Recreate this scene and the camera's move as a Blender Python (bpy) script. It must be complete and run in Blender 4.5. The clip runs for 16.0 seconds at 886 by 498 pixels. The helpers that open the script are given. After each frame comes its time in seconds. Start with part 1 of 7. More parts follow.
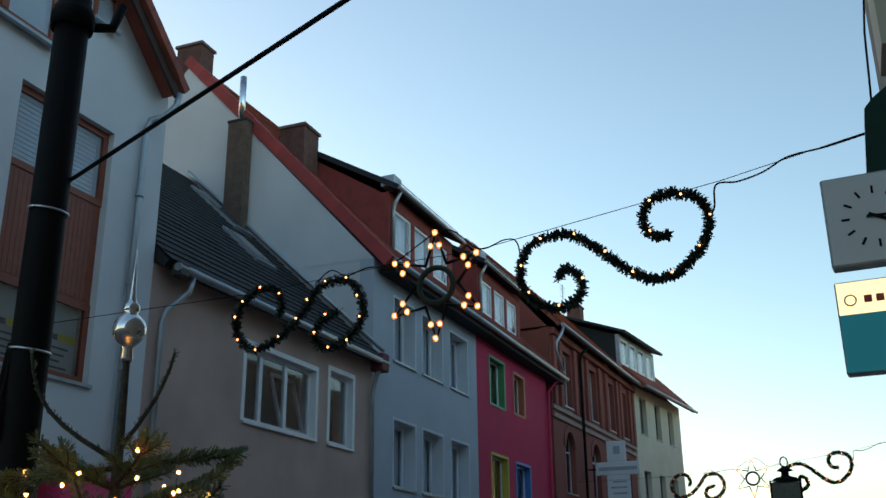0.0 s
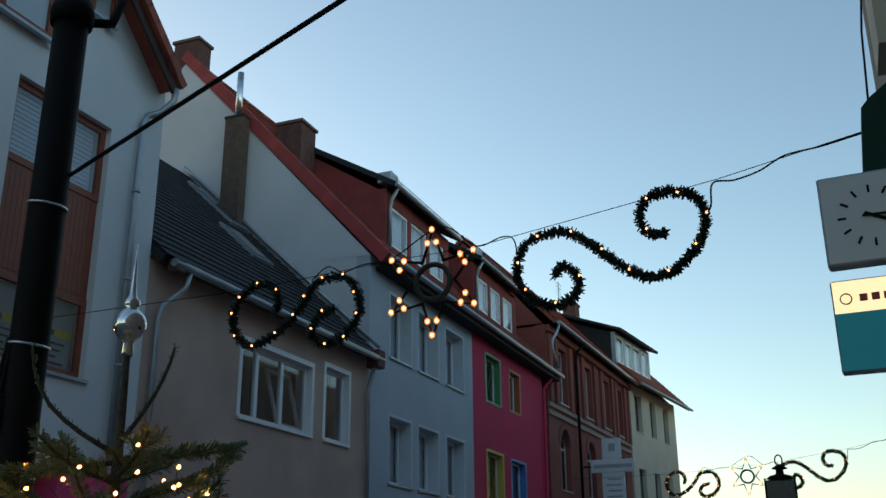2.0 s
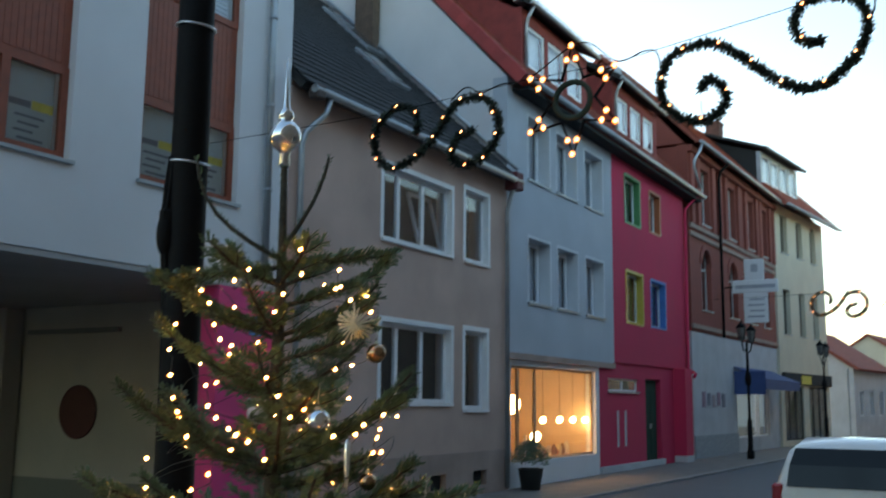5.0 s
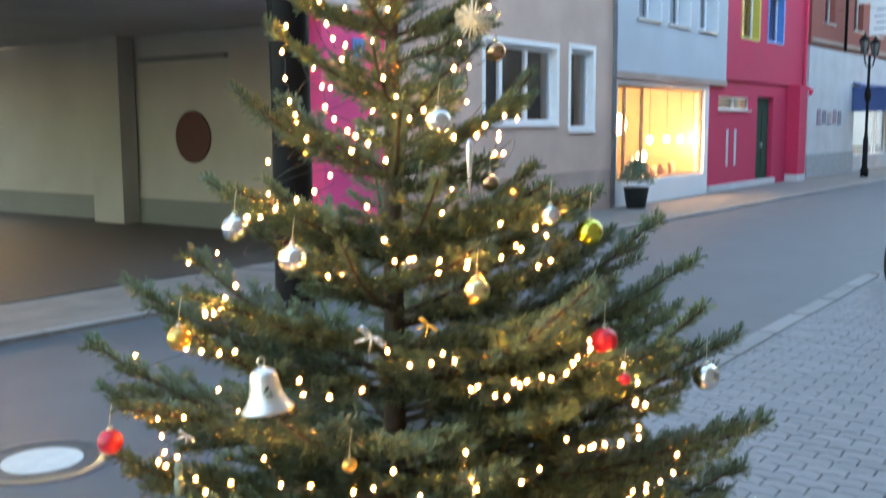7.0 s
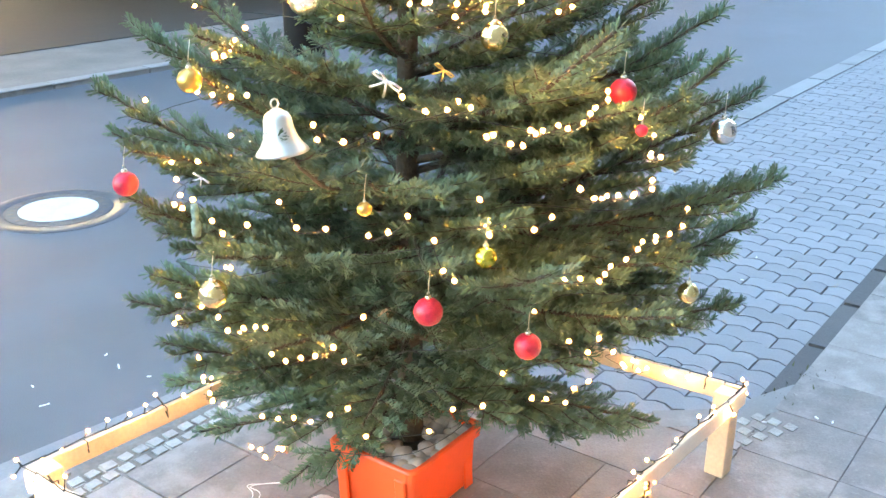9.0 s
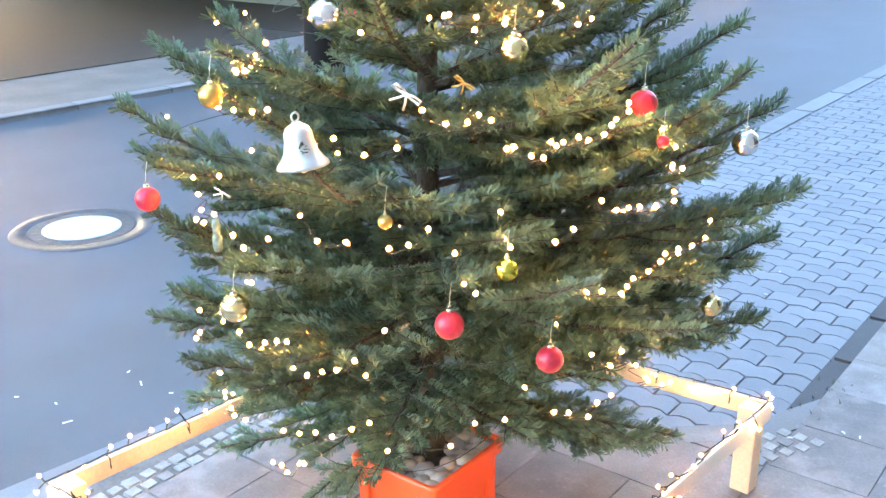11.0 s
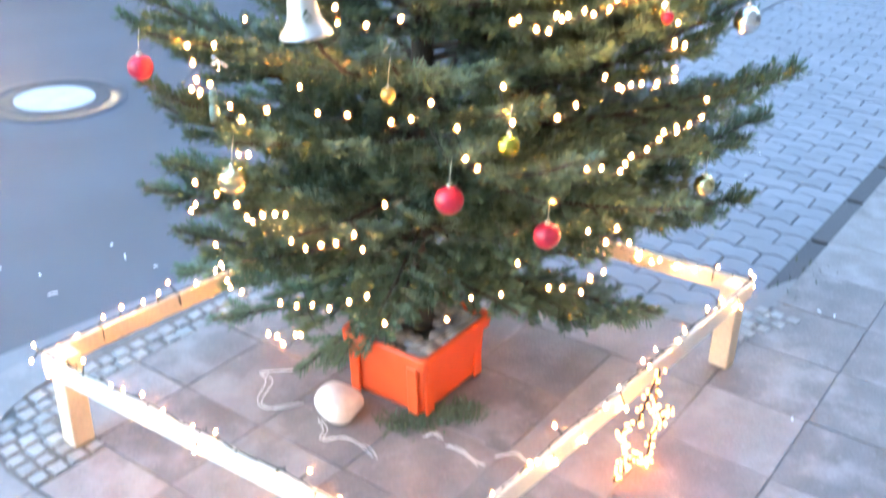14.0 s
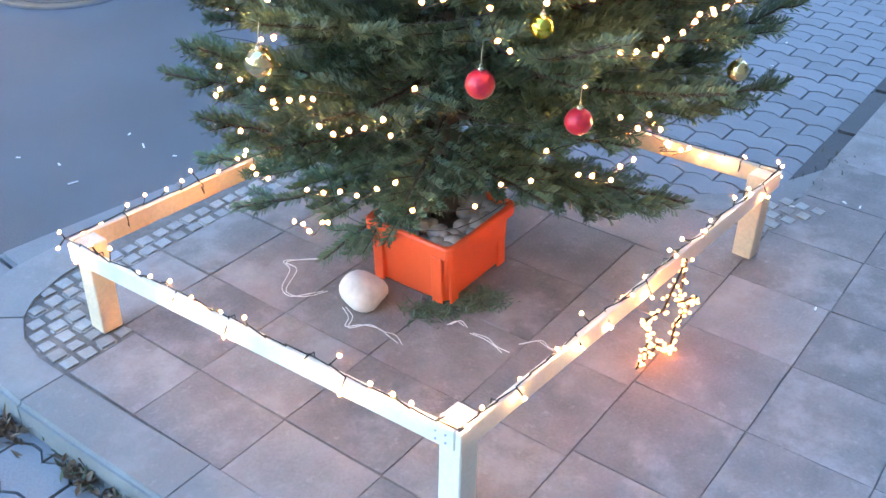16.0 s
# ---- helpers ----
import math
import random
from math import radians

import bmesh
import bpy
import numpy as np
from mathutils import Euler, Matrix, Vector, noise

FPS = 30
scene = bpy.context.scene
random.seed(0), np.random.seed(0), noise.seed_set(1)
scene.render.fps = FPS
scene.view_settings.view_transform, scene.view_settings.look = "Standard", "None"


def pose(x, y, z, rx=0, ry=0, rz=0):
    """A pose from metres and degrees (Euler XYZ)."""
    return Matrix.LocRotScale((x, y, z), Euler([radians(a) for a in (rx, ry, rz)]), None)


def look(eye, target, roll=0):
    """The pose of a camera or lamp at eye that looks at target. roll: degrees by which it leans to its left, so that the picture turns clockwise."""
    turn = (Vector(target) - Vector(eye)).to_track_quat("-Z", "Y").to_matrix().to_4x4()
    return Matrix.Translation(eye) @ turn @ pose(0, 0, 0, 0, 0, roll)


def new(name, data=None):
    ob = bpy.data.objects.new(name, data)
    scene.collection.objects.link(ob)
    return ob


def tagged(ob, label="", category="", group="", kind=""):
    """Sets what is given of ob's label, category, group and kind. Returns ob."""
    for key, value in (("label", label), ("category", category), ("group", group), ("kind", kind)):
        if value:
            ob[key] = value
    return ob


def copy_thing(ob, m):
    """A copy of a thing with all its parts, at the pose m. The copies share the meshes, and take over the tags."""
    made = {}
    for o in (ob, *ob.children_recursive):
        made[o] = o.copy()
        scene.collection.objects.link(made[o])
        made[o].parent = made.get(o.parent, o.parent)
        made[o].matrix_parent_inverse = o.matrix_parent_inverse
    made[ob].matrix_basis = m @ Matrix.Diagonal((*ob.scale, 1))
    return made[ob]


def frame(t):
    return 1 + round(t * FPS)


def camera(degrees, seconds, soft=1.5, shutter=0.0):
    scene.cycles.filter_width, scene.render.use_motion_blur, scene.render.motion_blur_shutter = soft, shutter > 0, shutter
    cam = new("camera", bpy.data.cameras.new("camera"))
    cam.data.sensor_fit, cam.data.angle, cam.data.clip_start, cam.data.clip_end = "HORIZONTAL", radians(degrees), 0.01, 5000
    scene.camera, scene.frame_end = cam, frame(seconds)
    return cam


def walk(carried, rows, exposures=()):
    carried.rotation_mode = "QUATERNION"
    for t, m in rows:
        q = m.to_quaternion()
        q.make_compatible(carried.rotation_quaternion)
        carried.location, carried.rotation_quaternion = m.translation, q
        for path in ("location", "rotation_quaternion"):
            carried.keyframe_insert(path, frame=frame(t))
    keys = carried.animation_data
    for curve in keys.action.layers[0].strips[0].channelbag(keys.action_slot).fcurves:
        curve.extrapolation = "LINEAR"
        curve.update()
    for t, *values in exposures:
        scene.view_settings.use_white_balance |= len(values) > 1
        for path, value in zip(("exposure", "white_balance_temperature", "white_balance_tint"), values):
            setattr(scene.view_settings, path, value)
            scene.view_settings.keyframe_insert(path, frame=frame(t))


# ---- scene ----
cam = camera(48.4, 16.0, shutter=0.5)
PATH = [
    (0, (0.061, 0.798, 1.831), (1.8132, 1.5028, 2.4891), -0.62),
    (0.5, (0.050, 0.789, 1.827), (1.8072, 1.4902, 2.4756), -0.54),
    (1, (0.056, 0.799, 1.829), (1.8135, 1.4934, 2.4840), -0.45),
    (1.5, (0.044, 0.796, 1.825), (1.8008, 1.4940, 2.4780), -0.35),
    (2, (0.046, 0.801, 1.826), (1.8029, 1.4994, 2.4783), -0.42),
    (2.5, (0.037, 0.797, 1.823), (1.7986, 1.5015, 2.4559), -0.48),
    (3, (0.037, 0.795, 1.824), (1.7980, 1.4992, 2.4588), -0.57),
    (3.2, (0.037, 0.795, 1.824), (1.7978, 1.5004, 2.4581), -0.60),
    (5.3, (0.046, 0.848, 1.778), (1.733, 1.892, 2.03), 0.4),
    (5.5, (0.044, 0.854, 1.777), (1.709, 1.938, 2.005), 0.2),
    (6, (0.038, 0.86, 1.773), (1.66, 2.015, 1.956), -0.1),
    (6.5, (0.064, 0.886, 1.758), (1.678, 2.066, 1.783), 0.0),
    (7, (0.109, 0.929, 1.727), (1.721, 2.086, 1.48), -0.3),
    (7.5, (0.113, 0.939, 1.7), (1.678, 2.112, 1.285), -0.6),
    (8, (0.109, 0.943, 1.693), (1.651, 2.052, 1.068), -0.2),
    (8.5, (0.12, 0.954, 1.691), (1.618, 2.069, 0.975), -0.4),
    (9, (0.115, 0.952, 1.691), (1.626, 2.053, 0.98), 0.6),
    (9.5, (0.117, 0.95, 1.691), (1.623, 2.072, 1.002), 0.7),
    (9.7, (0.114, 0.94, 1.677), (1.616, 2.074, 1.002), 0.6),
    (12, (0.118, 0.968, 1.681), (1.616, 2.107, 1.004), -0.6),
    (12.5, (0.116, 0.972, 1.68), (1.62, 2.107, 1.009), -0.6),
    (13, (0.11, 0.977, 1.679), (1.613, 2.112, 1.006), -0.4),
    (13.5, (0.093, 0.988, 1.675), (1.596, 2.084, 0.94), 0.3),
    (14, (0.077, 1.001, 1.671), (1.534, 2.034, 0.77), 1.4),
    (14.5, (0.046, 1.011, 1.646), (1.417, 1.972, 0.553), 2.7),
    (15, (0.041, 1.019, 1.646), (1.39, 2.019, 0.561), 1.9),
    (15.5, (0.049, 1.029, 1.645), (1.393, 2.025, 0.55), 1.4),
    (16, (0.061, 1.037, 1.645), (1.422, 2.021, 0.56), 1.3),
]
EXPOSURES = [(0, 1.55, 7600, 7), (1.0, 1.4, 7500, 7), (3.2, 1.25, 7500, 6), (5.3, 2.8, 7900, 11), (6.0, 3.85, 8000, 13), (6.5, 4.0, 8100, 13), (7.0, 4.25, 8100, 14), (7.5, 4.8, 7800, 11), (8.0, 5.0, 7550, 8), (9.0, 5.17, 7200, 10), (9.7, 5.17, 7100, 10), (12.0, 5.35, 6500, 16), (13.0, 5.34, 6500, 15), (14.0, 5.07, 6400, 15), (14.6, 4.72, 6200, 15), (15.4, 4.45, 5900, 15), (16, 4.45, 5900, 15)]
walk(cam, [(t, look(eye, target, roll)) for t, eye, target, roll in PATH], EXPOSURES)


# ---------------------------------------------------------------- light
world = bpy.data.worlds.new("dusk_sky")
scene.world = world
world.use_nodes = True
_n = world.node_tree.nodes
_bg = _n["Background"]
_sky = _n.new("ShaderNodeTexSky")
_sky.sky_type, _sky.sun_disc = "NISHITA", False
SUN_EL, SUN_AZ = 7.0, 28.0
_sky.sun_elevation, _sky.sun_rotation = radians(SUN_EL), radians(SUN_AZ)
_sky.air_density, _sky.dust_density, _sky.ozone_density = 1.0, 0.8, 2.2
world.node_tree.links.new(_sky.outputs[0], _bg.inputs[0])
_bg.inputs[1].default_value = 0.15
_sun = bpy.data.lights.new("sun", "SUN")
_sun.energy, _sun.angle, _sun.color = 0.2, radians(40), (1.0, 0.95, 0.9)
sun = new("sun", _sun)
sun.matrix_world = look((math.sin(radians(SUN_AZ)) * 50, math.cos(radians(SUN_AZ)) * 50, 10), (0, 0, 0))

# ---------------------------------------------------------------- materials


def mat(name, color, rough=0.7, metal=0.0, scale=8.0, var=0.25, bump=0.15, fine=60.0, rnd=0.0, island=0.0, coat=0.0, spec=0.5, worn=0.0):
    """A surface with two scales of variation in colour, roughness and relief."""
    m = bpy.data.materials.new(name)
    m.use_nodes = True
    nt = m.node_tree
    nd, ln = nt.nodes, nt.links
    b = nd["Principled BSDF"]
    tc = nd.new("ShaderNodeTexCoord")
    n1, n2 = nd.new("ShaderNodeTexNoise"), nd.new("ShaderNodeTexNoise")
    n1.inputs["Scale"].default_value, n1.inputs["Detail"].default_value = scale, 5
    n2.inputs["Scale"].default_value, n2.inputs["Detail"].default_value = fine, 3
    where = tc.outputs["Object"]
    if rnd:
        oi, sc, va = nd.new("ShaderNodeObjectInfo"), nd.new("ShaderNodeMath"), nd.new("ShaderNodeVectorMath")
        sc.operation, sc.inputs[1].default_value = "MULTIPLY", 57.0
        ln.new(oi.outputs["Random"], sc.inputs[0])
        ln.new(where, va.inputs[0])
        ln.new(sc.outputs[0], va.inputs[1])
        where = va.outputs[0]
    for n in (n1, n2):
        ln.new(where, n.inputs["Vector"])
    add = nd.new("ShaderNodeMath")
    add.operation = "MULTIPLY_ADD"
    ln.new(n2.outputs[0], add.inputs[0])
    add.inputs[1].default_value = 0.45
    ln.new(n1.outputs[0], add.inputs[2])
    last = add.outputs[0]
    for use, node, out in ((rnd, "ShaderNodeObjectInfo", "Random"), (island, "ShaderNodeNewGeometry", "Random Per Island")):
        if use:
            o, ma = nd.new(node), nd.new("ShaderNodeMath")
            ma.operation = "MULTIPLY_ADD"
            ma.inputs[1].default_value = use
            ln.new(o.outputs[out], ma.inputs[0])
            ln.new(last, ma.inputs[2])
            last = ma.outputs[0]
    mr = nd.new("ShaderNodeMapRange")
    mr.inputs[1].default_value, mr.inputs[2].default_value = 0.45, 1.0 + rnd * 0.8 + island * 0.8
    mr.inputs[3].default_value, mr.inputs[4].default_value = 1 - var, 1 + var
    ln.new(last, mr.inputs[0])
    mix = nd.new("ShaderNodeMix")
    mix.data_type, mix.blend_type = "RGBA", "MULTIPLY"
    mix.inputs["Factor"].default_value = 1.0
    mix.inputs["A"].default_value = (*color, 1)
    ln.new(mr.outputs[0], mix.inputs["B"])
    paint = mix.outputs["Result"]
    if worn:
        for size, lo, hi in ((4.5, 0.52, 0.74), (38.0, 0.58, 0.80)):
            nw, mw, mx = nd.new("ShaderNodeTexNoise"), nd.new("ShaderNodeMapRange"), nd.new("ShaderNodeMix")
            nw.inputs["Scale"].default_value, nw.inputs["Detail"].default_value, nw.inputs["Roughness"].default_value = size, 7, 0.65
            ln.new(where, nw.inputs["Vector"])
            mw.inputs[1].default_value, mw.inputs[2].default_value = lo, hi
            mw.inputs[3].default_value, mw.inputs[4].default_value = 0.0, worn
            ln.new(nw.outputs[0], mw.inputs[0])
            mx.data_type = "RGBA"
            ln.new(mw.outputs[0], mx.inputs["Factor"])
            ln.new(paint, mx.inputs["A"])
            mx.inputs["B"].default_value = (min(1, color[0] * 1.9), min(1, color[1] * 1.9), min(1, color[2] * 1.9), 1)
            paint = mx.outputs["Result"]
    ln.new(paint, b.inputs["Base Color"])
    rr = nd.new("ShaderNodeMapRange")
    rr.inputs[3].default_value, rr.inputs[4].default_value = max(0.02, rough - 0.12), min(1, rough + 0.12)
    ln.new(n1.outputs[0], rr.inputs[0])
    ln.new(rr.outputs[0], b.inputs["Roughness"])
    b.inputs["Metallic"].default_value = metal
    b.inputs["Coat Weight"].default_value = coat
    b.inputs["Specular IOR Level"].default_value = spec
    if bump:
        bp = nd.new("ShaderNodeBump")
        bp.inputs["Strength"].default_value, bp.inputs["Distance"].default_value = bump, 0.01
        ln.new(add.outputs[0], bp.inputs["Height"])
        ln.new(bp.outputs[0], b.inputs["Normal"])
    return m


def glow(name, color, power):
    m = bpy.data.materials.new(name)
    m.use_nodes = True
    b = m.node_tree.nodes["Principled BSDF"]
    b.inputs["Base Color"].default_value = (*color, 1)
    b.inputs["Emission Color"].default_value = (*color, 1)
    b.inputs["Emission Strength"].default_value = power
    return m


def glass_mat(name, tint=(0.9, 0.95, 1.0), rough=0.02):
    m = bpy.data.materials.new(name)
    m.use_nodes = True
    b = m.node_tree.nodes["Principled BSDF"]
    b.inputs["Base Color"].default_value = (*tint, 1)
    b.inputs["Transmission Weight"].default_value = 1.0
    b.inputs["Roughness"].default_value = rough
    b.inputs["IOR"].default_value = 1.5
    return m


ASPHALT = mat("asphalt", (0.094, 0.101, 0.112), 0.72, scale=1.3, var=0.22, bump=0.5, fine=160)
SLAB = mat("concrete_slab", (0.214, 0.197, 0.189), 0.9, scale=9, var=0.38, bump=0.5, fine=120, rnd=0.4, worn=0.5)
KERB = mat("kerb_stone", (0.205, 0.205, 0.205), 0.8, scale=4, var=0.2, bump=0.3, fine=110, rnd=0.4, worn=0.4)
GUTTERDARK = mat("tarred_strip", (0.075, 0.076, 0.078), 0.9, scale=3, var=0.3, bump=0.5, fine=120, rnd=0.3)
GUTTER = mat("dark_edge_stone", (0.20, 0.205, 0.21), 0.85, scale=4, var=0.25, bump=0.35, fine=120, rnd=0.4)
PAVER = mat("wavy_paver", (0.205, 0.21, 0.225), 0.8, scale=3, var=0.2, bump=0.35, fine=120, rnd=0.4)
COBBLE = mat("granite_cobble", (0.29, 0.285, 0.27), 0.85, scale=30, var=0.35, bump=0.8, fine=150, rnd=0.6)
JOINT = mat("joint_sand", (0.16, 0.145, 0.13), 0.95, scale=9, var=0.4, bump=0.5)
GRASS = mat("weed_green", (0.075, 0.085, 0.04), 0.7, island=0.6, var=0.4, bump=0)
DEADLEAF = mat("dead_leaf", (0.17, 0.115, 0.075), 0.8, island=0.6, var=0.4, bump=0)
PLASTER_W = mat("white_plaster", (0.68, 0.70, 0.72), 0.9, scale=0.7, var=0.08, bump=0.2, fine=70)
PLASTER_B = mat("beige_plaster", (0.53, 0.375, 0.315), 0.9, scale=0.9, var=0.2, bump=0.25, fine=60)
PLASTER_G = mat("grey_plaster", (0.42, 0.47, 0.52), 0.9, scale=0.8, var=0.09, bump=0.2, fine=60)
PLASTER_R = mat("crimson_plaster", (0.55, 0.026, 0.085), 0.85, scale=0.8, var=0.1, bump=0.2, fine=60)
PLASTER_C = mat("cream_plaster", (0.60, 0.55, 0.43), 0.9, scale=0.8, var=0.1, bump=0.2)
PLASTER_D = mat("weathered_white_plaster", (0.47, 0.49, 0.51), 0.9, scale=1.2, var=0.16, bump=0.2)
GABLE = mat("gable_render", (0.60, 0.61, 0.62), 0.9, scale=0.6, var=0.1, bump=0.2)
# For walls out of view, kept dark to cut light bounced onto the fronts.
NEARWALL = mat("brown_render", (0.22, 0.19, 0.16), 0.9, scale=0.8, var=0.15, bump=0.2)
PLINTH = mat("brown_plinth", (0.38, 0.275, 0.235), 0.9, scale=1.5, var=0.2, bump=0.3)
PASSAGE = mat("passage_paint", (0.37, 0.37, 0.345), 0.85, scale=0.8, var=0.12, bump=0.15)
PASSDADO = mat("passage_dado", (0.17, 0.19, 0.185), 0.8, scale=0.9, var=0.12, bump=0.15)
BRICK = mat("red_brick", (0.24, 0.065, 0.05), 0.9, scale=3, var=0.3, bump=0.3, rnd=0.4, island=0.5)
SOOTBRICK = mat("sooty_brick", (0.115, 0.055, 0.045), 0.95, scale=5, var=0.35, bump=0.5, fine=30)
BRICKTRIM = mat("sandstone_band", (0.33, 0.24, 0.2), 0.9, scale=3, var=0.2, bump=0.3)
ROOF_DARK = mat("dark_slate_roof", (0.018, 0.021, 0.023), 0.85, scale=2, var=0.3, bump=0.4, island=0.6)
ROOF_RED = mat("red_clay_tile", (0.30, 0.075, 0.05), 0.8, scale=2, var=0.3, bump=0.4, island=0.6)
SLATE_RED = mat("red_shingle", (0.25, 0.045, 0.04), 0.85, scale=3, var=0.25, bump=0.3)
ZINC = mat("zinc_gutter", (0.36, 0.40, 0.43), 0.45, 0.7, scale=3, var=0.2, bump=0.1)
STEEL = mat("stainless_flue", (0.75, 0.77, 0.8), 0.25, 1.0, scale=3, var=0.1, bump=0.05)
FRAME_W = mat("white_window_frame", (0.78, 0.80, 0.82), 0.4, scale=6, var=0.05, bump=0.03)
FRAME_B = mat("rust_brown_frame", (0.27, 0.062, 0.03), 0.5, scale=9, var=0.2, bump=0.1)
FRAME_GRN = mat("green_frame", (0.06, 0.25, 0.10), 0.5, scale=6, var=0.1, bump=0.05)
FRAME_YEL = mat("yellow_frame", (0.50, 0.38, 0.06), 0.5, scale=6, var=0.1, bump=0.05)
FRAME_BLU = mat("blue_frame", (0.04, 0.18, 0.48), 0.5, scale=6, var=0.1, bump=0.05)
FRAME_ORA = mat("orange_frame", (0.42, 0.12, 0.05), 0.5, scale=6, var=0.1, bump=0.05)
BLACK = mat("black_paint", (0.008, 0.008, 0.009), 0.65, scale=6, var=0.3, bump=0.08, spec=0.12)
DARKGRN = mat("dark_green_paint", (0.012, 0.05, 0.036), 0.7, scale=6, var=0.2, bump=0.05, spec=0.2)
# Near-black teal; behind windows it paints unlit rooms and dark pane reflections.
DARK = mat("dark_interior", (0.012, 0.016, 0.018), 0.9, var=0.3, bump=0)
CURTAIN = mat("white_curtain", (0.75, 0.76, 0.78), 0.9, scale=14, var=0.1, bump=0.2)
GLASS = glass_mat("window_glass")
LOUVER = mat("white_blind", (0.6, 0.66, 0.7), 0.6, scale=4, var=0.06, bump=0.02)
WARM_WALL = mat("warm_shop_wall", (0.75, 0.55, 0.35), 0.9, scale=1.5, var=0.12, bump=0.1)
PINK = mat("magenta_panel", (0.72, 0.05, 0.20), 0.6, scale=2, var=0.08, bump=0.05)
WOOD = mat("pale_pine", (0.72, 0.57, 0.40), 0.6, scale=4, var=0.22, bump=0.15, fine=90)
# Whiter copy of the pine, with the fairy lights' brightness in its colour.
LITWOOD = mat("lit_pine", (0.75, 0.70, 0.60), 0.55, scale=5, var=0.12, bump=0.12, fine=80)
CRATE = mat("orange_plastic", (0.92, 0.125, 0.035), 0.38, scale=5, var=0.06, bump=0.03)
PEBBLE = mat("river_pebble", (0.40, 0.36, 0.32), 0.7, scale=20, var=0.25, bump=0.2, rnd=0.6)
STONE = mat("pale_boulder", (0.68, 0.63, 0.58), 0.8, scale=12, var=0.2, bump=0.15)
BARK = mat("fir_bark", (0.06, 0.05, 0.036), 0.9, scale=30, var=0.35, bump=0.6, fine=120)
NEEDLE = mat("fir_needles", (0.104, 0.162, 0.098), 0.55, scale=5, var=0.4, bump=0, rnd=0.8, island=0.45, spec=0.3)
WIRE = mat("dark_green_wire", (0.01, 0.014, 0.012), 0.5, scale=8, var=0.2, bump=0)
GARLAND = mat("dark_garland", (0.022, 0.036, 0.024), 0.8, scale=8, var=0.4, bump=0, island=0.8)
# Glare halo round a small bulb, built as a see-through glowing shell.
HALO_GLOW = glow("halo_shell", (1.0, 0.42, 0.11), 0.16)
HALO_GLOW.node_tree.nodes["Principled BSDF"].inputs["Alpha"].default_value = 0.42
BULB_BIG = glow("warm_garland_bulb", (1.0, 0.60, 0.36), 2.4)
# The orange rim of glare round garland bulbs, built as a glowing shell.
GARLAND_HALO = glow("orange_halo", (1.0, 0.34, 0.08), 0.32)
GARLAND_HALO.node_tree.nodes["Principled BSDF"].inputs["Alpha"].default_value = 0.5
BULB_CORE = glow("warm_core", (1.0, 0.55, 0.22), 40)
BULB_SOFT = glow("soft_warm_core", (1.0, 0.54, 0.20), 36)
WHITE = mat("white_lacquer", (0.8, 0.81, 0.82), 0.25, scale=3, var=0.03, bump=0, coat=0.6)
TEXTBAR = mat("grey_print", (0.12, 0.13, 0.14), 0.7, scale=20, var=0.1, bump=0)

# ---------------------------------------------------------------- mesh helpers


def part(name, bm, material, parent=None, label=""):
    me = bpy.data.meshes.new(name)
    bm.to_mesh(me)
    bm.free()
    me.materials.append(material)
    ob = new(name, me)
    if parent is not None:
        ob.parent = parent
    if label:
        ob["label"] = label
    return ob


def empty(name, m=None):
    ob = new(name)
    ob.empty_display_size = 0.1
    if m is not None:
        ob.matrix_world = m
    return ob


def arrays(name, verts, faces, material, parent=None, label="", smooth=False):
    me = bpy.data.meshes.new(name)
    me.from_pydata(verts, [], faces)
    me.materials.append(material)
    if smooth:
        me.polygons.foreach_set("use_smooth", [True] * len(me.polygons))
    ob = new(name, me)
    if parent is not None:
        ob.parent = parent
    if label:
        ob["label"] = label
    return ob


def add_box(bm, a, b, bevel=0.0, m=None):
    lo = [min(p, q) for p, q in zip(a, b)]
    hi = [max(p, q) for p, q in zip(a, b)]
    r = bmesh.ops.create_cube(bm, size=1.0)
    vs = r["verts"]
    for v in vs:
        v.co = Vector([(l + h) / 2 + c * (h - l) for l, h, c in zip(lo, hi, v.co)])
    if bevel:
        es = list({e for v in vs for e in v.link_edges})
        r2 = bmesh.ops.bevel(bm, geom=es, offset=bevel, segments=1, affect="EDGES", clamp_overlap=True)
        vs = list({v for f in r2["faces"] for v in f.verts} | {v for v in vs if v.is_valid})
    if m is not None:
        for v in vs:
            v.co = m @ v.co
    return vs


def box(name, a, b, material, parent=None, bevel=0.0, label="", m=None):
    bm = bmesh.new()
    add_box(bm, a, b, bevel, m)
    return part(name, bm, material, parent, label)


def add_tube(bm, pts, radius, sides=8, closed=False):
    """A tube along points; radius may be a number or one a point."""
    pts = [Vector(p) for p in pts]
    n = len(pts)
    rad = radius if isinstance(radius, (list, tuple)) else [radius] * n
    rings = []
    side = None
    for i, p in enumerate(pts):
        if closed:
            d = (pts[(i + 1) % n] - pts[i - 1]).normalized()
        else:
            d = (pts[min(i + 1, n - 1)] - pts[max(i - 1, 0)]).normalized()
        if side is None:
            side = d.orthogonal().normalized()
        side = (side - d * side.dot(d)).normalized()
        up = d.cross(side)
        rings.append([bm.verts.new(p + (side * math.cos(a) + up * math.sin(a)) * rad[i]) for a in (2 * math.pi * k / sides for k in range(sides))])
    for i in range(n if closed else n - 1):
        r0, r1 = rings[i], rings[(i + 1) % n]
        for k in range(sides):
            f = bm.faces.new((r0[k], r0[(k + 1) % sides], r1[(k + 1) % sides], r1[k]))
            f.smooth = True
    if not closed:
        bm.faces.new(rings[0][::-1])
        bm.faces.new(rings[-1])


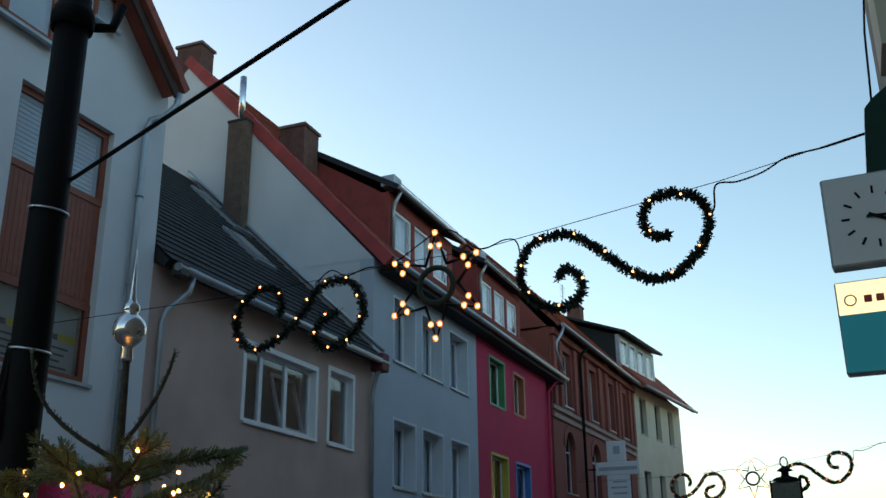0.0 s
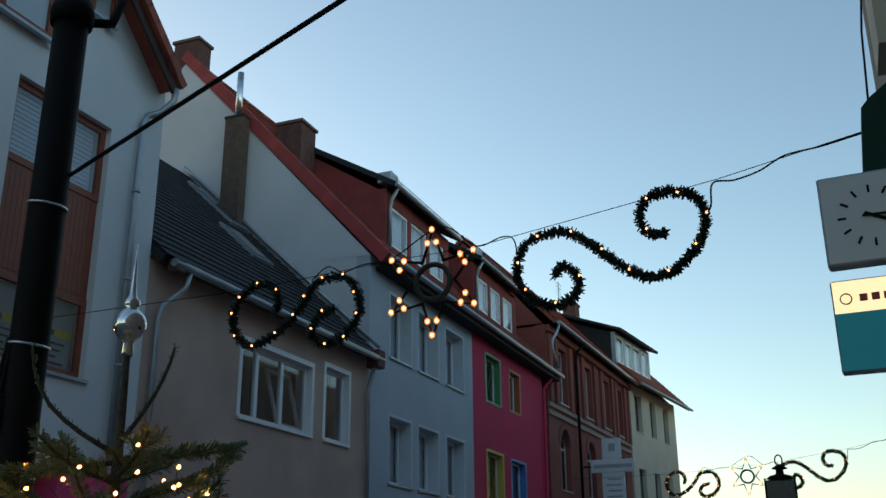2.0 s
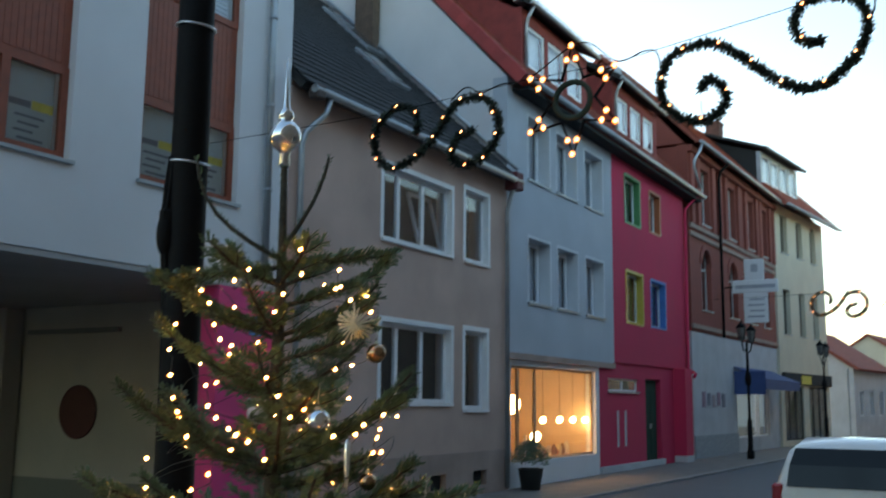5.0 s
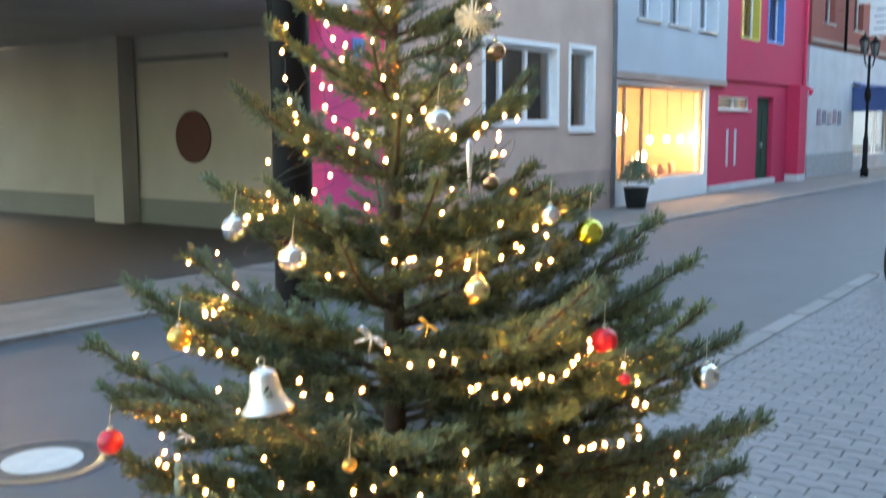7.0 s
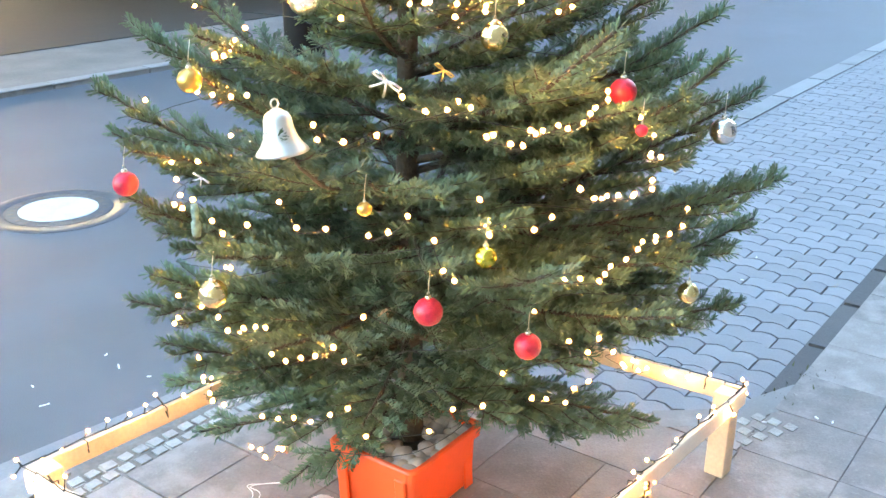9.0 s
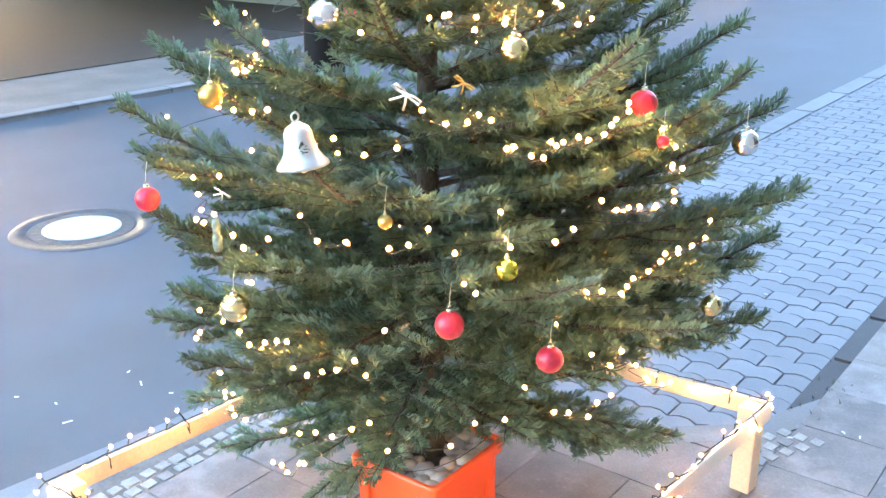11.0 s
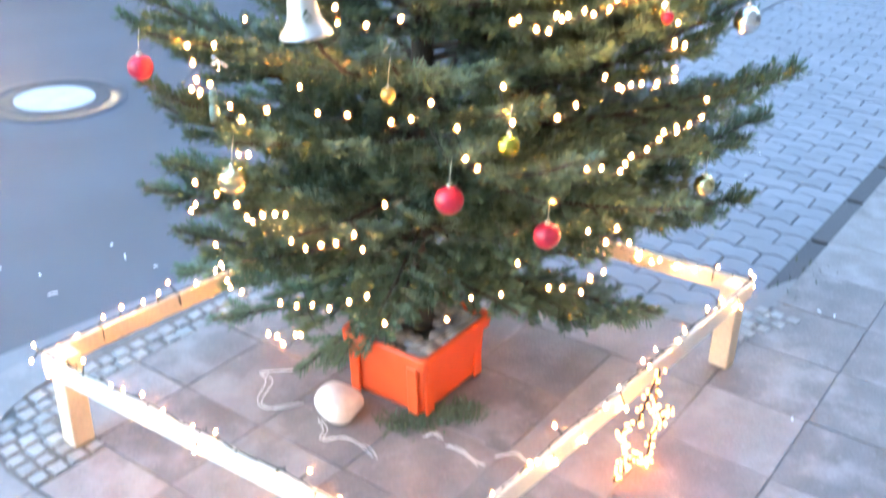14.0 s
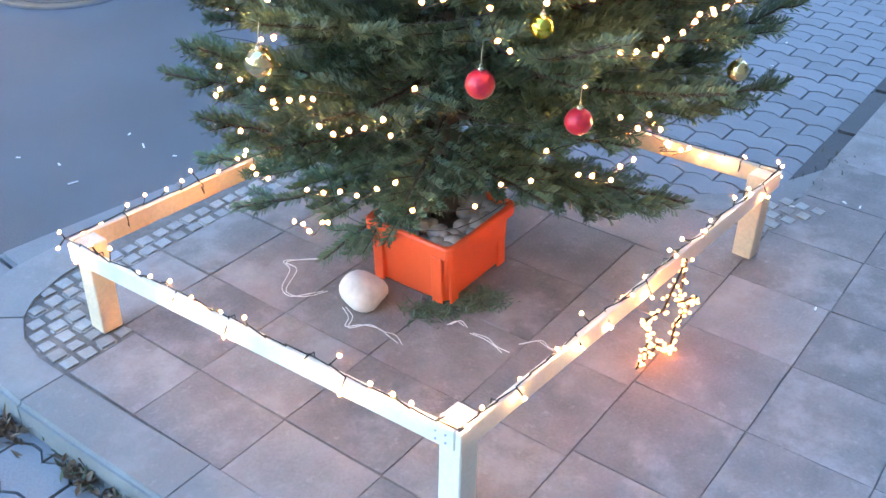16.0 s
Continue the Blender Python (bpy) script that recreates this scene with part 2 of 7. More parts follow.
def tube(name, pts, radius, material, parent=None, sides=8, label="", closed=False):
    bm = bmesh.new()
    add_tube(bm, pts, radius, sides, closed)
    return part(name, bm, material, parent, label)


def add_ball(bm, c, r, u=16, v=10, squash=1.0):
    res = bmesh.ops.create_uvsphere(bm, u_segments=u, v_segments=v, radius=r)
    for w in res["verts"]:
        w.co = Vector((w.co.x, w.co.y, w.co.z * squash)) + Vector(c)
        for f in w.link_faces:
            f.smooth = True
    return res["verts"]


def lathe(bm, profile, c=(0, 0, 0), sides=20):
    """A turned shape from (radius, height) pairs."""
    rings = []
    for r, z in profile:
        rings.append([bm.verts.new((c[0] + r * math.cos(a), c[1] + r * math.sin(a), c[2] + z)) for a in (2 * math.pi * k / sides for k in range(sides))])
    for r0, r1 in zip(rings, rings[1:]):
        for k in range(sides):
            bm.faces.new((r0[k], r0[(k + 1) % sides], r1[(k + 1) % sides], r1[k])).smooth = True
    bm.faces.new(rings[0][::-1])
    bm.faces.new(rings[-1])


def prism(bm, poly, z0, z1):
    """An upright prism over a plan outline."""
    lo = [bm.verts.new((x, y, z0)) for x, y in poly]
    hi = [bm.verts.new((x, y, z1)) for x, y in poly]
    n = len(poly)
    bm.faces.new(lo[::-1])
    bm.faces.new(hi)
    for i in range(n):
        bm.faces.new((lo[i], lo[(i + 1) % n], hi[(i + 1) % n], hi[i]))


def slabbed(bm, pts, thick):
    """A flat sheet through four corner points with thickness along its normal."""
    p = [Vector(q) for q in pts]
    nrm = (p[1] - p[0]).cross(p[3] - p[0]).normalized() * thick
    a = [bm.verts.new(q) for q in p]
    b = [bm.verts.new(q + nrm) for q in p]
    k = len(p)
    bm.faces.new(a[::-1])
    bm.faces.new(b)
    for i in range(k):
        bm.faces.new((a[i], a[(i + 1) % k], b[(i + 1) % k], b[i]))


def smooth_path(pts, n=6):
    """Points of a smooth curve through the given ones."""
    p = [Vector(q) for q in pts]
    p = [p[0] * 2 - p[1]] + p + [p[-1] * 2 - p[-2]]
    out = []
    for a, b, c, d in zip(p, p[1:], p[2:], p[3:]):
        for k in range(n):
            t = k / n
            out.append(0.5 * ((2 * b) + (c - a) * t + (2 * a - 5 * b + 4 * c - d) * t * t + (3 * b - a - 3 * c + d) * t ** 3))
    out.append(p[-2])
    return out


# ---------------------------------------------------------------- ground
_bm = bmesh.new()
bmesh.ops.create_grid(_bm, x_segments=60, y_segments=60, size=400)
for _v in _bm.verts:
    _v.co.z = -0.1
ground = tagged(part("ground", _bm, ASPHALT), "dark grey asphalt road with a dull worn surface", "road", kind="structure")


def kerb_y(x):
    """The far kerb closes in on the road along the street."""
    return 8.86 - 0.027 * x


_bm = bmesh.new()
prism(_bm, [(-60, kerb_y(-60) + 0.145), (120, kerb_y(120) + 0.145), (120, 10.38), (-60, 10.38)], -0.3, -0.055)
bmesh.ops.recalc_face_normals(_bm, faces=_bm.faces)
far_pavement = tagged(part("pavement_far", _bm, mat("far_pavement", (0.17, 0.155, 0.145), 0.85, scale=2.5, var=0.25, bump=0.3, fine=40)), "brownish grey footpath along the house fronts", "pavement", kind="structure")
kerb_far = tagged(empty("kerb_far"), "low pale granite kerb stones along the far footpath", "kerb", kind="structure")
for _i in range(62):
    _x = -10 + _i * 1.0
    box("kerb_stone", (0.004, 0, -0.25), (0.996, 0.142, -0.047), KERB, kerb_far, 0.01, m=Matrix.Translation((_x, kerb_y(_x), 0)) @ Matrix.Rotation(math.atan(-0.027), 4, "Z"))

_bm = bmesh.new()
add_box(_bm, (-12, -0.1, -0.3), (60, 1.755, -0.005))
pavement = tagged(part("pavement_near", _bm, JOINT), "footpath of grey concrete slabs with dark joints", "pavement", kind="structure")
ISLAND = [(0.95, 1.70), (0.95, 2.45), (0.95, 2.90), (0.96, 3.06), (1.06, 3.31), (1.20, 3.42), (1.42, 3.44), (2.45, 3.42), (2.62, 2.9), (2.72, 2.42), (2.80, 2.12), (2.95, 1.93), (3.35, 1.72)]
_bm = bmesh.new()
prism(_bm, ISLAND, -0.3, -0.005)
island_base = tagged(part("pavement_island", _bm, JOINT), "raised paved island carrying the fir tree", "pavement", kind="structure")
_bm = bmesh.new()
add_box(_bm, (-12, 1.70, -0.3), (60, 3.60, -0.094))
bay = tagged(part("parking_bay", _bm, JOINT), "parking strip of wavy interlocking pavers beside the road", "parking bay", kind="structure")


def inside(p, poly):
    c = False
    for (x1, y1), (x2, y2) in zip(poly, poly[1:] + poly[:1]):
        if (y1 > p[1]) != (y2 > p[1]) and p[0] < (x2 - x1) * (p[1] - y1) / (y2 - y1) + x1:
            c = not c
    return c


# kerb stones along the island's left and right edges
def kerb_run(name, pts, width, z0, z1, parent, gap=0.006):
    for (xa, ya), (xb, yb) in zip(pts, pts[1:]):
        a, b = Vector((xa, ya, 0)), Vector((xb, yb, 0))
        d = (b - a).normalized()
        n = Vector((-d.y, d.x, 0)) * width
        bm = bmesh.new()
        q = [a + d * gap, b - d * gap, b - d * gap + n, a + d * gap + n]
        prism(bm, [(v.x, v.y) for v in q], z0, z1)
        bmesh.ops.recalc_face_normals(bm, faces=bm.faces)
        bmesh.ops.bevel(bm, geom=[e for e in bm.edges if min(v.co.z for v in e.verts) > z1 - 1e-4], offset=0.012, segments=2, affect="EDGES")
        part(name, bm, KERB if name == "kerb_stone" else GUTTERDARK if name == "gutter_stone" else GUTTER, parent)


def curved_stone(inner, outer, z1):
    """One kerb stone between an inner and an outer curve, with a rounded outer edge."""
    bm = bmesh.new()
    prism(bm, inner + outer[::-1], -0.3, z1)
    bmesh.ops.recalc_face_normals(bm, faces=bm.faces)
    rim = {(round(x, 4), round(y, 4)) for x, y in outer}
    bmesh.ops.bevel(bm, geom=[e for e in bm.edges if all(v.co.z > z1 - 1e-4 and (round(v.co.x, 4), round(v.co.y, 4)) in rim for v in e.verts)], offset=0.012, segments=3, affect="EDGES")
    part("kerb_stone", bm, KERB, island_base)


for _in, _ou in (([(1.066, 1.2), (1.066, 1.762)], [(0.925, 1.2), (0.925, 1.762)]), ([(1.066, 1.766), (1.066, 2.404)], [(0.925, 1.766), (0.922, 2.404)]), ([(1.066, 2.407), (1.06, 2.6), (1.055, 2.93)], [(0.922, 2.407), (0.918, 2.68), (0.918, 2.93)]), ([(1.055, 2.934), (1.055, 3.04), (1.08, 3.14), (1.13, 3.22)], [(0.918, 2.934), (0.925, 3.06), (0.96, 3.22), (1.03, 3.34)]), ([(1.134, 3.226), (1.2, 3.275), (1.32, 3.315), (1.5, 3.335)], [(1.034, 3.344), (1.12, 3.42), (1.25, 3.47), (1.46, 3.475)])):
    curved_stone(_in, _ou, 0.003)
kerb_run("kerb_stone", [(3.40, 1.78), (3.06, 1.93), (2.90, 2.12), (2.82, 2.36), (2.74, 2.75), (2.62, 3.1), (2.5, 3.36)], 0.13, -0.3, 0.0, island_base)
kerb_run("edge_stone", [(-1.2, 3.80), (-0.4, 3.70), (0.5, 3.585), (1.3, 3.485), (1.95, 3.41), (2.7, 3.40), (3.6, 3.42), (4.6, 3.43), (5.6, 3.44), (6.6, 3.45), (7.6, 3.45), (8.6, 3.46), (9.6, 3.46), (10.6, 3.46), (11.6, 3.47), (12.6, 3.47)], 0.19, -0.3, -0.066, bay)
kerb_run("gutter_stone", [(3.30 + 0.5 * _i, 1.735) for _i in range(18)], 0.13, -0.3, -0.03, bay)

# concrete slabs
_rs = random.Random(4)


def slab_data(hx, hy):
    """One slab with slightly chipped, uneven rims."""
    bm = bmesh.new()
    rim = []
    for p, q in (((-hx, -hy), (hx, -hy)), ((hx, -hy), (hx, hy)), ((hx, hy), (-hx, hy)), ((-hx, hy), (-hx, -hy))):
        for k in range(5):
            f = k / 5
            x, y = p[0] + (q[0] - p[0]) * f, p[1] + (q[1] - p[1]) * f
            c = 1 - _rs.choice((0.0, 0.0, 0.004, 0.008, 0.016 if k == 0 else 0.006))
            rim.append((x * c, y * c))
    prism(bm, rim, -0.05, 0.0)
    bmesh.ops.recalc_face_normals(bm, faces=bm.faces)
    me = bpy.data.meshes.new("slab")
    bm.to_mesh(me)
    bm.free()
    me.materials.append(SLAB)
    return me


_slab_meshes = [slab_data(0.1538, 0.1498) for _ in range(6)]


def lay(mesh, name, x, y, z, parent, rz=0.0, tilt=0.003):
    ob = new(name, mesh)
    ob.matrix_basis = Matrix.Translation((x, y, z)) @ Euler((_rs.uniform(-tilt, tilt), _rs.uniform(-tilt, tilt), rz)).to_matrix().to_4x4()
    ob.parent = parent
    return ob


for _j in range(-5, 7):
    for _i in range(-6, 13):
        _x, _y = 1.771 + 0.31 * _i, 1.622 + 0.302 * _j
        if _y < 1.7 and -0.05 < _y:
            lay(_rs.choice(_slab_meshes), "paving_slab", _x, _y, _rs.uniform(-0.001, 0.001), pavement, _rs.uniform(-0.003, 0.003))
        elif _y > 1.7 and all(inside((_x - 0.026 + a, _y + b), ISLAND) for a in (-0.15, 0.15) for b in (-0.146, 0.146)) and _x > 1.3 and not (_y > 3.1):
            lay(_rs.choice(_slab_meshes), "paving_slab", _x - 0.026, _y, _rs.uniform(-0.001, 0.001), island_base, _rs.uniform(-0.003, 0.003))
# cut slabs filling the rest of the island
for _out in ([[(1.0695, a), (1.2755, a), (1.2755, b), (1.0695, b)] for a, b in ((1.475, 1.7715), (1.7745, 2.073), (2.076, 2.375), (2.378, 2.677), (2.68, 2.93))]
             + [[(a, 2.985), (a, 3.197), (b, 3.197), (b, 2.985)] for a, b in ((1.285, 1.585), (1.595, 1.895), (1.905, 2.205), (2.215, 2.56))]
             + [[(2.525, 2.4), (2.525, 2.975), (2.60, 2.975), (2.73, 2.42)], [(2.525, 1.78), (2.525, 2.39), (2.735, 2.39), (2.81, 2.12), (2.83, 2.08), (2.83, 1.78)], [(2.84, 1.78), (2.84, 2.06), (2.9, 1.97), (3.0, 1.9), (3.28, 1.78)]]):
    _bm = bmesh.new()
    prism(_bm, _out, -0.05, -0.0005)
    bmesh.ops.recalc_face_normals(_bm, faces=_bm.faces)
    part("cut_slab", _bm, SLAB, island_base)
# far stretch of the footpath, slabs joined
_bm = bmesh.new()
for _j in range(6):
    for _i in range(60):
        _x, _y = 5.80 + 0.31 * _i, 0.112 + 0.302 * _j
        add_box(_bm, (_x - 0.151, _y - 0.147, -0.05), (_x + 0.151, _y + 0.147, _rs.uniform(-0.002, 0.002)))
tagged(part("slab_field", _bm, SLAB, pavement), kind="stuff")

# small granite cobbles
_cob = []
for _k in range(4):
    _bm = bmesh.new()
    _hx, _hy = _rs.uniform(0.024, 0.027), _rs.uniform(0.022, 0.025)
    add_box(_bm, (-_hx, -_hy, -0.05), (_hx, _hy, 0.0))
    for _v in _bm.verts:
        _v.co.x += _rs.uniform(-0.0035, 0.0035)
        _v.co.y += _rs.uniform(-0.0035, 0.0035)
    bmesh.ops.bevel(_bm, geom=[e for e in _bm.edges if max(v.co.z for v in e.verts) > -0.01], offset=0.006, segments=2, affect="EDGES")
    _me = bpy.data.meshes.new("cobble")
    _bm.to_mesh(_me)
    _bm.free()
    _me.materials.append(COBBLE)
    _cob.append(_me)
for _r in range(2):
    for _i in range(20):
        lay(_cob[_rs.randrange(4)], "cobble", 1.42 + 0.058 * _i + 0.028 * _r + _rs.uniform(-0.003, 0.003), 3.285 - 0.054 * _r - 0.0015 * _i, _rs.uniform(-0.001, 0.002), island_base, _rs.uniform(-0.08, 0.08), 0.02)
_arc_y, _arc_x = [2.93, 3.04, 3.14, 3.22, 3.28], [1.055, 1.055, 1.08, 1.13, 1.21]
for _j in range(7):
    for _i in range(6):
        _y = 2.965 + 0.0525 * _j
        _x = float(np.interp(_y, _arc_y, _arc_x)) + 0.036 + 0.057 * _i
        if _x < 1.41 - (0.13 if _j < 4 else 0.0):
            lay(_cob[_rs.randrange(4)], "cobble", _x, _y, _rs.uniform(-0.001, 0.002), island_base, _rs.uniform(-0.08, 0.08), 0.02)
for _i in range(12):
    lay(_cob[_rs.randrange(4)], "cobble", 2.90 + 0.058 * (_i % 4), 1.885 - 0.03 * (_i % 4) - 0.054 * (_i // 4), 0.003, island_base, -0.2, 0.02)

# wavy pavers
PL, PW = 0.22, 0.115


def paver_outline():
    def wave(u):
        return 0.016 * (1 - abs(4 * abs((u / PL + 0.25) % 1.0 - 0.5) - 1) * 2)
    n = 6
    us = [-PL / 2 + PL * k / n for k in range(n + 1)]
    g = 0.004
    lower = [(u * (1 - 2 * g / PL), -PW / 2 + g + wave(u)) for u in us]
    upper = [(u * (1 - 2 * g / PL), PW / 2 - g + wave(u)) for u in us]
    return lower + upper[::-1]


_bm = bmesh.new()
prism(_bm, paver_outline(), -0.06, 0.0)
_paver_mesh = bpy.data.meshes.new("paver")
_bm.to_mesh(_paver_mesh)
_bm.free()
_paver_mesh.materials.append(PAVER)
_out = paver_outline()
_fv, _ff, _count = [], [], 0
for _i in range(0, 92):
    for _j in range(13):
        _x = 2.58 + PW * _i
        _y = 1.82 + PL * _j * 1.0 + (PL / 2 if _i % 2 else 0) - 0.05
        if _y > 3.56 or _y < 1.75 or _x > 13 or inside((_x - 0.2, _y), ISLAND):
            continue
        if _count < 290:
            lay(_paver_mesh, "paver", _x, _y, -0.078 + _rs.uniform(-0.0015, 0.0015), bay, math.pi / 2, 0.004)
            _count += 1
        else:
            _b = len(_fv)
            _z = -0.078 + _rs.uniform(-0.0015, 0.0015)
            _fv += [(_x - v, _y + u, _z) for u, v in _out] + [(_x - v, _y + u, _z - 0.04) for u, v in _out]
            _n = len(_out)
            _ff.append(tuple(range(_b, _b + _n)))
            _ff += [(_b + k, _b + _n + k, _b + _n + (k + 1) % _n, _b + (k + 1) % _n) for k in range(_n)]
tagged(arrays("paver_field", _fv, _ff, PAVER, bay), kind="stuff")
for _i in range(14):
    for _j in range(10):
        _x, _y = 0.95 - PW * _i, 1.80 + PL * _j + (PL / 2 if _i % 2 else 0)
        if _y < 3.5 and not inside((_x - 0.05, _y), ISLAND):
            lay(_paver_mesh, "paver", _x, _y, -0.078 + _rs.uniform(-0.0015, 0.0015), bay, math.pi / 2, 0.004)

# manhole cover in the road
manhole = tagged(empty("manhole_cover", pose(3.09, 5.80, -0.1)), "round manhole cover with pale centre and dark iron ring", "manhole cover")
_IRON = mat("cast_iron", (0.10, 0.10, 0.105), 0.55, 0.4, scale=9, var=0.3, bump=0.4)
_bm = bmesh.new()
lathe(_bm, [(0.39, -0.05), (0.39, 0.003), (0.385, 0.006), (0.30, 0.006), (0.30, -0.05)], sides=48)
part("ring", _bm, _IRON, manhole, "dark cast-iron frame")
_bm = bmesh.new()
lathe(_bm, [(0.29, -0.05), (0.29, 0.004), (0.285, 0.006)], sides=48)
part("rim", _bm, _IRON, manhole)
_bm = bmesh.new()
lathe(_bm, [(0.215, -0.04), (0.215, 0.010), (0.21, 0.011)], sides=48)
part("lid_filling", _bm, mat("pale_concrete", (0.55, 0.54, 0.52), 0.8, scale=9, var=0.12, bump=0.2), manhole, "pale concrete filling")
for _k in range(24):
    _a = 2 * math.pi * _k / 24
    box("vent_slot", (-0.014, -0.007, 0.004), (0.014, 0.007, 0.0075), JOINT, manhole, m=Matrix.Rotation(_a, 4, "Z") @ Matrix.Translation((0.25, 0, 0)))

# ---------------------------------------------------------------- houses


def wall_with_holes(name, x0, x1, z0, z1, yf, thick, holes, material, parent, label=""):
    """A wall facing -y, split round its openings so that they go through."""
    xs = sorted({x0, x1, *[h[0] for h in holes], *[h[1] for h in holes]})
    zs = sorted({z0, z1, *[h[2] for h in holes], *[h[3] for h in holes]})
    nx, nz = len(xs) - 1, len(zs) - 1

    def solid(i, k):
        if not (0 <= i < nx and 0 <= k < nz):
            return False
        cx, cz = (xs[i] + xs[i + 1]) / 2, (zs[k] + zs[k + 1]) / 2
        return not any(h[0] < cx < h[1] and h[2] < cz < h[3] for h in holes)

    vs, fs, at = [], [], {}

    def v(i, k, d):
        if (i, k, d) not in at:
            at[i, k, d] = len(vs)
            vs.append((xs[i], yf + d * thick, zs[k]))
        return at[i, k, d]

    for i in range(nx):
        for k in range(nz):
            if not solid(i, k):
                continue
            fs.append((v(i, k, 0), v(i + 1, k, 0), v(i + 1, k + 1, 0), v(i, k + 1, 0)))
            fs.append((v(i, k, 1), v(i, k + 1, 1), v(i + 1, k + 1, 1), v(i + 1, k, 1)))
            if not solid(i - 1, k):
                fs.append((v(i, k, 0), v(i, k + 1, 0), v(i, k + 1, 1), v(i, k, 1)))
            if not solid(i + 1, k):
                fs.append((v(i + 1, k, 0), v(i + 1, k, 1), v(i + 1, k + 1, 1), v(i + 1, k + 1, 0)))
            if not solid(i, k - 1):
                fs.append((v(i, k, 0), v(i, k, 1), v(i + 1, k, 1), v(i + 1, k, 0)))
            if not solid(i, k + 1):
                fs.append((v(i, k + 1, 0), v(i + 1, k + 1, 0), v(i + 1, k + 1, 1), v(i, k + 1, 1)))
    return arrays(name, vs, fs, material, parent, label)


def window(parent, xa, xb, za, zb, yf, reveal=0.18, frame_mat=None, fw=0.06, splits=(), sill=True, surround=None, curtain=0.0, name="window", bars=()):
    """A framed window set back in its opening: frame, mullions, panes, sill."""
    fm = frame_mat or FRAME_W
    w = empty(name)
    w.parent = parent
    y0, y1 = yf + reveal, yf + reveal + 0.06
    bm = bmesh.new()
    add_box(bm, (xa, y0, za), (xa + fw, y1, zb))
    add_box(bm, (xb - fw, y0, za), (xb, y1, zb))
    add_box(bm, (xa + fw, y0, za), (xb - fw, y1, za + fw))
    add_box(bm, (xa + fw, y0, zb - fw), (xb - fw, y1, zb))
    for s in splits:
        c = xa + (xb - xa) * s
        add_box(bm, (c - fw * 0.6, y0 - 0.01, za + fw), (c + fw * 0.6, y1, zb - fw))
    for s in bars:
        c = za + (zb - za) * s
        add_box(bm, (xa + fw, y0 - 0.008, c - fw * 0.5), (xb - fw, y1, c + fw * 0.5))
    part("window_frame", bm, fm, w)
    cuts = [0, *splits, 1]
    for p, q in zip(cuts, cuts[1:]):
        a, b = xa + (xb - xa) * p + fw * 0.7, xa + (xb - xa) * q - fw * 0.7
        g = box("pane", (a, y0 + 0.02, za + fw * 0.8), (b, y0 + 0.03, zb - fw * 0.8), GLASS, w)
        g.visible_shadow = False
    if sill:
        box("window_sill", (xa - 0.05, yf - 0.05, za - 0.05), (xb + 0.05, yf + reveal, za - 0.003), ZINC if surround is None else surround, w)
    if surround is not None:
        bm = bmesh.new()
        t, d = 0.09, 0.015
        add_box(bm, (xa - t, yf - d, za - 0.003), (xa + 0.006, yf + reveal, zb + t))
        add_box(bm, (xb - 0.006, yf - d, za - 0.003), (xb + t, yf + reveal, zb + t))
        add_box(bm, (xa + 0.006, yf - d, zb - 0.006), (xb - 0.006, yf + reveal, zb + t))
        part("surround", bm, surround, w)
    if curtain:
        bm = bmesh.new()
        n = 24
        ya = y1 + 0.10
        lo, hi = za, zb
        prev = None
        a, b = (xa, xa + (xb - xa) * curtain) if curtain > 0 else (xb + (xb - xa) * curtain, xb)
        for k in range(n + 1):
            x = a + (b - a) * k / n
            y = ya + 0.03 * math.sin(k * 1.9)
            cur = (bm.verts.new((x, y, lo)), bm.verts.new((x, y, hi)))
            if prev:
                bm.faces.new((prev[0], cur[0], cur[1], prev[1]))
            prev = cur
        part("curtain", bm, CURTAIN, w)
    return w


def tiles(name, p0, along, up, parent, material, tw=0.3, th=0.28, label="", thick=0.02):
    """A roof slope covered with rows of overlapping tiles, from its lower corner along the eaves and up the slope."""
    p0, along, up = Vector(p0), Vector(along), Vector(up)
    la, lu = along.length, up.length
    ea, eu = along.normalized(), up.normalized()
    n = ea.cross(eu).normalized()
    if n.z < 0:
        n = -n
    vs, fs = [], []
    rows, cols = max(1, int(lu / th)), max(1, int(la / tw))
    rnd = random.Random(9)
    for r in range(rows):
        off = 0.5 * (r % 2)
        for c in range(cols + 1):
            a0 = max(0, (c - off) * la / cols)
            a1 = min(la, (c + 1 - off) * la / cols)
            if a1 - a0 < 0.02:
                continue
            b0, b1 = r * lu / rows - 0.03, (r + 1) * lu / rows
            lift = 0.03 + rnd.uniform(0, 0.008)
            q = [p0 + ea * (a0 + 0.004) + eu * b0 + n * lift, p0 + ea * (a1 - 0.004) + eu * b0 + n * lift, p0 + ea * (a1 - 0.004) + eu * b1 + n * 0.008, p0 + ea * (a0 + 0.004) + eu * b1 + n * 0.008]
            k = len(vs)
            vs += q + [v - n * thick for v in q[:2]]
            fs += [(k, k + 1, k + 2, k + 3), (k + 4, k + 5, k + 1, k), (k, k + 3, k + 4), (k + 1, k + 5, k + 2)]
    return tagged(arrays(name, vs, fs, material, parent, label), kind="stuff")


def gutter(parent, pts, r=0.07):
    bm = bmesh.new()
    add_tube(bm, pts, r, 8)
    return part("gutter", bm, ZINC, parent)


Y = 10.4


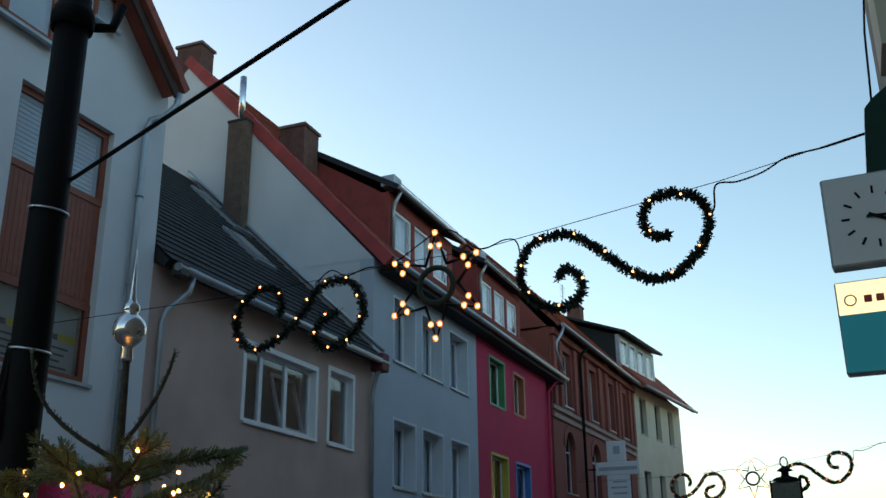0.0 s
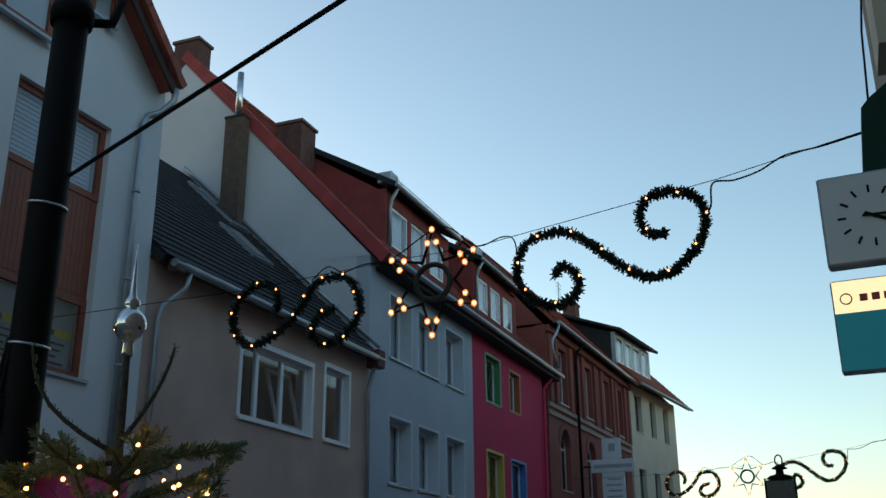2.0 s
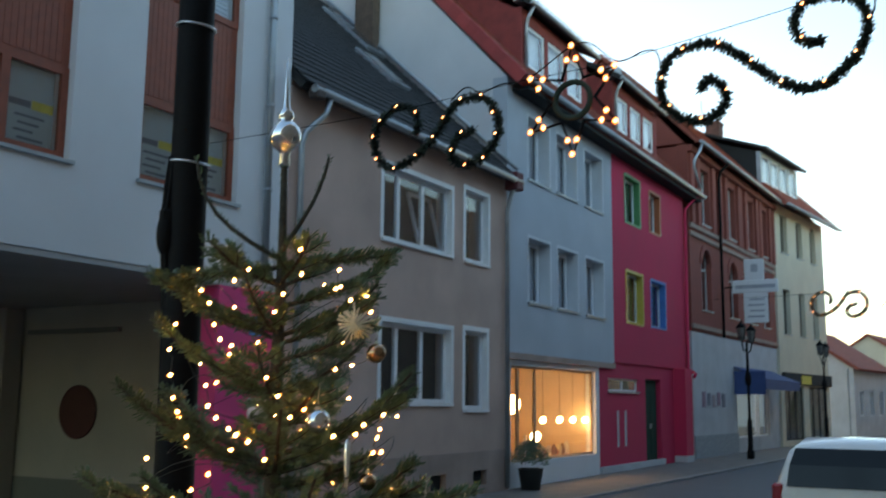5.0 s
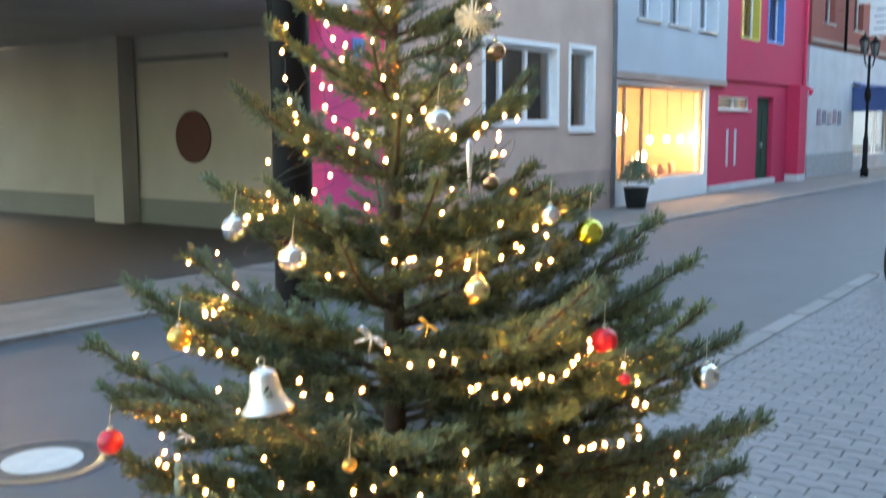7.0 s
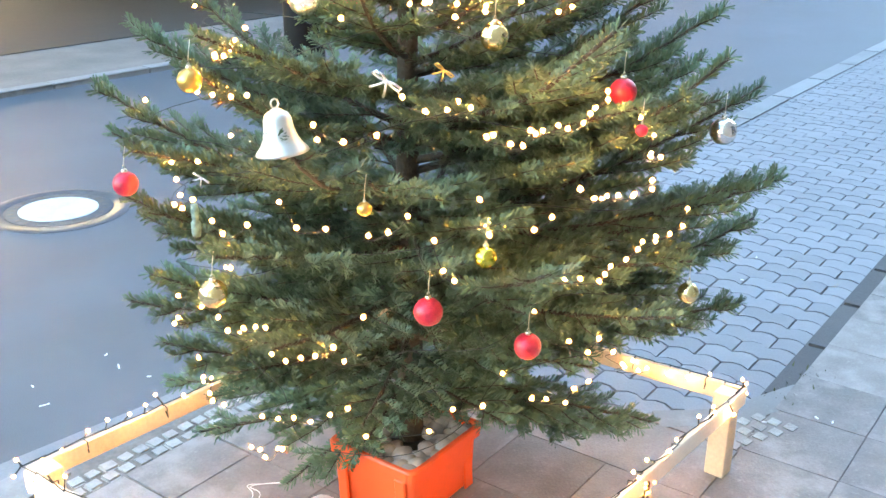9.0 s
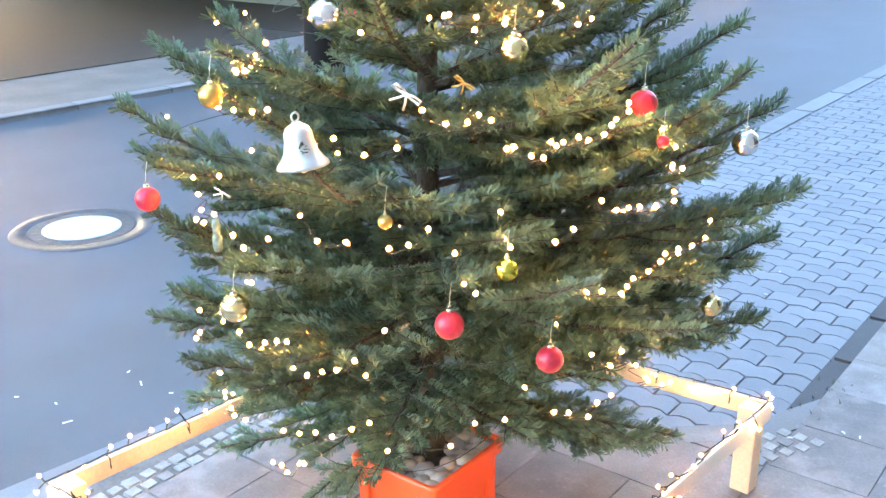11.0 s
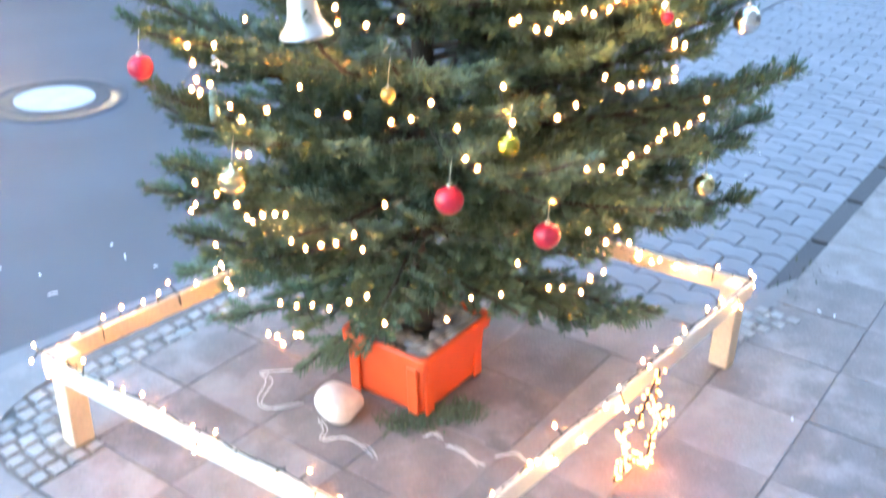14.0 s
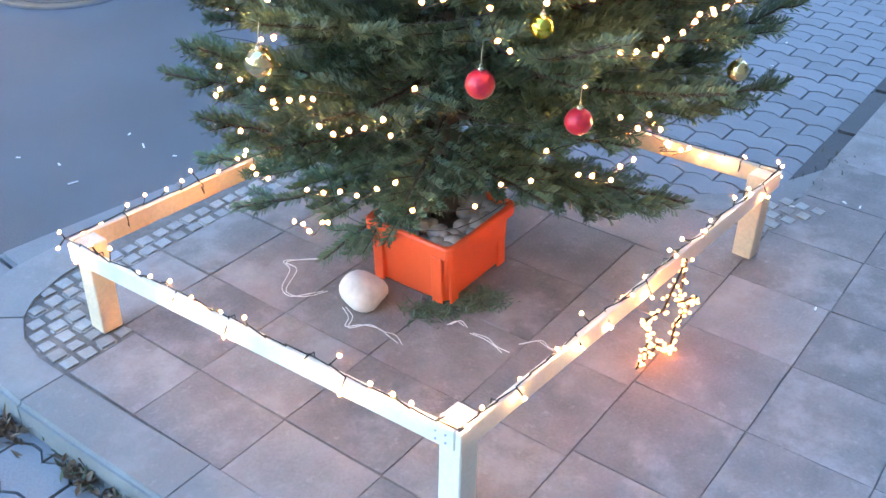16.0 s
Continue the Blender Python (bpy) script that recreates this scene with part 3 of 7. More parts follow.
def house_shell(h, x0, x1, yf, yb, z0, zt, material, floors=(3.0, 5.8)):
    """Side and back walls, floors and a dark backing sheet of a house, behind its front."""
    bm = bmesh.new()
    add_box(bm, (x0, yf + 0.36, z0), (x0 + 0.3, yb, zt))
    part("side_wall", bm, material, h)
    bm = bmesh.new()
    add_box(bm, (x1 - 0.3, yf + 0.36, z0), (x1, yb, zt))
    part("side_wall", bm, material, h)
    box("back_wall", (x0 + 0.3, yb - 0.3, z0), (x1 - 0.3, yb, zt), material, h)
    # Near-black floors and a sheet close behind the panes paint the rooms' darkness.
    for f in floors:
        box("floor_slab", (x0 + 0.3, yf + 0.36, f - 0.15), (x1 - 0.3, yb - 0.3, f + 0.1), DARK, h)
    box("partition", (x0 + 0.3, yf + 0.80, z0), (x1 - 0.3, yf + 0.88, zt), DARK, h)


def roof_slope(h, x0, x1, ye, ze, yr, zr, material, label="", tw=0.3, name="roof"):
    bm = bmesh.new()
    slabbed(bm, [(x0, ye, ze), (x1, ye, ze), (x1, yr, zr), (x0, yr, zr)], -0.14)
    bmesh.ops.recalc_face_normals(bm, faces=bm.faces)
    r = part(name, bm, material, h, label)
    tiles("roof_tiles", (x0, ye - 0.02, ze), (x1 - x0, 0, 0), (0, yr - ye, zr - ze), r, material, tw)
    return r


def back_slope(h, x0, x1, yr, zr, yb, zb, material):
    bm = bmesh.new()
    slabbed(bm, [(x0, yr, zr), (x1, yr, zr), (x1, yb, zb), (x0, yb, zb)], -0.14)
    bmesh.ops.recalc_face_normals(bm, faces=bm.faces)
    return part("roof_back", bm, material, h)


def gable(h, x, thick, yf, yb, ze, yr, zr, material, name="gable_wall"):
    bm = bmesh.new()
    pts = [(yf, ze), (yb, ze), (yr, zr)]
    a = [bm.verts.new((x, y, z)) for y, z in pts]
    b = [bm.verts.new((x + thick, y, z)) for y, z in pts]
    bm.faces.new(a)
    bm.faces.new(b[::-1])
    for i in range(3):
        bm.faces.new((a[i], b[i], b[(i + 1) % 3], a[(i + 1) % 3]))
    bmesh.ops.recalc_face_normals(bm, faces=bm.faces)
    return part(name, bm, material, h)


# --- white house with the passage, gable to the street
white = tagged(empty("white_house"), "white rendered house with rust-brown window bays over an open passage", "house")
XW = 11.86
_holes = [(6.02, 7.76, 4.56, 8.42), (8.86, 10.71, 4.56, 8.42), (3.1, 4.85, 4.56, 8.42)]
wall_with_holes("wall", -3, XW, 3.48, 9.7, Y, 0.36, _holes, PLASTER_W, white)
_bm = bmesh.new()
prism(_bm, [(-3, 0), (XW, 0), (4.5, 6.6)], 0, 0.36)
for _v in _bm.verts:
    _v.co = Vector((_v.co.x, Y + 0.36 - _v.co.z, 9.7 + _v.co.y))
bmesh.ops.recalc_face_normals(_bm, faces=_bm.faces)
part("gable_wall", _bm, PLASTER_W, white)
for _xa, _xb, _za, _zb in _holes[:3]:
    _w = window(white, _xa, _xb, _za + 0.03, 5.74, Y, 0.10, FRAME_B, 0.10, (0.5,), surround=None)
    _w2 = window(white, _xa, _xb, 7.24, _zb, Y, 0.10, FRAME_B, 0.10, (0.5,), sill=False)
    box("spandrel_panel", (_xa, Y + 0.12, 5.742), (_xb, Y + 0.2, 7.238), FRAME_B, white, label="rust-brown ribbed spandrel panel")
    _bm = bmesh.new()
    for _k in range(int((_xb - _xa) / 0.09)):
        add_box(_bm, (_xa + 0.005 + _k * 0.09, Y + 0.113, 5.78), (_xa + 0.088 + _k * 0.09, Y + 0.122, 7.20))
    part("panel_ribs", _bm, FRAME_B, white)
    # printed notices and blinds behind the panes
    for _k in range(2):
        _a = _xa + 0.12 + _k * (_xb - _xa) / 2
        _b = _a + (_xb - _xa) / 2 - 0.24
        _s0 = box("window_notice", (_a, Y + 0.20, 4.68), (_b, Y + 0.205, 5.64), mat("notice_paper", (0.42, 0.46, 0.42), 0.8, scale=2, var=0.1, bump=0), white, label="pale printed window notice")
        box("notice_band", (_a + (_b - _a) * 0.52, Y + 0.196, 5.13), (_b, Y + 0.199, 5.24), mat("yellow_print", (0.65, 0.52, 0.05), 0.7, bump=0), white)
        box("notice_band", (_a + 0.02, Y + 0.196, 5.14), (_a + (_b - _a) * 0.5, Y + 0.199, 5.22), TEXTBAR, white)
        for _q in range(4):
            box("notice_line", (_a + 0.1 + 0.05 * (_q % 2), Y + 0.196, 5.02 - _q * 0.09), (_b - 0.12 - 0.07 * (_q % 3), Y + 0.199, 5.05 - _q * 0.09), TEXTBAR, white)
    _bm = bmesh.new()
    for _k in range(15):
        add_box(_bm, (_xa + 0.12, Y + 0.22, 7.32 + _k * 0.07), (_xb - 0.12, Y + 0.235, 7.375 + _k * 0.07))
    part("blind", _bm, LOUVER, white, "pale horizontal blind")
_w = window(white, 7.4, 9.26, 9.10, 10.9, Y - 0.1, 0.03, FRAME_B, 0.10, (0.5,))
_w = window(white, 9.95, 10.42, 10.0, 10.55, Y - 0.1, 0.03, FRAME_B, 0.05)
# verge boards and roof of the gable-fronted house
_bm = bmesh.new()
slabbed(_bm, [(4.5, Y - 0.45, 15.86), (11.72, Y - 0.45, 15.86 - 7.22 * 0.88), (11.72, Y + 14, 15.86 - 7.22 * 0.88), (4.5, Y + 14, 15.86)], 0.16)
slabbed(_bm, [(4.5, Y - 0.45, 15.86), (4.5, Y + 14, 15.86), (-3.35, Y + 14, 15.86 - 7.85 * 0.88), (-3.35, Y - 0.45, 15.86 - 7.85 * 0.88)], 0.16)
bmesh.ops.recalc_face_normals(_bm, faces=_bm.faces)
_r = part("roof", _bm, ROOF_RED, white, "red tiled gable roof")
_bm = bmesh.new()
for _k in range(34):
    _t = _k / 34
    _p = Vector((4.5 + 7.15 * _t, Y - 0.47, 15.93 - 7.15 * 0.88 * _t))
    add_box(_bm, (-0.15, -0.03, -0.10), (0.15, 0.06, 0.06), 0, Matrix.Translation(_p) @ Matrix.Rotation(math.atan(0.88), 4, "Y"))
part("verge_tiles", _bm, ROOF_RED, _r)
box("verge_board", (0, 0, -0.16), (9.55, 0.05, 0.0), mat("dark_brown_board", (0.06, 0.03, 0.025), 0.8, bump=0.1), _r, m=Matrix.Translation((4.5, Y - 0.40, 15.79)) @ Matrix.Rotation(math.atan(0.88), 4, "Y"))
# downpipe with swan neck
tube("downpipe", [(11.62, Y - 0.40, 9.46), (11.61, Y - 0.38, 9.24), (11.5, Y - 0.24, 9.02), (11.36, Y - 0.10, 8.92), (11.29, Y - 0.09, 8.75), (11.28, Y - 0.09, 7.2), (11.28, Y - 0.09, 3.5)], 0.055, ZINC, white, 10)
for _z in (7.6, 6.2, 4.9):
    tube("pipe_clip", [(11.28, Y - 0.09, _z - 0.02), (11.28, Y - 0.09, _z + 0.02)], 0.068, ZINC, white, 10)
# passage
box("soffit", (-3, Y + 0.02, 3.40), (XW - 0.02, 24, 3.476), mat("soffit_paint", (0.44, 0.45, 0.46), 0.9, scale=1, var=0.1, bump=0.1), white)
_pass = box("passage_wall", (11.9, Y + 0.4, -0.1), (12.2, 24, 3.41), PASSAGE, white)
box("dado", (11.87, Y + 0.5, -0.1), (11.898, 24, 0.42), PASSDADO, white)
box("pier", (11.5, 16.4, -0.1), (11.86, 17.3, 3.39), PASSAGE, white)
# Wall out of view; the gap beside it sets how much light enters.
box("unseen_end_wall", (-3, 24, -0.1), (10.1, 24.3, 3.41), PASSAGE, white)
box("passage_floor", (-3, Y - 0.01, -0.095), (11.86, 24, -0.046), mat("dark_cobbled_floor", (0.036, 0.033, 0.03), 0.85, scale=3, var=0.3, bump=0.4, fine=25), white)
box("wall_ledge", (11.80, 13.9, 2.92), (11.899, 16.2, 3.0), PASSDADO, white)
box("upper_side_wall", (XW - 0.3, Y + 0.37, 3.48), (XW, 24, 9.7), PLASTER_W, white)
# Dark sheet behind the upper windows, standing for unlit rooms.
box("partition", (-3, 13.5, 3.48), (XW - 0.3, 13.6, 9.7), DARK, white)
box("pier_front", (10.45, Y + 0.012, -0.1), (XW - 0.02, Y + 0.4, 3.39), PINK, white, label="magenta painted pier beside the passage")
box("poster", (11.13, Y - 0.008, 1.45), (11.84, Y + 0.008, 1.82), mat("white_poster", (0.75, 0.76, 0.78), 0.7, bump=0), white, label="small white poster")
box("emblem", (11.1, Y - 0.006, 2.72), (11.36, Y + 0.008, 3.0), FRAME_BLU, white, label="small blue emblem")
sign_disc = tagged(empty("round_sign", pose(11.885, 14.84, 1.56, 0, -90, 0)), "dark maroon round sign on the passage wall", "sign")
_bm = bmesh.new()
lathe(_bm, [(0.46, 0), (0.46, 0.02), (0.445, 0.026)], sides=40)
part("plate", _bm, mat("maroon_enamel", (0.075, 0.022, 0.022), 0.45, scale=3, var=0.2, bump=0), sign_disc)

# --- beige house
beige = tagged(empty("beige_house"), "beige rendered two-storey house with white windows and dark roof", "house")
_ops = [(14.57, 17.08, 4.68, 6.03), (17.66, 18.68, 4.68, 6.17), (14.57, 17.10, 1.76, 3.20), (17.66, 18.64, 1.64, 3.25), (16.3, 16.9, 0.12, 0.42), (18.0, 18.6, 0.12, 0.42)]
wall_with_holes("wall", 11.863, 19.6, 0.80, 6.72, Y, 0.36, [h for h in _ops if h[3] > 1], PLASTER_B, beige)
wall_with_holes("plinth", 11.863, 19.6, -0.1, 0.797, Y - 0.03, 0.36, [h for h in _ops if h[3] < 1], PLINTH, beige)
for _k, (_xa, _xb, _za, _zb) in enumerate(_ops[:4]):
    _big = _xb - _xa > 2
    _w = window(beige, _xa, _xb, _za, _zb, Y, 0.12, FRAME_W, 0.085, (0.27, 0.62) if _big else (), surround=FRAME_W, curtain=0.0)
    if _k == 0:
        # the tilted casement
        _bm = bmesh.new()
        for _a, _b in (((0, 0), (0.9, 0.07)), ((0, 1.09), (0.9, 1.16)), ((0, 0.07), (0.07, 1.09)), ((0.83, 0.07), (0.9, 1.09))):
            add_box(_bm, (_a[0], -0.025, _a[1]), (_b[0], 0.025, _b[1]), 0, Matrix.Translation((16.18, Y + 0.24, 4.76)) @ Matrix.Rotation(radians(-14), 4, "X"))
        part("casement", _bm, FRAME_W, _w, "tilted white casement")
    box("curtain", (_xa + 0.1, Y + 0.42, _za + 0.1), (_xa + 0.5, Y + 0.44, _zb - 0.1), CURTAIN, _w)
for _xa, _xb, _za, _zb in _ops[4:6]:
    box("cellar_grille", (_xa, Y + 0.1, _za), (_xb, Y + 0.14, _zb), DARK, beige)
house_shell(beige, 12.21, 19.6, Y, 21, -0.1, 6.6, PLASTER_B, (3.6,))
RB_Y, RB_Z = 15.8, 12.10
roof_slope(beige, 11.88, 19.62, Y - 0.28, 6.75, RB_Y, RB_Z, ROOF_DARK, "dark slate roof slope")
back_slope(beige, 11.88, 19.62, RB_Y, RB_Z, 21.5, 7.2, ROOF_DARK)
gutter(beige, [(12.0, Y - 0.36, 6.66), (19.66, Y - 0.36, 6.66)])
tube("downpipe", [(12.45, Y - 0.34, 6.60), (12.42, Y - 0.28, 6.35), (12.12, Y - 0.12, 6.0), (12.08, Y - 0.08, 5.8), (12.08, Y - 0.08, 0)], 0.05, ZINC, beige, 10)
tube("downpipe", [(19.4, Y - 0.34, 6.62), (19.42, Y - 0.2, 6.35), (19.45, Y - 0.09, 6.0), (19.45, Y - 0.09, 0)], 0.05, ZINC, beige, 10)
box("hopper_head", (19.28, Y - 0.42, 6.45), (19.62, Y - 0.1, 6.85), mat("maroon_fascia", (0.12, 0.025, 0.03), 0.7, bump=0.1), beige, 0.02)
box("hopper_head", (12.02, Y - 0.42, 6.52), (12.24, Y - 0.22, 6.74), mat("dark_fascia", (0.07, 0.05, 0.045), 0.7, bump=0.1), beige, 0.02)
for _t0, _t1, _xx in ((0.35, 0.52, 17.3), (0.62, 0.86, 18.6)):
    _p0 = Vector((_xx, Y - 0.28 + (RB_Y - Y + 0.28) * _t0, 6.75 + (RB_Z - 6.75) * _t0))
    _p1 = Vector((_xx, Y - 0.28 + (RB_Y - Y + 0.28) * _t1, 6.75 + (RB_Z - 6.75) * _t1))
    _bm = bmesh.new()
    slabbed(_bm, [_p0, _p0 + Vector((0.8, 0, 0)), _p1 + Vector((0.8, 0, 0)), _p1], 0.10)
    bmesh.ops.recalc_face_normals(_bm, faces=_bm.faces)
    _sk = part("skylight", _bm, ZINC, beige, "zinc-framed skylight")
    _n = (Vector((1, 0, 0)).cross(_p1 - _p0)).normalized() * 0.105
    _u = (_p1 - _p0)
    _bm = bmesh.new()
    slabbed(_bm, [_p0 + _n + _u * 0.08 + Vector((0.08, 0, 0)), _p0 + _n + _u * 0.08 + Vector((0.72, 0, 0)), _p1 + _n - _u * 0.08 + Vector((0.72, 0, 0)), _p1 + _n - _u * 0.08 + Vector((0.08, 0, 0))], 0.01)
    bmesh.ops.recalc_face_normals(_bm, faces=_bm.faces)
    part("pane", _bm, mat("dark_glass", (0.05, 0.06, 0.07), 0.06, bump=0, var=0.05), _sk)
tube("verge_flashing", [(19.55, Y - 0.3, 6.95), (19.55, RB_Y, RB_Z + 0.2)], 0.05, ZINC, beige, 6)
# brick stack with steel flue standing against the gable
stack = tagged(empty("chimney_stack"), "dark brick chimney stack with a steel flue against the gable", "chimney")
box("shaft", (19.26, 13.90, 9.5), (19.56, 14.44, 13.30), mat("old_brick", (0.11, 0.075, 0.055), 0.95, scale=6, var=0.35, bump=0.6, fine=30), stack)
box("cap", (19.24, 13.88, 13.302), (19.6, 14.46, 13.37), ROOF_DARK, stack)
tube("flue", [(19.41, 14.16, 13.37), (19.41, 14.16, 14.66)], 0.085, STEEL, stack, 16, "shiny steel flue")

# --- grey and crimson houses under one roof
grey = tagged(empty("grey_house"), "grey rendered house with a lit shop window at street level", "house")
_ops = [(xa, xb, za, zb) for xa, xb in ((20.75, 22.0), (22.46, 23.78), (24.35, 25.66)) for za, zb in ((4.1, 5.62), (7.02, 8.55))]
wall_with_holes("wall", 19.62, 26.42, 2.9, 9.2, Y, 0.36, _ops, PLASTER_G, grey)
for _xa, _xb, _za, _zb in _ops:
    window(grey, _xa, _xb, _za, _zb, Y, 0.3, FRAME_W, 0.11, (), surround=None, curtain=-0.45)
    _bm = bmesh.new()
    add_box(_bm, (_xa - 0.06, Y - 0.012, _za), (_xa + 0.006, Y + 0.29, _zb + 0.06))
    add_box(_bm, (_xb - 0.006, Y - 0.012, _za), (_xb + 0.06, Y + 0.29, _zb + 0.06))
    add_box(_bm, (_xa + 0.006, Y - 0.012, _zb - 0.006), (_xb - 0.006, Y + 0.29, _zb + 0.06))
    part("surround", _bm, mat("pale_grey_surround", (0.58, 0.62, 0.66), 0.8, scale=3, var=0.06, bump=0.05), grey)
wall_with_holes("shop_front", 19.62, 25.34, -0.1, 2.75, Y + 0.05, 0.3, [(19.9, 25.08, 0.48, 2.63)], PLASTER_W, grey)
box("canopy_band", (19.62, Y - 0.04, 2.753), (26.4, Y + 0.3, 2.897), PLINTH, grey)
_w = window(grey, 19.9, 25.08, 0.48, 2.63, Y + 0.05, 0.10, mat("shop_frame", (0.45, 0.30, 0.18), 0.5, bump=0.05), 0.06, (0.11, 0.29), sill=False, name="shop_window")
house_shell(grey, 19.62, 26.42, Y, 22.2, 2.9, 9.2, GABLE, (3.2, 6.2))
box("shop_wall", (19.62, Y + 0.36, -0.1), (19.75, 14.4, 2.74), WARM_WALL, grey)
box("shop_wall", (25.2, Y + 0.36, -0.1), (25.33, 14.4, 2.74), WARM_WALL, grey)
box("shop_wall", (19.75, 13.9, -0.1), (25.2, 14.0, 2.74), WARM_WALL, grey)
box("shop_floor", (19.75, Y + 0.36, -0.1), (25.2, 13.9, 0.06), WOOD, grey)
box("shop_partition", (19.76, 12.0, 0.06), (21.6, 12.08, 2.3), WARM_WALL, grey)
box("green_picture", (20.5, 11.90, 1.1), (21.5, 11.98, 1.95), mat("green_canvas", (0.10, 0.16, 0.06), 0.8, scale=3, var=0.5, bump=0.1), grey, label="green picture on the shop wall")
box("display_shelf", (20.0, Y + 0.42, 0.40), (25.05, Y + 1.1, 0.46), WOOD, grey)
_LAMP = glow("lamp_globe", (1.0, 0.62, 0.26), 6.0)
for _k, (_x, _y, _z) in enumerate(((22.85, 11.0, 1.37), (23.9, 11.0, 1.37), (24.8, 11.0, 1.36), (24.95, 10.72, 1.36), (22.4, 11.0, 0.98))):
    _l = tagged(empty("shop_lamp", pose(_x, _y, _z)), "warm glowing globe lamp in the shop" if _k < 4 else "warm glowing table lamp in the shop", "lamp", "shop lamps")
    _bm = bmesh.new()
    add_ball(_bm, (0, 0, 0), 0.085 if _k < 4 else 0.13, 16, 10)
    part("globe", _bm, _LAMP, _l)
    tube("cord" if _k < 4 else "stand", [(0, 0, 0.085), (0, 0, 2.74 - _z)] if _k < 4 else [(0, 0, -0.13), (0, 0, -0.51)], 0.005 if _k < 4 else 0.035, BLACK, _l)
_pl = bpy.data.lights.new("shop_light", "POINT")
_pl.energy, _pl.color, _pl.shadow_soft_size = 13, (1.0, 0.56, 0.22), 0.25
_po = new("shop_light", _pl)
_po.location = (23.1, 12.0, 1.75)
_rs = random.Random(8)
for _k in range(16):
    _x = 21.2 + 0.24 * _k
    _hh = _rs.uniform(0.14, 0.55)
    _c = [(0.45, 0.12, 0.05), (0.6, 0.5, 0.3), (0.2, 0.09, 0.05), (0.7, 0.65, 0.55)][_k % 4]
    _v = tagged(empty("shop_vase", pose(_x, Y + 0.75 + _rs.uniform(-0.15, 0.15), 0.463)), "small glazed vase on the shop display shelf", "vase", "display vases")
    _bm = bmesh.new()
    lathe(_bm, [(0.05, 0), (0.08, _hh * 0.3), (0.07, _hh * 0.7), (0.035, _hh * 0.9), (0.045, _hh)], sides=12)
    part("body", _bm, mat("glaze", _c, 0.35, bump=0.02), _v)
_string = tagged(empty("shop_fairy_lights"), "row of tiny warm lights along the shop window sill", "fairy lights")
tube("wire", [(20.1 + 0.2 * _k, Y + 0.33, 0.475 + 0.01 * (_k % 2)) for _k in range(25)], 0.006, WIRE, _string, 5)
_bm = bmesh.new()
add_ball(_bm, (0, 0, 0), 0.022, 8, 6)
_me = bpy.data.meshes.new("bulb")
_bm.to_mesh(_me)
_bm.free()
_me.materials.append(BULB_BIG)
for _k in range(34):
    _o = new("bulb", _me)
    _o.location, _o.parent = (20.9 + 0.122 * _k, Y + 0.33, 0.50), _string
tub = tagged(empty("plant_tub", pose(19.85, 9.95, -0.055)), "bushy evergreen in a dark pot outside the shop", "potted plant")
_bm = bmesh.new()
lathe(_bm, [(0.20, 0), (0.27, 0.42), (0.29, 0.45), (0.26, 0.45), (0.25, 0.4)], sides=18)
part("pot", _bm, DARK, tub)
_vs, _fs = [], []
for _k in range(900):
    _a, _e, _q = _rs.uniform(0, 6.28), _rs.uniform(-0.4, 1.5), _rs.uniform(0.2, 0.42)
    _c = Vector((math.cos(_a) * math.cos(_e) * _q, math.sin(_a) * math.cos(_e) * _q, 0.66 + math.sin(_e) * _q * 0.9))
    _d = Vector((_rs.uniform(-1, 1), _rs.uniform(-1, 1), _rs.uniform(-0.3, 1))).normalized() * 0.08
    _s = _d.orthogonal().normalized() * 0.02
    _b = len(_vs)
    _vs += [_c - _s, _c + _s, _c + _d]
    _fs.append((_b, _b + 1, _b + 2))
tagged(arrays("foliage", _vs, _fs, NEEDLE, tub), kind="stuff")

crimson = tagged(empty("crimson_house"), "crimson rendered house with windows framed in bright colours", "house")
_ops = [(27.5, 28.95, 7.1, 8.58, FRAME_GRN), (29.8, 30.97, 7.15, 8.5, FRAME_ORA), (27.48, 29.05, 4.12, 5.68, FRAME_YEL), (29.78, 31.33, 4.15, 5.66, FRAME_BLU)]
wall_with_holes("wall", 26.425, 33.6, 2.95, 9.2, Y, 0.36, [o[:4] for o in _ops], PLASTER_R, crimson)
for _xa, _xb, _za, _zb, _m in _ops:
    window(crimson, _xa + 0.06, _xb - 0.10, _za + 0.05, _zb - 0.06, Y, 0.18, FRAME_W, 0.06, (), sill=False)
    _bm = bmesh.new()
    add_box(_bm, (_xa - 0.02, Y - 0.02, _za - 0.02), (_xa + 0.058, Y + 0.24, _zb))
    add_box(_bm, (_xb - 0.098, Y - 0.02, _za), (_xb + 0.02, Y + 0.24, _zb + 0.02))
    add_box(_bm, (_xa + 0.058, Y - 0.02, _zb - 0.058), (_xb - 0.098, Y + 0.24, _zb + 0.02))
    add_box(_bm, (_xa + 0.058, Y - 0.02, _za - 0.02), (_xb - 0.098, Y + 0.24, _za + 0.048))
    part("surround", _bm, _m, crimson, _m.name.replace("_", " "))
wall_with_holes("ground_floor_wall", 25.345, 32.9, -0.1, 2.947, Y + 0.06, 0.3, [(29.25, 30.75, 0.0, 2.55), (26.05, 28.58, 2.14, 2.5)], PLASTER_R, crimson)
window(crimson, 26.05, 28.58, 2.14, 2.5, Y + 0.06, 0.05, FRAME_W, 0.05, (0.5,), sill=True)
_dr = box("door", (29.28, Y + 0.2, 0.0), (30.72, Y + 0.26, 2.53), DARKGRN, crimson, label="dark green entrance door")
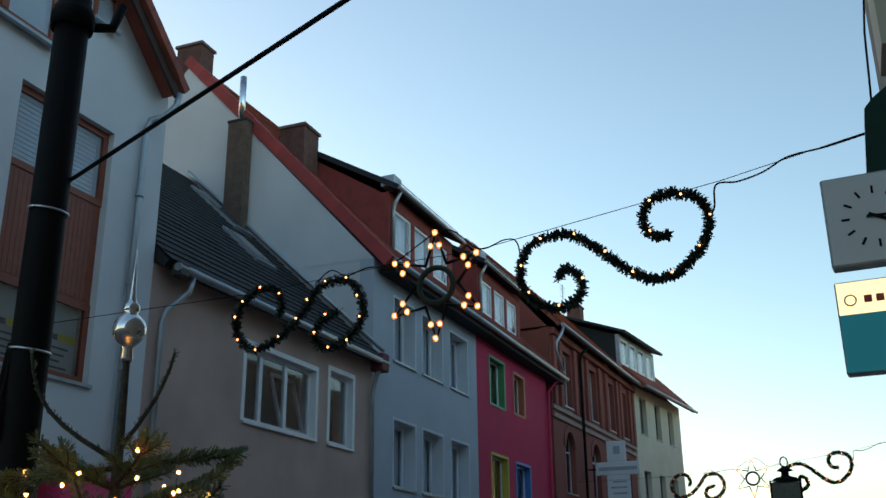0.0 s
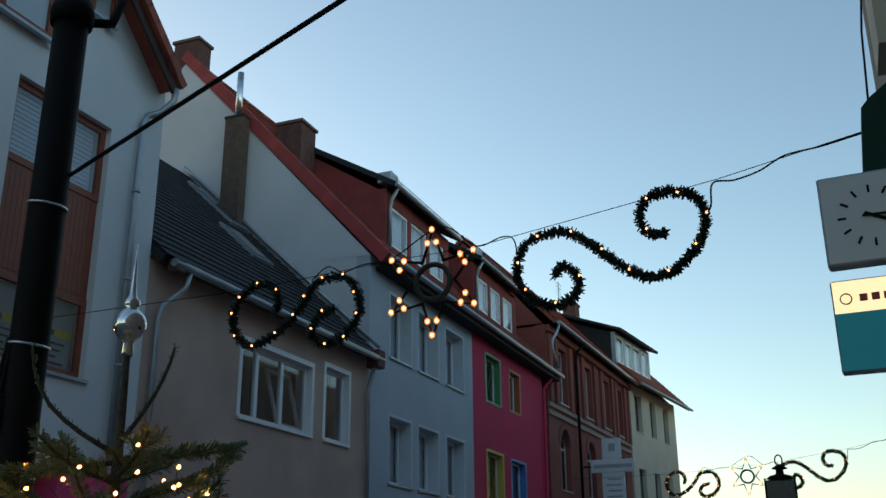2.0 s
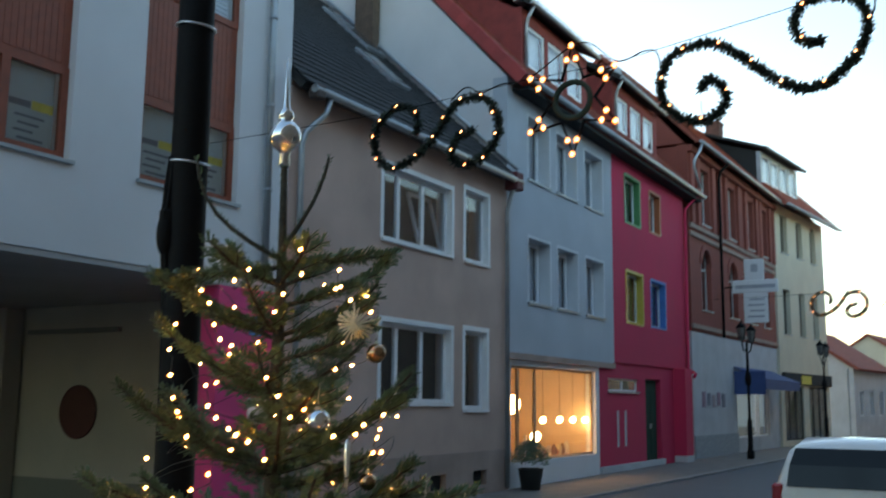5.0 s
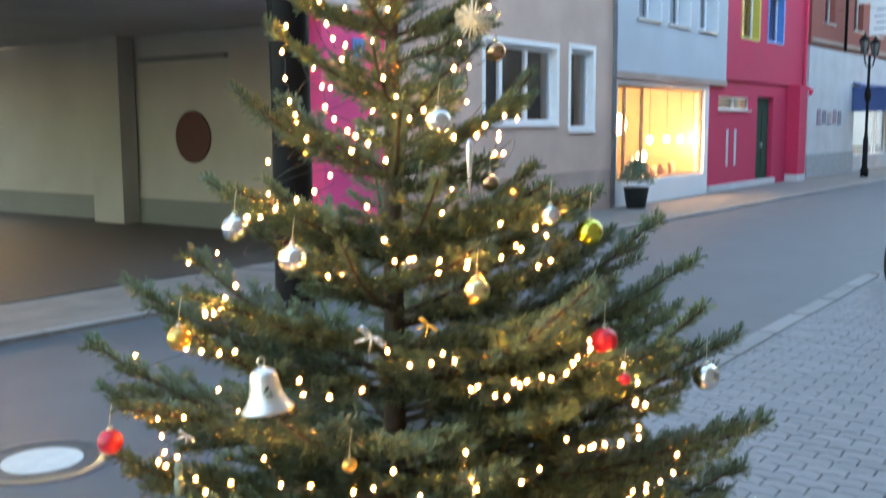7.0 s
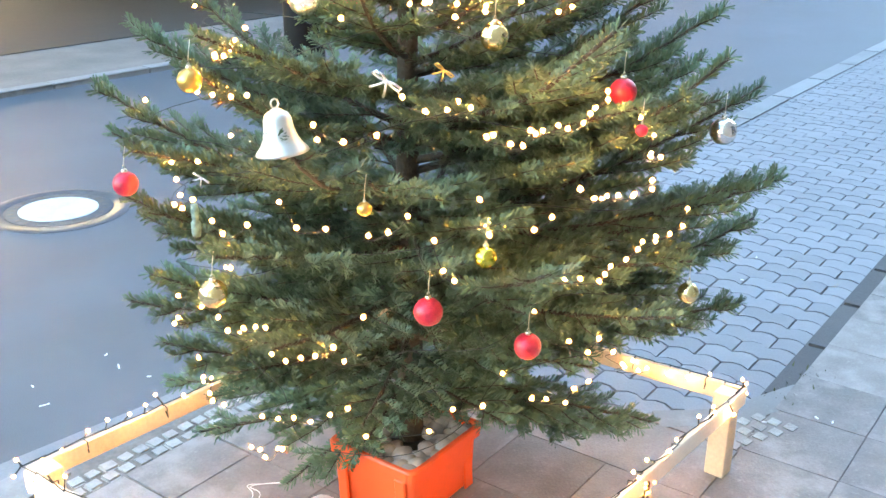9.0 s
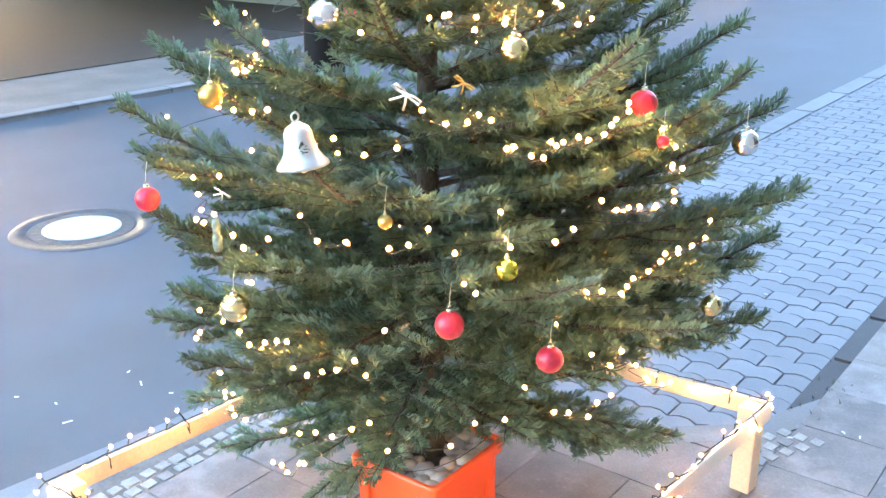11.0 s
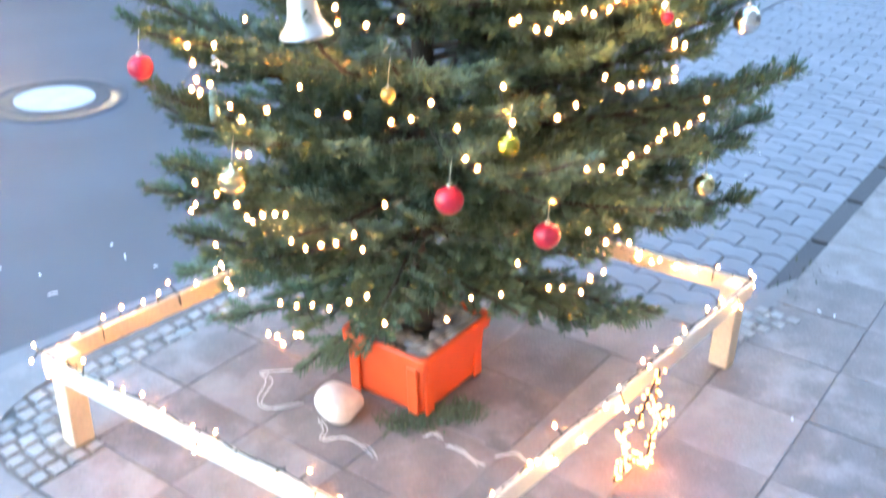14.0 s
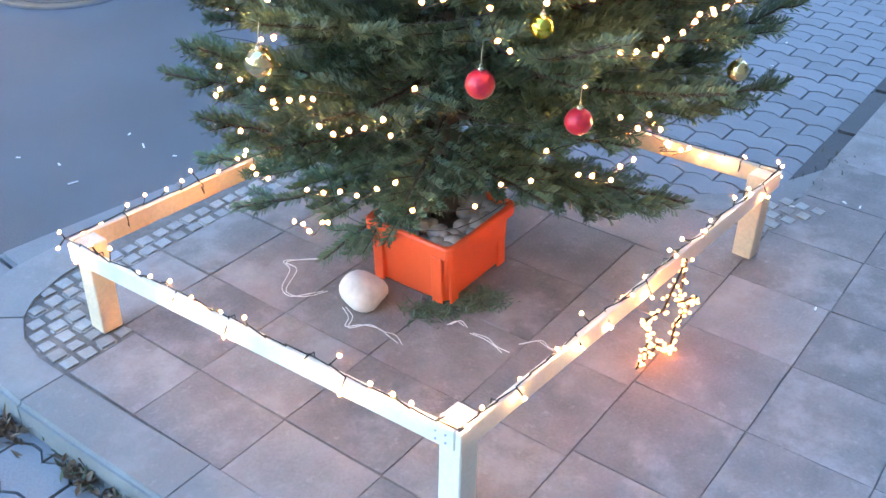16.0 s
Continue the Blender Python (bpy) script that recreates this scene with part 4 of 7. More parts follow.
for _k in range(2):
    box("door_panel", (29.42 + 0.68 * _k, Y + 0.185, 0.25), (29.92 + 0.68 * _k, Y + 0.198, 2.2), DARKGRN, _dr, 0.006)
box("door_handle", (30.0, Y + 0.14, 1.05), (30.06, Y + 0.198, 1.2), ZINC, _dr)
box("entrance_pier", (32.1, Y - 0.35, 0.15), (32.9, Y + 0.055, 2.946), PLASTER_R, crimson)
box("pier_foot", (32.08, Y - 0.36, -0.1), (32.92, Y + 0.05, 0.148), PLASTER_D, crimson)
box("house_sign_bar", (26.72, Y + 0.048, 0.6), (26.86, Y + 0.06, 1.6), PLASTER_D, crimson, label="pale painted bar")
box("house_sign_bar", (27.35, Y + 0.048, 0.6), (27.5, Y + 0.06, 1.6), PLASTER_D, crimson, label="pale painted bar")
box("step", (25.35, Y - 0.02, -0.1), (30.9, Y + 0.058, 0.12), PLASTER_D, crimson)
house_shell(crimson, 26.425, 33.6, Y, 22.2, 2.95, 9.2, PLASTER_R, (3.2, 6.2))
# Dark sheet behind the street-level openings, standing for unlit rooms.
box("dark_inner_backing", (25.5, 12.6, -0.1), (33.3, 12.7, 2.9), DARK, crimson)
tube("downpipe", [(34.4, Y - 0.5, 9.2), (33.9, Y - 0.3, 8.9), (33.5, Y - 0.1, 8.5), (33.45, Y - 0.08, 3.0), (33.2, Y - 0.4, 2.8), (33.0, Y - 0.4, 2.7)], 0.055, PLASTER_R, crimson, 10)

# shared roof with long shed dormers
YE, ZE, YR, ZR = 9.95, 9.13, 16.1, 15.78
attic = tagged(empty("terrace_roof"), "steep red tiled roof with long shed dormers over two houses", "roof")
roof_slope(attic, 19.78, 34.6, YE, ZE, YR, ZR, ROOF_RED, "red tiled slope")
back_slope(attic, 19.78, 34.6, YR, ZR, 22.6, 9.4, ROOF_RED)
gable(attic, 19.62, 0.3, Y, 22.2, 9.19, YR, ZR - 0.3, GABLE)
gable(attic, 34.2, 0.3, Y, 22.2, 9.19, YR, ZR - 0.3, BRICK)
_bm = bmesh.new()
_up = Vector((0, YR - YE, ZR - ZE))
for _k in range(26):
    _p = Vector((19.74, YE, ZE)) + _up * (_k / 26)
    add_box(_bm, (-0.16, 0.0, -0.22), (0.14, _up.length / 26 * 1.04, 0.07 + 0.012 * (_k % 2)), 0, Matrix.Translation(_p) @ Matrix.Rotation(math.atan2(_up.z, _up.y), 4, "X"))
tagged(part("verge_tiles", _bm, mat("bright_red_verge", (0.36, 0.05, 0.045), 0.75, scale=3, var=0.25, bump=0.3, island=0.5), attic, "bright red verge band"), kind="")
gutter(attic, [(19.7, YE - 0.06, ZE - 0.02), (34.7, YE - 0.06, ZE - 0.02)], 0.075)
box("eaves_board", (19.9, YE + 0.02, ZE - 0.22), (34.5, Y - 0.01, ZE - 0.14), DARK, attic)
DY0, DZ0, DZ1 = 10.75, 9.98, 11.52
for _dx0, _dx1, _n in ((21.15, 25.5, 3), (27.6, 31.9, 3)):
    _d = empty("dormer")
    _d.parent = attic
    _ops = []
    _ww = (_dx1 - _dx0 - 0.5) / _n
    for _k in range(_n):
        _a = _dx0 + 0.35 + _k * _ww
        _ops.append((_a, _a + _ww - 0.2, DZ0 + 0.1, DZ1 - 0.36))
    wall_with_holes("dormer_front", _dx0, _dx1, DZ0 - 0.3, DZ1, DY0, 0.2, _ops, SLATE_RED, _d)
    for _o in _ops:
        window(_d, *_o, DY0, 0.03, FRAME_W, 0.08, (), sill=False, curtain=0.98)
    for _cx in (_dx0, _dx1 - 0.15):
        _bm = bmesh.new()
        _poly = [(DY0 + 0.2, DZ0 - 0.3), (DY0 + 0.2, DZ1), (13.95, 13.42)]
        _va = [_bm.verts.new((_cx, y, z)) for y, z in _poly]
        _vb = [_bm.verts.new((_cx + 0.15, y, z)) for y, z in _poly]
        _bm.faces.new(_va)
        _bm.faces.new(_vb[::-1])
        for _i in range(3):
            _bm.faces.new((_va[_i], _vb[_i], _vb[(_i + 1) % 3], _va[(_i + 1) % 3]))
        bmesh.ops.recalc_face_normals(_bm, faces=_bm.faces)
        part("cheek", _bm, SLATE_RED, _d, "red shingled cheek")
    _bm = bmesh.new()
    slabbed(_bm, [(_dx0 - 0.15, DY0 - 0.3, DZ1 - 0.05), (_dx1 + 0.15, DY0 - 0.3, DZ1 - 0.05), (_dx1 + 0.15, 14.05, 13.52), (_dx0 - 0.15, 14.05, 13.52)], 0.14)
    bmesh.ops.recalc_face_normals(_bm, faces=_bm.faces)
    part("dormer_roof", _bm, ROOF_DARK, _d, "dark felt roof")
    tube("dormer_gutter", [(_dx0 - 0.15, DY0 - 0.34, DZ1 + 0.02), (_dx1 + 0.15, DY0 - 0.34, DZ1 + 0.02)], 0.06, ZINC, _d, 8)
    tube("rail", [(_dx0, DY0 - 0.2, DZ1 + 0.3), (_dx1, DY0 - 0.2, DZ1 + 0.3)], 0.012, ZINC, _d, 5)
    for _k in range(9):
        _px = _dx0 + (_dx1 - _dx0) * _k / 8
        tube("rail_post", [(_px, DY0 - 0.2, DZ1 + 0.02), (_px, DY0 - 0.2, DZ1 + 0.3)], 0.01, ZINC, _d, 5)
    tube("dormer_pipe", [(_dx0 + 0.1, DY0 - 0.3, DZ1), (_dx0 + 0.12, DY0 - 0.12, DZ1 - 0.3), (_dx0 + 0.15, DY0 - 0.06, DZ1 - 0.5), (_dx0 + 0.15, DY0 - 0.06, DZ0 - 0.2)], 0.05, ZINC, _d, 8)
    box("dormer_cap", (_dx0 - 0.1, DY0 - 0.2, DZ1 + 0.12), (_dx0 + 0.35, DY0 + 0.2, DZ1 + 0.42), ZINC, _d, 0.02)


def chimney(x, y, z0, z1, w, d, label):
    c = tagged(empty("chimney", pose(x, y, z0)), label, "chimney", "roof chimneys")
    box("shaft", (-w / 2, -d / 2, 0), (w / 2, d / 2, z1 - z0), SOOTBRICK, c, 0.01)
    box("cap", (-w / 2 - 0.05, -d / 2 - 0.05, z1 - z0 + 0.002), (w / 2 + 0.05, d / 2 + 0.05, z1 - z0 + 0.09), mat("chimney_cap", (0.16, 0.11, 0.1), 0.9, bump=0.2), c, 0.01)
    return c


chimney(19.98, 16.2, 15.0, 16.2, 0.6, 0.8, "short red-brown brick chimney on the ridge")
chimney(20.68, 13.16, 12.2, 13.40, 0.76, 0.73, "broad red-brown brick chimney with a small pot")

# --- brick house with white shop floor
brick = tagged(empty("brick_house", pose(34.25, 10.38, 0, 0, 0, -1.6)), "dark red brick house with a whitewashed shop floor and blue awning", "house")
_ops = []
for _xa, _xb in ((1.35, 2.6), (5.0, 6.25), (8.0, 9.2), (10.5, 11.6)):
    _ops += [(_xa, _xb, 5.2, 7.45), (_xa, _xb, 8.4, 10.5)]
wall_with_holes("wall", 0, 12.85, 4.35, 11.05, 0, 0.36, _ops, BRICK, brick)
for _xa, _xb, _za, _zb in _ops:
    _w = window(brick, _xa, _xb, _za, _zb, 0, 0.2, mat("grey_white_frame", (0.5, 0.5, 0.5), 0.5, bump=0.05), 0.06, (0.5,), sill=True, bars=(0.68,))
    if _za > 8:
        continue
    _hw = (_xb - _xa) / 2 - 0.05
    _bm = bmesh.new()
    _cx = (_xa + _xb) / 2
    _ring = []
    for _q in range(13):
        _t = math.pi * _q / 12
        _ring.append([_bm.verts.new((_cx - _rr * math.cos(_t), _yy, _zb - _hw + _rr * math.sin(_t))) for _rr, _yy in ((_hw, -0.04), (_hw + 0.24, -0.04), (_hw + 0.24, 0.1), (_hw, 0.1))])
    for _r0, _r1 in zip(_ring, _ring[1:]):
        for _q in range(4):
            _bm.faces.new((_r0[_q], _r0[(_q + 1) % 4], _r1[(_q + 1) % 4], _r1[_q]))
    _bm.faces.new(_ring[0])
    _bm.faces.new(_ring[-1][::-1])
    bmesh.ops.recalc_face_normals(_bm, faces=_bm.faces)
    part("arch", _bm, BRICK, _w)
    for _s in (-1, 1):
        _bm = bmesh.new()
        prism(_bm, [(0, 0), (0.3 * _s, 0), (0, -0.45)][::_s], 0, 0.12)
        for _v in _bm.verts:
            _v.co = Vector(((_xb if _s < 0 else _xa) + _v.co.x, 0.05 + _v.co.z, _zb + _v.co.y))
        bmesh.ops.recalc_face_normals(_bm, faces=_bm.faces)
        part("arch_corner", _bm, BRICK, _w)
for _z in (4.45, 7.75, 8.05):
    box("band", (-0.02, -0.08, _z), (12.87, 0.0, _z + 0.15), BRICKTRIM, brick)
for _x in (0.1, 0.85, 2.75, 3.6, 4.5, 6.4, 7.5, 9.35, 10.0, 11.75, 12.4):
    box("pilaster", (_x, -0.12, 8.205), (_x + 0.36, 0.0, 10.75), BRICK, brick, 0.01)
box("cornice", (0, -0.2, 10.78), (12.85, 0.0, 11.04), BRICK, brick, 0.03)
wall_with_holes("shop_wall", 0, 12.85, -0.1, 4.34, 0.02, 0.3, [(5.6, 10.9, 0.5, 2.75)], PLASTER_D, brick)
box("shop_plinth", (0, -0.02, -0.1), (5.6, 0.018, 0.72), mat("grey_plinth", (0.28, 0.31, 0.33), 0.8, bump=0.2), brick)
window(brick, 5.6, 10.9, 0.5, 2.75, 0.02, 0.1, FRAME_W, 0.06, (0.62, 0.7), sill=False, name="shop_window")
box("shop_back", (0.3, 3.0, -0.1), (11.6, 3.1, 4.3), PLASTER_D, brick)
box("shop_ceiling_light", (6.2, 0.9, 2.6), (8.2, 1.1, 2.66), glow("cool_tube", (0.9, 0.97, 1.0), 2.5), brick, label="lit ceiling tube")
_bm = bmesh.new()
slabbed(_bm, [(5.2, -1.2, 2.75), (11.4, -1.2, 2.75), (11.4, 0.0, 3.25), (5.2, 0.0, 3.25)], 0.04)
add_box(_bm, (5.2, -1.21, 2.4), (11.4, -1.18, 2.76))
add_box(_bm, (5.2, -1.2, 2.2), (5.24, 0.0, 3.1))
bmesh.ops.recalc_face_normals(_bm, faces=_bm.faces)
part("awning", _bm, mat("navy_awning", (0.03, 0.07, 0.2), 0.7, scale=4, var=0.15, bump=0.1), brick, "navy blue fabric awning")
for _k in range(5):
    box("poster", (1.0 + 0.62 * _k, -0.005, 1.7 + 0.06 * (_k % 2)), (1.4 + 0.62 * _k, 0.018, 2.25 - 0.05 * (_k % 3)), mat("poster_print", [(0.3, 0.2, 0.25), (0.2, 0.2, 0.24), (0.35, 0.28, 0.3)][_k % 3], 0.8, scale=9, var=0.5, bump=0), brick, label="small faded poster")
house_shell(brick, 0, 12.85, 0, 6.6, 4.35, 11.0, BRICK, (7.8,))
_r = roof_slope(brick, -0.1, 12.84, -0.5, 11.12, 3.2, 15.0, ROOF_RED, "dark red tiled slope")
back_slope(brick, -0.1, 12.84, 3.2, 15.0, 7.0, 11.0, ROOF_RED)
gable(brick, 0, 0.3, 0.1, 6.5, 11.1, 3.2, 14.7, BRICK)
gutter(brick, [(-0.1, -0.56, 11.06), (12.84, -0.56, 11.06)])
tube("downpipe", [(0.0, -0.56, 11.0), (-0.05, -0.5, 10.75), (-0.75, -0.5, 10.25), (-0.85, -0.5, 9.95), (-0.2, -0.5, 9.35)], 0.05, ZINC, brick, 8)
tube("downpipe", [(3.55, -0.5, 11.0), (3.5, -0.2, 10.7), (3.45, -0.16, 10.4), (3.45, -0.16, 4.3)], 0.055, BLACK, brick, 8)
chimney(50.2, 13.35, 14.0, 16.2, 0.9, 0.7, "square red brick chimney on the ridge")
_an = tagged(empty("roof_aerial", pose(47.6, 13.3, 14.6)), "thin television aerial on the roof", "aerial")
tube("mast", [(0, 0, 0), (0, 0, 2.2)], 0.02, ZINC, _an, 5)
for _k in range(4):
    tube("rod", [(-0.5, 0, 1.5 + 0.2 * _k), (0.5, 0, 1.5 + 0.2 * _k)], 0.012, ZINC, _an, 5)

# --- cream corner house
cream = tagged(empty("cream_house", pose(46.15, 10.03, 0, 0, 0, -7.0)), "cream rendered house with arched windows and a dark dormer", "house")
_ops = []
for _xa, _xb in ((1.65, 2.7), (4.05, 5.0), (6.3, 7.2)):
    _ops += [(_xa, _xb, 8.95, 10.75), (_xa, _xb, 5.1, 7.2)]
wall_with_holes("wall", 0.82, 8.5, -0.1, 11.2, 0, 0.36, _ops + [(1.3, 4.2, 0.2, 2.7), (5, 8.0, 0.2, 2.7)], PLASTER_C, cream)
for _o in _ops:
    window(cream, *_o, 0, 0.2, mat("dark_frame", (0.12, 0.1, 0.09), 0.5, bump=0.05), 0.07, (0.5,), sill=True)
for _xa, _xb in ((1.3, 4.2), (5, 8.0)):
    window(cream, _xa, _xb, 0.2, 2.7, 0, 0.1, DARK, 0.08, (0.33, 0.66), sill=False, name="shop_window")
box("fascia_sign", (1, -0.12, 2.75), (8.6, -0.003, 3.3), DARK, cream)
box("sign_panel", (3.5, -0.14, 2.8), (5.0, -0.122, 3.2), mat("yellow_sign", (0.6, 0.5, 0.05), 0.5, bump=0), cream)
house_shell(cream, 0.82, 8.5, 0, 6.6, -0.1, 11.1, PLASTER_C, (3.2, 7.8))
roof_slope(cream, 0.3, 8.9, -0.8, 11.0, 3.2, 15.0, ROOF_RED, "dark red tiled slope")
back_slope(cream, 0.3, 8.9, 3.2, 15.0, 7.0, 11.0, ROOF_RED)
gable(cream, 8.2, 0.3, 0.1, 6.5, 11.2, 3.2, 14.6, PLASTER_C)
gutter(cream, [(0.3, -0.86, 10.94), (9.0, -0.86, 10.94)])
_d = empty("dormer")
_d.parent = cream
_ops = [(0.45 + 1.28 * _k, 1.5 + 1.28 * _k, 12.15, 13.45) for _k in range(4)]
wall_with_holes("dormer_front", 0.2, 5.6, 11.6, 13.6, 0.3, 0.2, _ops, ZINC, _d)
for _o in _ops:
    window(_d, *_o, 0.3, 0.03, FRAME_W, 0.09, (), sill=False, curtain=0.98)
for _cx in (0.2, 5.4):
    _bm = bmesh.new()
    prism(_bm, [(0.5, 11.6), (3.1, 14.3), (3.1, 14.55), (0.5, 13.6)], _cx, _cx + 0.2)
    for _v in _bm.verts:
        _v.co = Vector((_v.co.z, _v.co.x, _v.co.y))
    bmesh.ops.recalc_face_normals(_bm, faces=_bm.faces)
    part("cheek", _bm, ROOF_DARK, _d)
_bm = bmesh.new()
slabbed(_bm, [(-0.1, -0.1, 13.55), (5.9, -0.1, 13.55), (5.9, 3.4, 14.85), (-0.1, 3.4, 14.85)], 0.12)
bmesh.ops.recalc_face_normals(_bm, faces=_bm.faces)
part("dormer_roof", _bm, ROOF_DARK, _d)

# --- low houses far along the street
for _k, (_x, _y, _w, _h, _c, _rc) in enumerate(((64, 9.0, 8, 4.0, PLASTER_D, ROOF_RED), (80, 6.5, 9, 4.6, PLASTER_C, ROOF_RED), (96, 3.0, 10, 4.5, PLASTER_B, ROOF_RED), (105, -6, 9, 4.2, PLASTER_C, ROOF_RED), (90, -8, 9, 4.0, PLASTER_W, ROOF_DARK))):
    _hh = tagged(empty("far_house", pose(_x, _y, 0, 0, 0, -8)), "small far house with a tiled roof along the street", "house", "far houses")
    _ops = [(1.0 + 2.2 * _i, 2.1 + 2.2 * _i, 1.2, 2.7) for _i in range(3)]
    wall_with_holes("wall", 0, _w, -0.1, _h, 0, 0.3, _ops, _c, _hh)
    for _o in _ops:
        window(_hh, *_o, 0, 0.1, FRAME_W, 0.07, (0.5,), sill=False)
    house_shell(_hh, 0, _w, 0, 7, -0.1, _h, _c, ())
    roof_slope(_hh, -0.2, _w + 0.2, -0.4, _h, 3.5, _h + 2.6, _rc)
    back_slope(_hh, -0.2, _w + 0.2, 3.5, _h + 2.6, 7.4, _h, _rc)
    gable(_hh, 0, 0.3, 0, 7, _h, 3.5, _h + 2.5, _c)
    gable(_hh, _w - 0.3, 0.3, 0, 7, _h, 3.5, _h + 2.5, _c)

# --- building at the near side, behind the camera
# Its unseen height is raised to hold sky light off the opposite fronts.
near = tagged(empty("near_building"), "plain rendered building along the near footpath, with unseen walls that block sky light", "building")
wall_with_holes("wall", -30, 11.5, -0.1, 12.2, -0.4, 0.29, [(-8, -5.5, 0.6, 2.6), (2.5, 4.6, 0.6, 2.6)], NEARWALL, near)
window(near, 2.5, 4.6, 0.6, 2.6, -0.4, 0.1, FRAME_W, 0.06, (0.5,), sill=False)
window(near, -8, -5.5, 0.6, 2.6, -0.4, 0.1, FRAME_W, 0.06, (0.5,), sill=False)
box("end_wall", (11.2, -10, -0.1), (11.5, -0.4, 12.2), NEARWALL, near)
box("back_wall", (-30, -10.3, -0.1), (11.5, -10.003, 12.2), NEARWALL, near)
box("flat_roof", (-30, -10.3, 12.203), (11.5, -0.1, 12.4), ROOF_DARK, near)

# ---------------------------------------------------------------- fir tree
TX, TY = 2.07, 2.49
tree = tagged(empty("fir_tree", pose(TX, TY, 0)), "bushy green fir decorated for Christmas, standing in an orange crate", "tree")
_rt = random.Random(21)
_bm = bmesh.new()
_tp = [(0.0, 0.0, 0.06), (0.004, 0.0, 0.4), (0.0, 0.004, 0.9), (-0.004, 0.0, 1.4), (0.0, 0.002, 1.8), (0.004, 0.0, 2.17), (0.0, 0.0, 2.44)]
add_tube(_bm, _tp, [0.042, 0.037, 0.031, 0.025, 0.019, 0.012, 0.008], 10)
trunk = part("trunk", _bm, BARK, tree)


def needles_on(vs, fs, pts, step, ln, rnd, wide=0.0033):
    """Short blunt fir needles combed to the sides and upwards along a twig, with a tuft at its end."""
    last = len(pts) - 2
    for i, (a, b) in enumerate(zip(pts, pts[1:])):
        d = b - a
        length = d.length
        if length < 1e-5:
            continue
        d = d / length
        side = d.cross(Vector((0, 0, 1)))
        side = side.normalized() if side.length > 0.05 else Vector((1, 0, 0))
        up = side.cross(d)
        count = max(1, int(length / step))
        for k in range(count + (6 if i == last else 0)):
            end = k >= count
            p = b.copy() if end else a + d * length * ((k + rnd.random()) / count)
            ang = rnd.gauss(0.35, 0.75)
            if rnd.random() < 0.5:
                ang = math.pi - ang
            out = side * math.cos(ang) + up * math.sin(ang)
            q = (d * (rnd.uniform(0.9, 2.0) if end else rnd.uniform(0.6, 1.25)) + out).normalized()
            w = q.cross(out.cross(d) + up * 0.3).normalized() * wide * 0.5
            l = ln * rnd.uniform(0.8, 1.12)
            m = len(vs)
            vs += [p - w * 0.5, p + w * 0.5, p + q * l * 0.9 + w, p + q * l, p + q * l * 0.9 - w]
            fs.append((m, m + 1, m + 2, m + 3, m + 4))


def branch(z0, az, length, el, curl, rnd, side_gap=0.05, spread=0.42, step=0.0036, bare=0.2, ln=0.030, sub=True):
    """One bough: a curved limb with a flat fan of side shoots in pairs, each clad in needles."""
    n = 7
    p = Vector((0, 0, z0))
    pts = [p.copy()]
    for k in range(n):
        e = radians(el + curl * (k / (n - 1)) ** 1.5 + rnd.uniform(-3, 3))
        a = az + radians(rnd.uniform(-3, 3))
        p = p + Vector((math.cos(a) * math.cos(e), math.sin(a) * math.cos(e), math.sin(e))) * (length / n)
        pts.append(p.copy())
    bm = bmesh.new()
    add_tube(bm, pts, [0.004 + 0.010 * length * (1 - k / n) for k in range(n + 1)], 5)
    vs, fs = [], []
    nl, st = (0.028, 0.00085) if sub else (ln, step)

    def along(s):
        f = s * n
        k = min(n - 1, int(f))
        return pts[k].lerp(pts[k + 1], f - k), (pts[k + 1] - pts[k]).normalized()

    first = bare * 0.55 if sub else bare
    needles_on(vs, fs, [along(first + (1 - first) * s / 16)[0] for s in range(17)], st, nl, rnd)
    if sub:
        gap = side_gap * rnd.uniform(0.6, 0.74)
        run = max(0.06, 0.13 * length)
        while run < length - 0.035:
            left = length - run
            c, d = along(run / length)
            flat = d.cross(Vector((0, 0, 1))).normalized()
            for sgn in (1, -1):
                if rnd.random() < 0.08:
                    continue
                tl = min(left * 0.5, spread * length * 0.8) * rnd.uniform(0.7, 1.15) + 0.035
                dr = (d * rnd.uniform(0.75, 1.0) + flat * sgn + Vector((0, 0, rnd.uniform(-0.10, 0.10)))).normalized()
                end = c + (dr * 0.62 + (dr + d * 0.35 + Vector((0, 0, rnd.uniform(0.0, 0.22)))).normalized() * 0.38) * tl
                mid = c + dr * tl * 0.55
                add_tube(bm, [c, mid, end], [0.0032, 0.0024, 0.0015], 4)
                needles_on(vs, fs, [c.lerp(mid, 0.25), mid, end], st, nl, rnd)
                u = 0.075
                while u < tl - 0.05:
                    g = c.lerp(mid, u / (tl * 0.55)) if u < tl * 0.55 else mid.lerp(end, (u - tl * 0.55) / (tl * 0.45))
                    across = dr.cross(Vector((0, 0, 1))).normalized()
                    for v in (1, -1):
                        if rnd.random() < 0.25:
                            continue
                        sl = (tl - u) * 0.55 * rnd.uniform(0.75, 1.1) + 0.02
                        sd = (dr * 0.9 + across * v + Vector((0, 0, rnd.uniform(-0.08, 0.16)))).normalized()
                        needles_on(vs, fs, [g, g + sd * sl], st, nl, rnd)
                    u += gap * rnd.uniform(0.85, 1.15)
            run += gap * rnd.uniform(0.85, 1.15)
    b = part("branch", bm, BARK, tree)
    nd = arrays("needles", vs, fs, NEEDLE, b)
    nd["kind"] = "stuff"
    return pts


RIGHT = radians(-53.8)
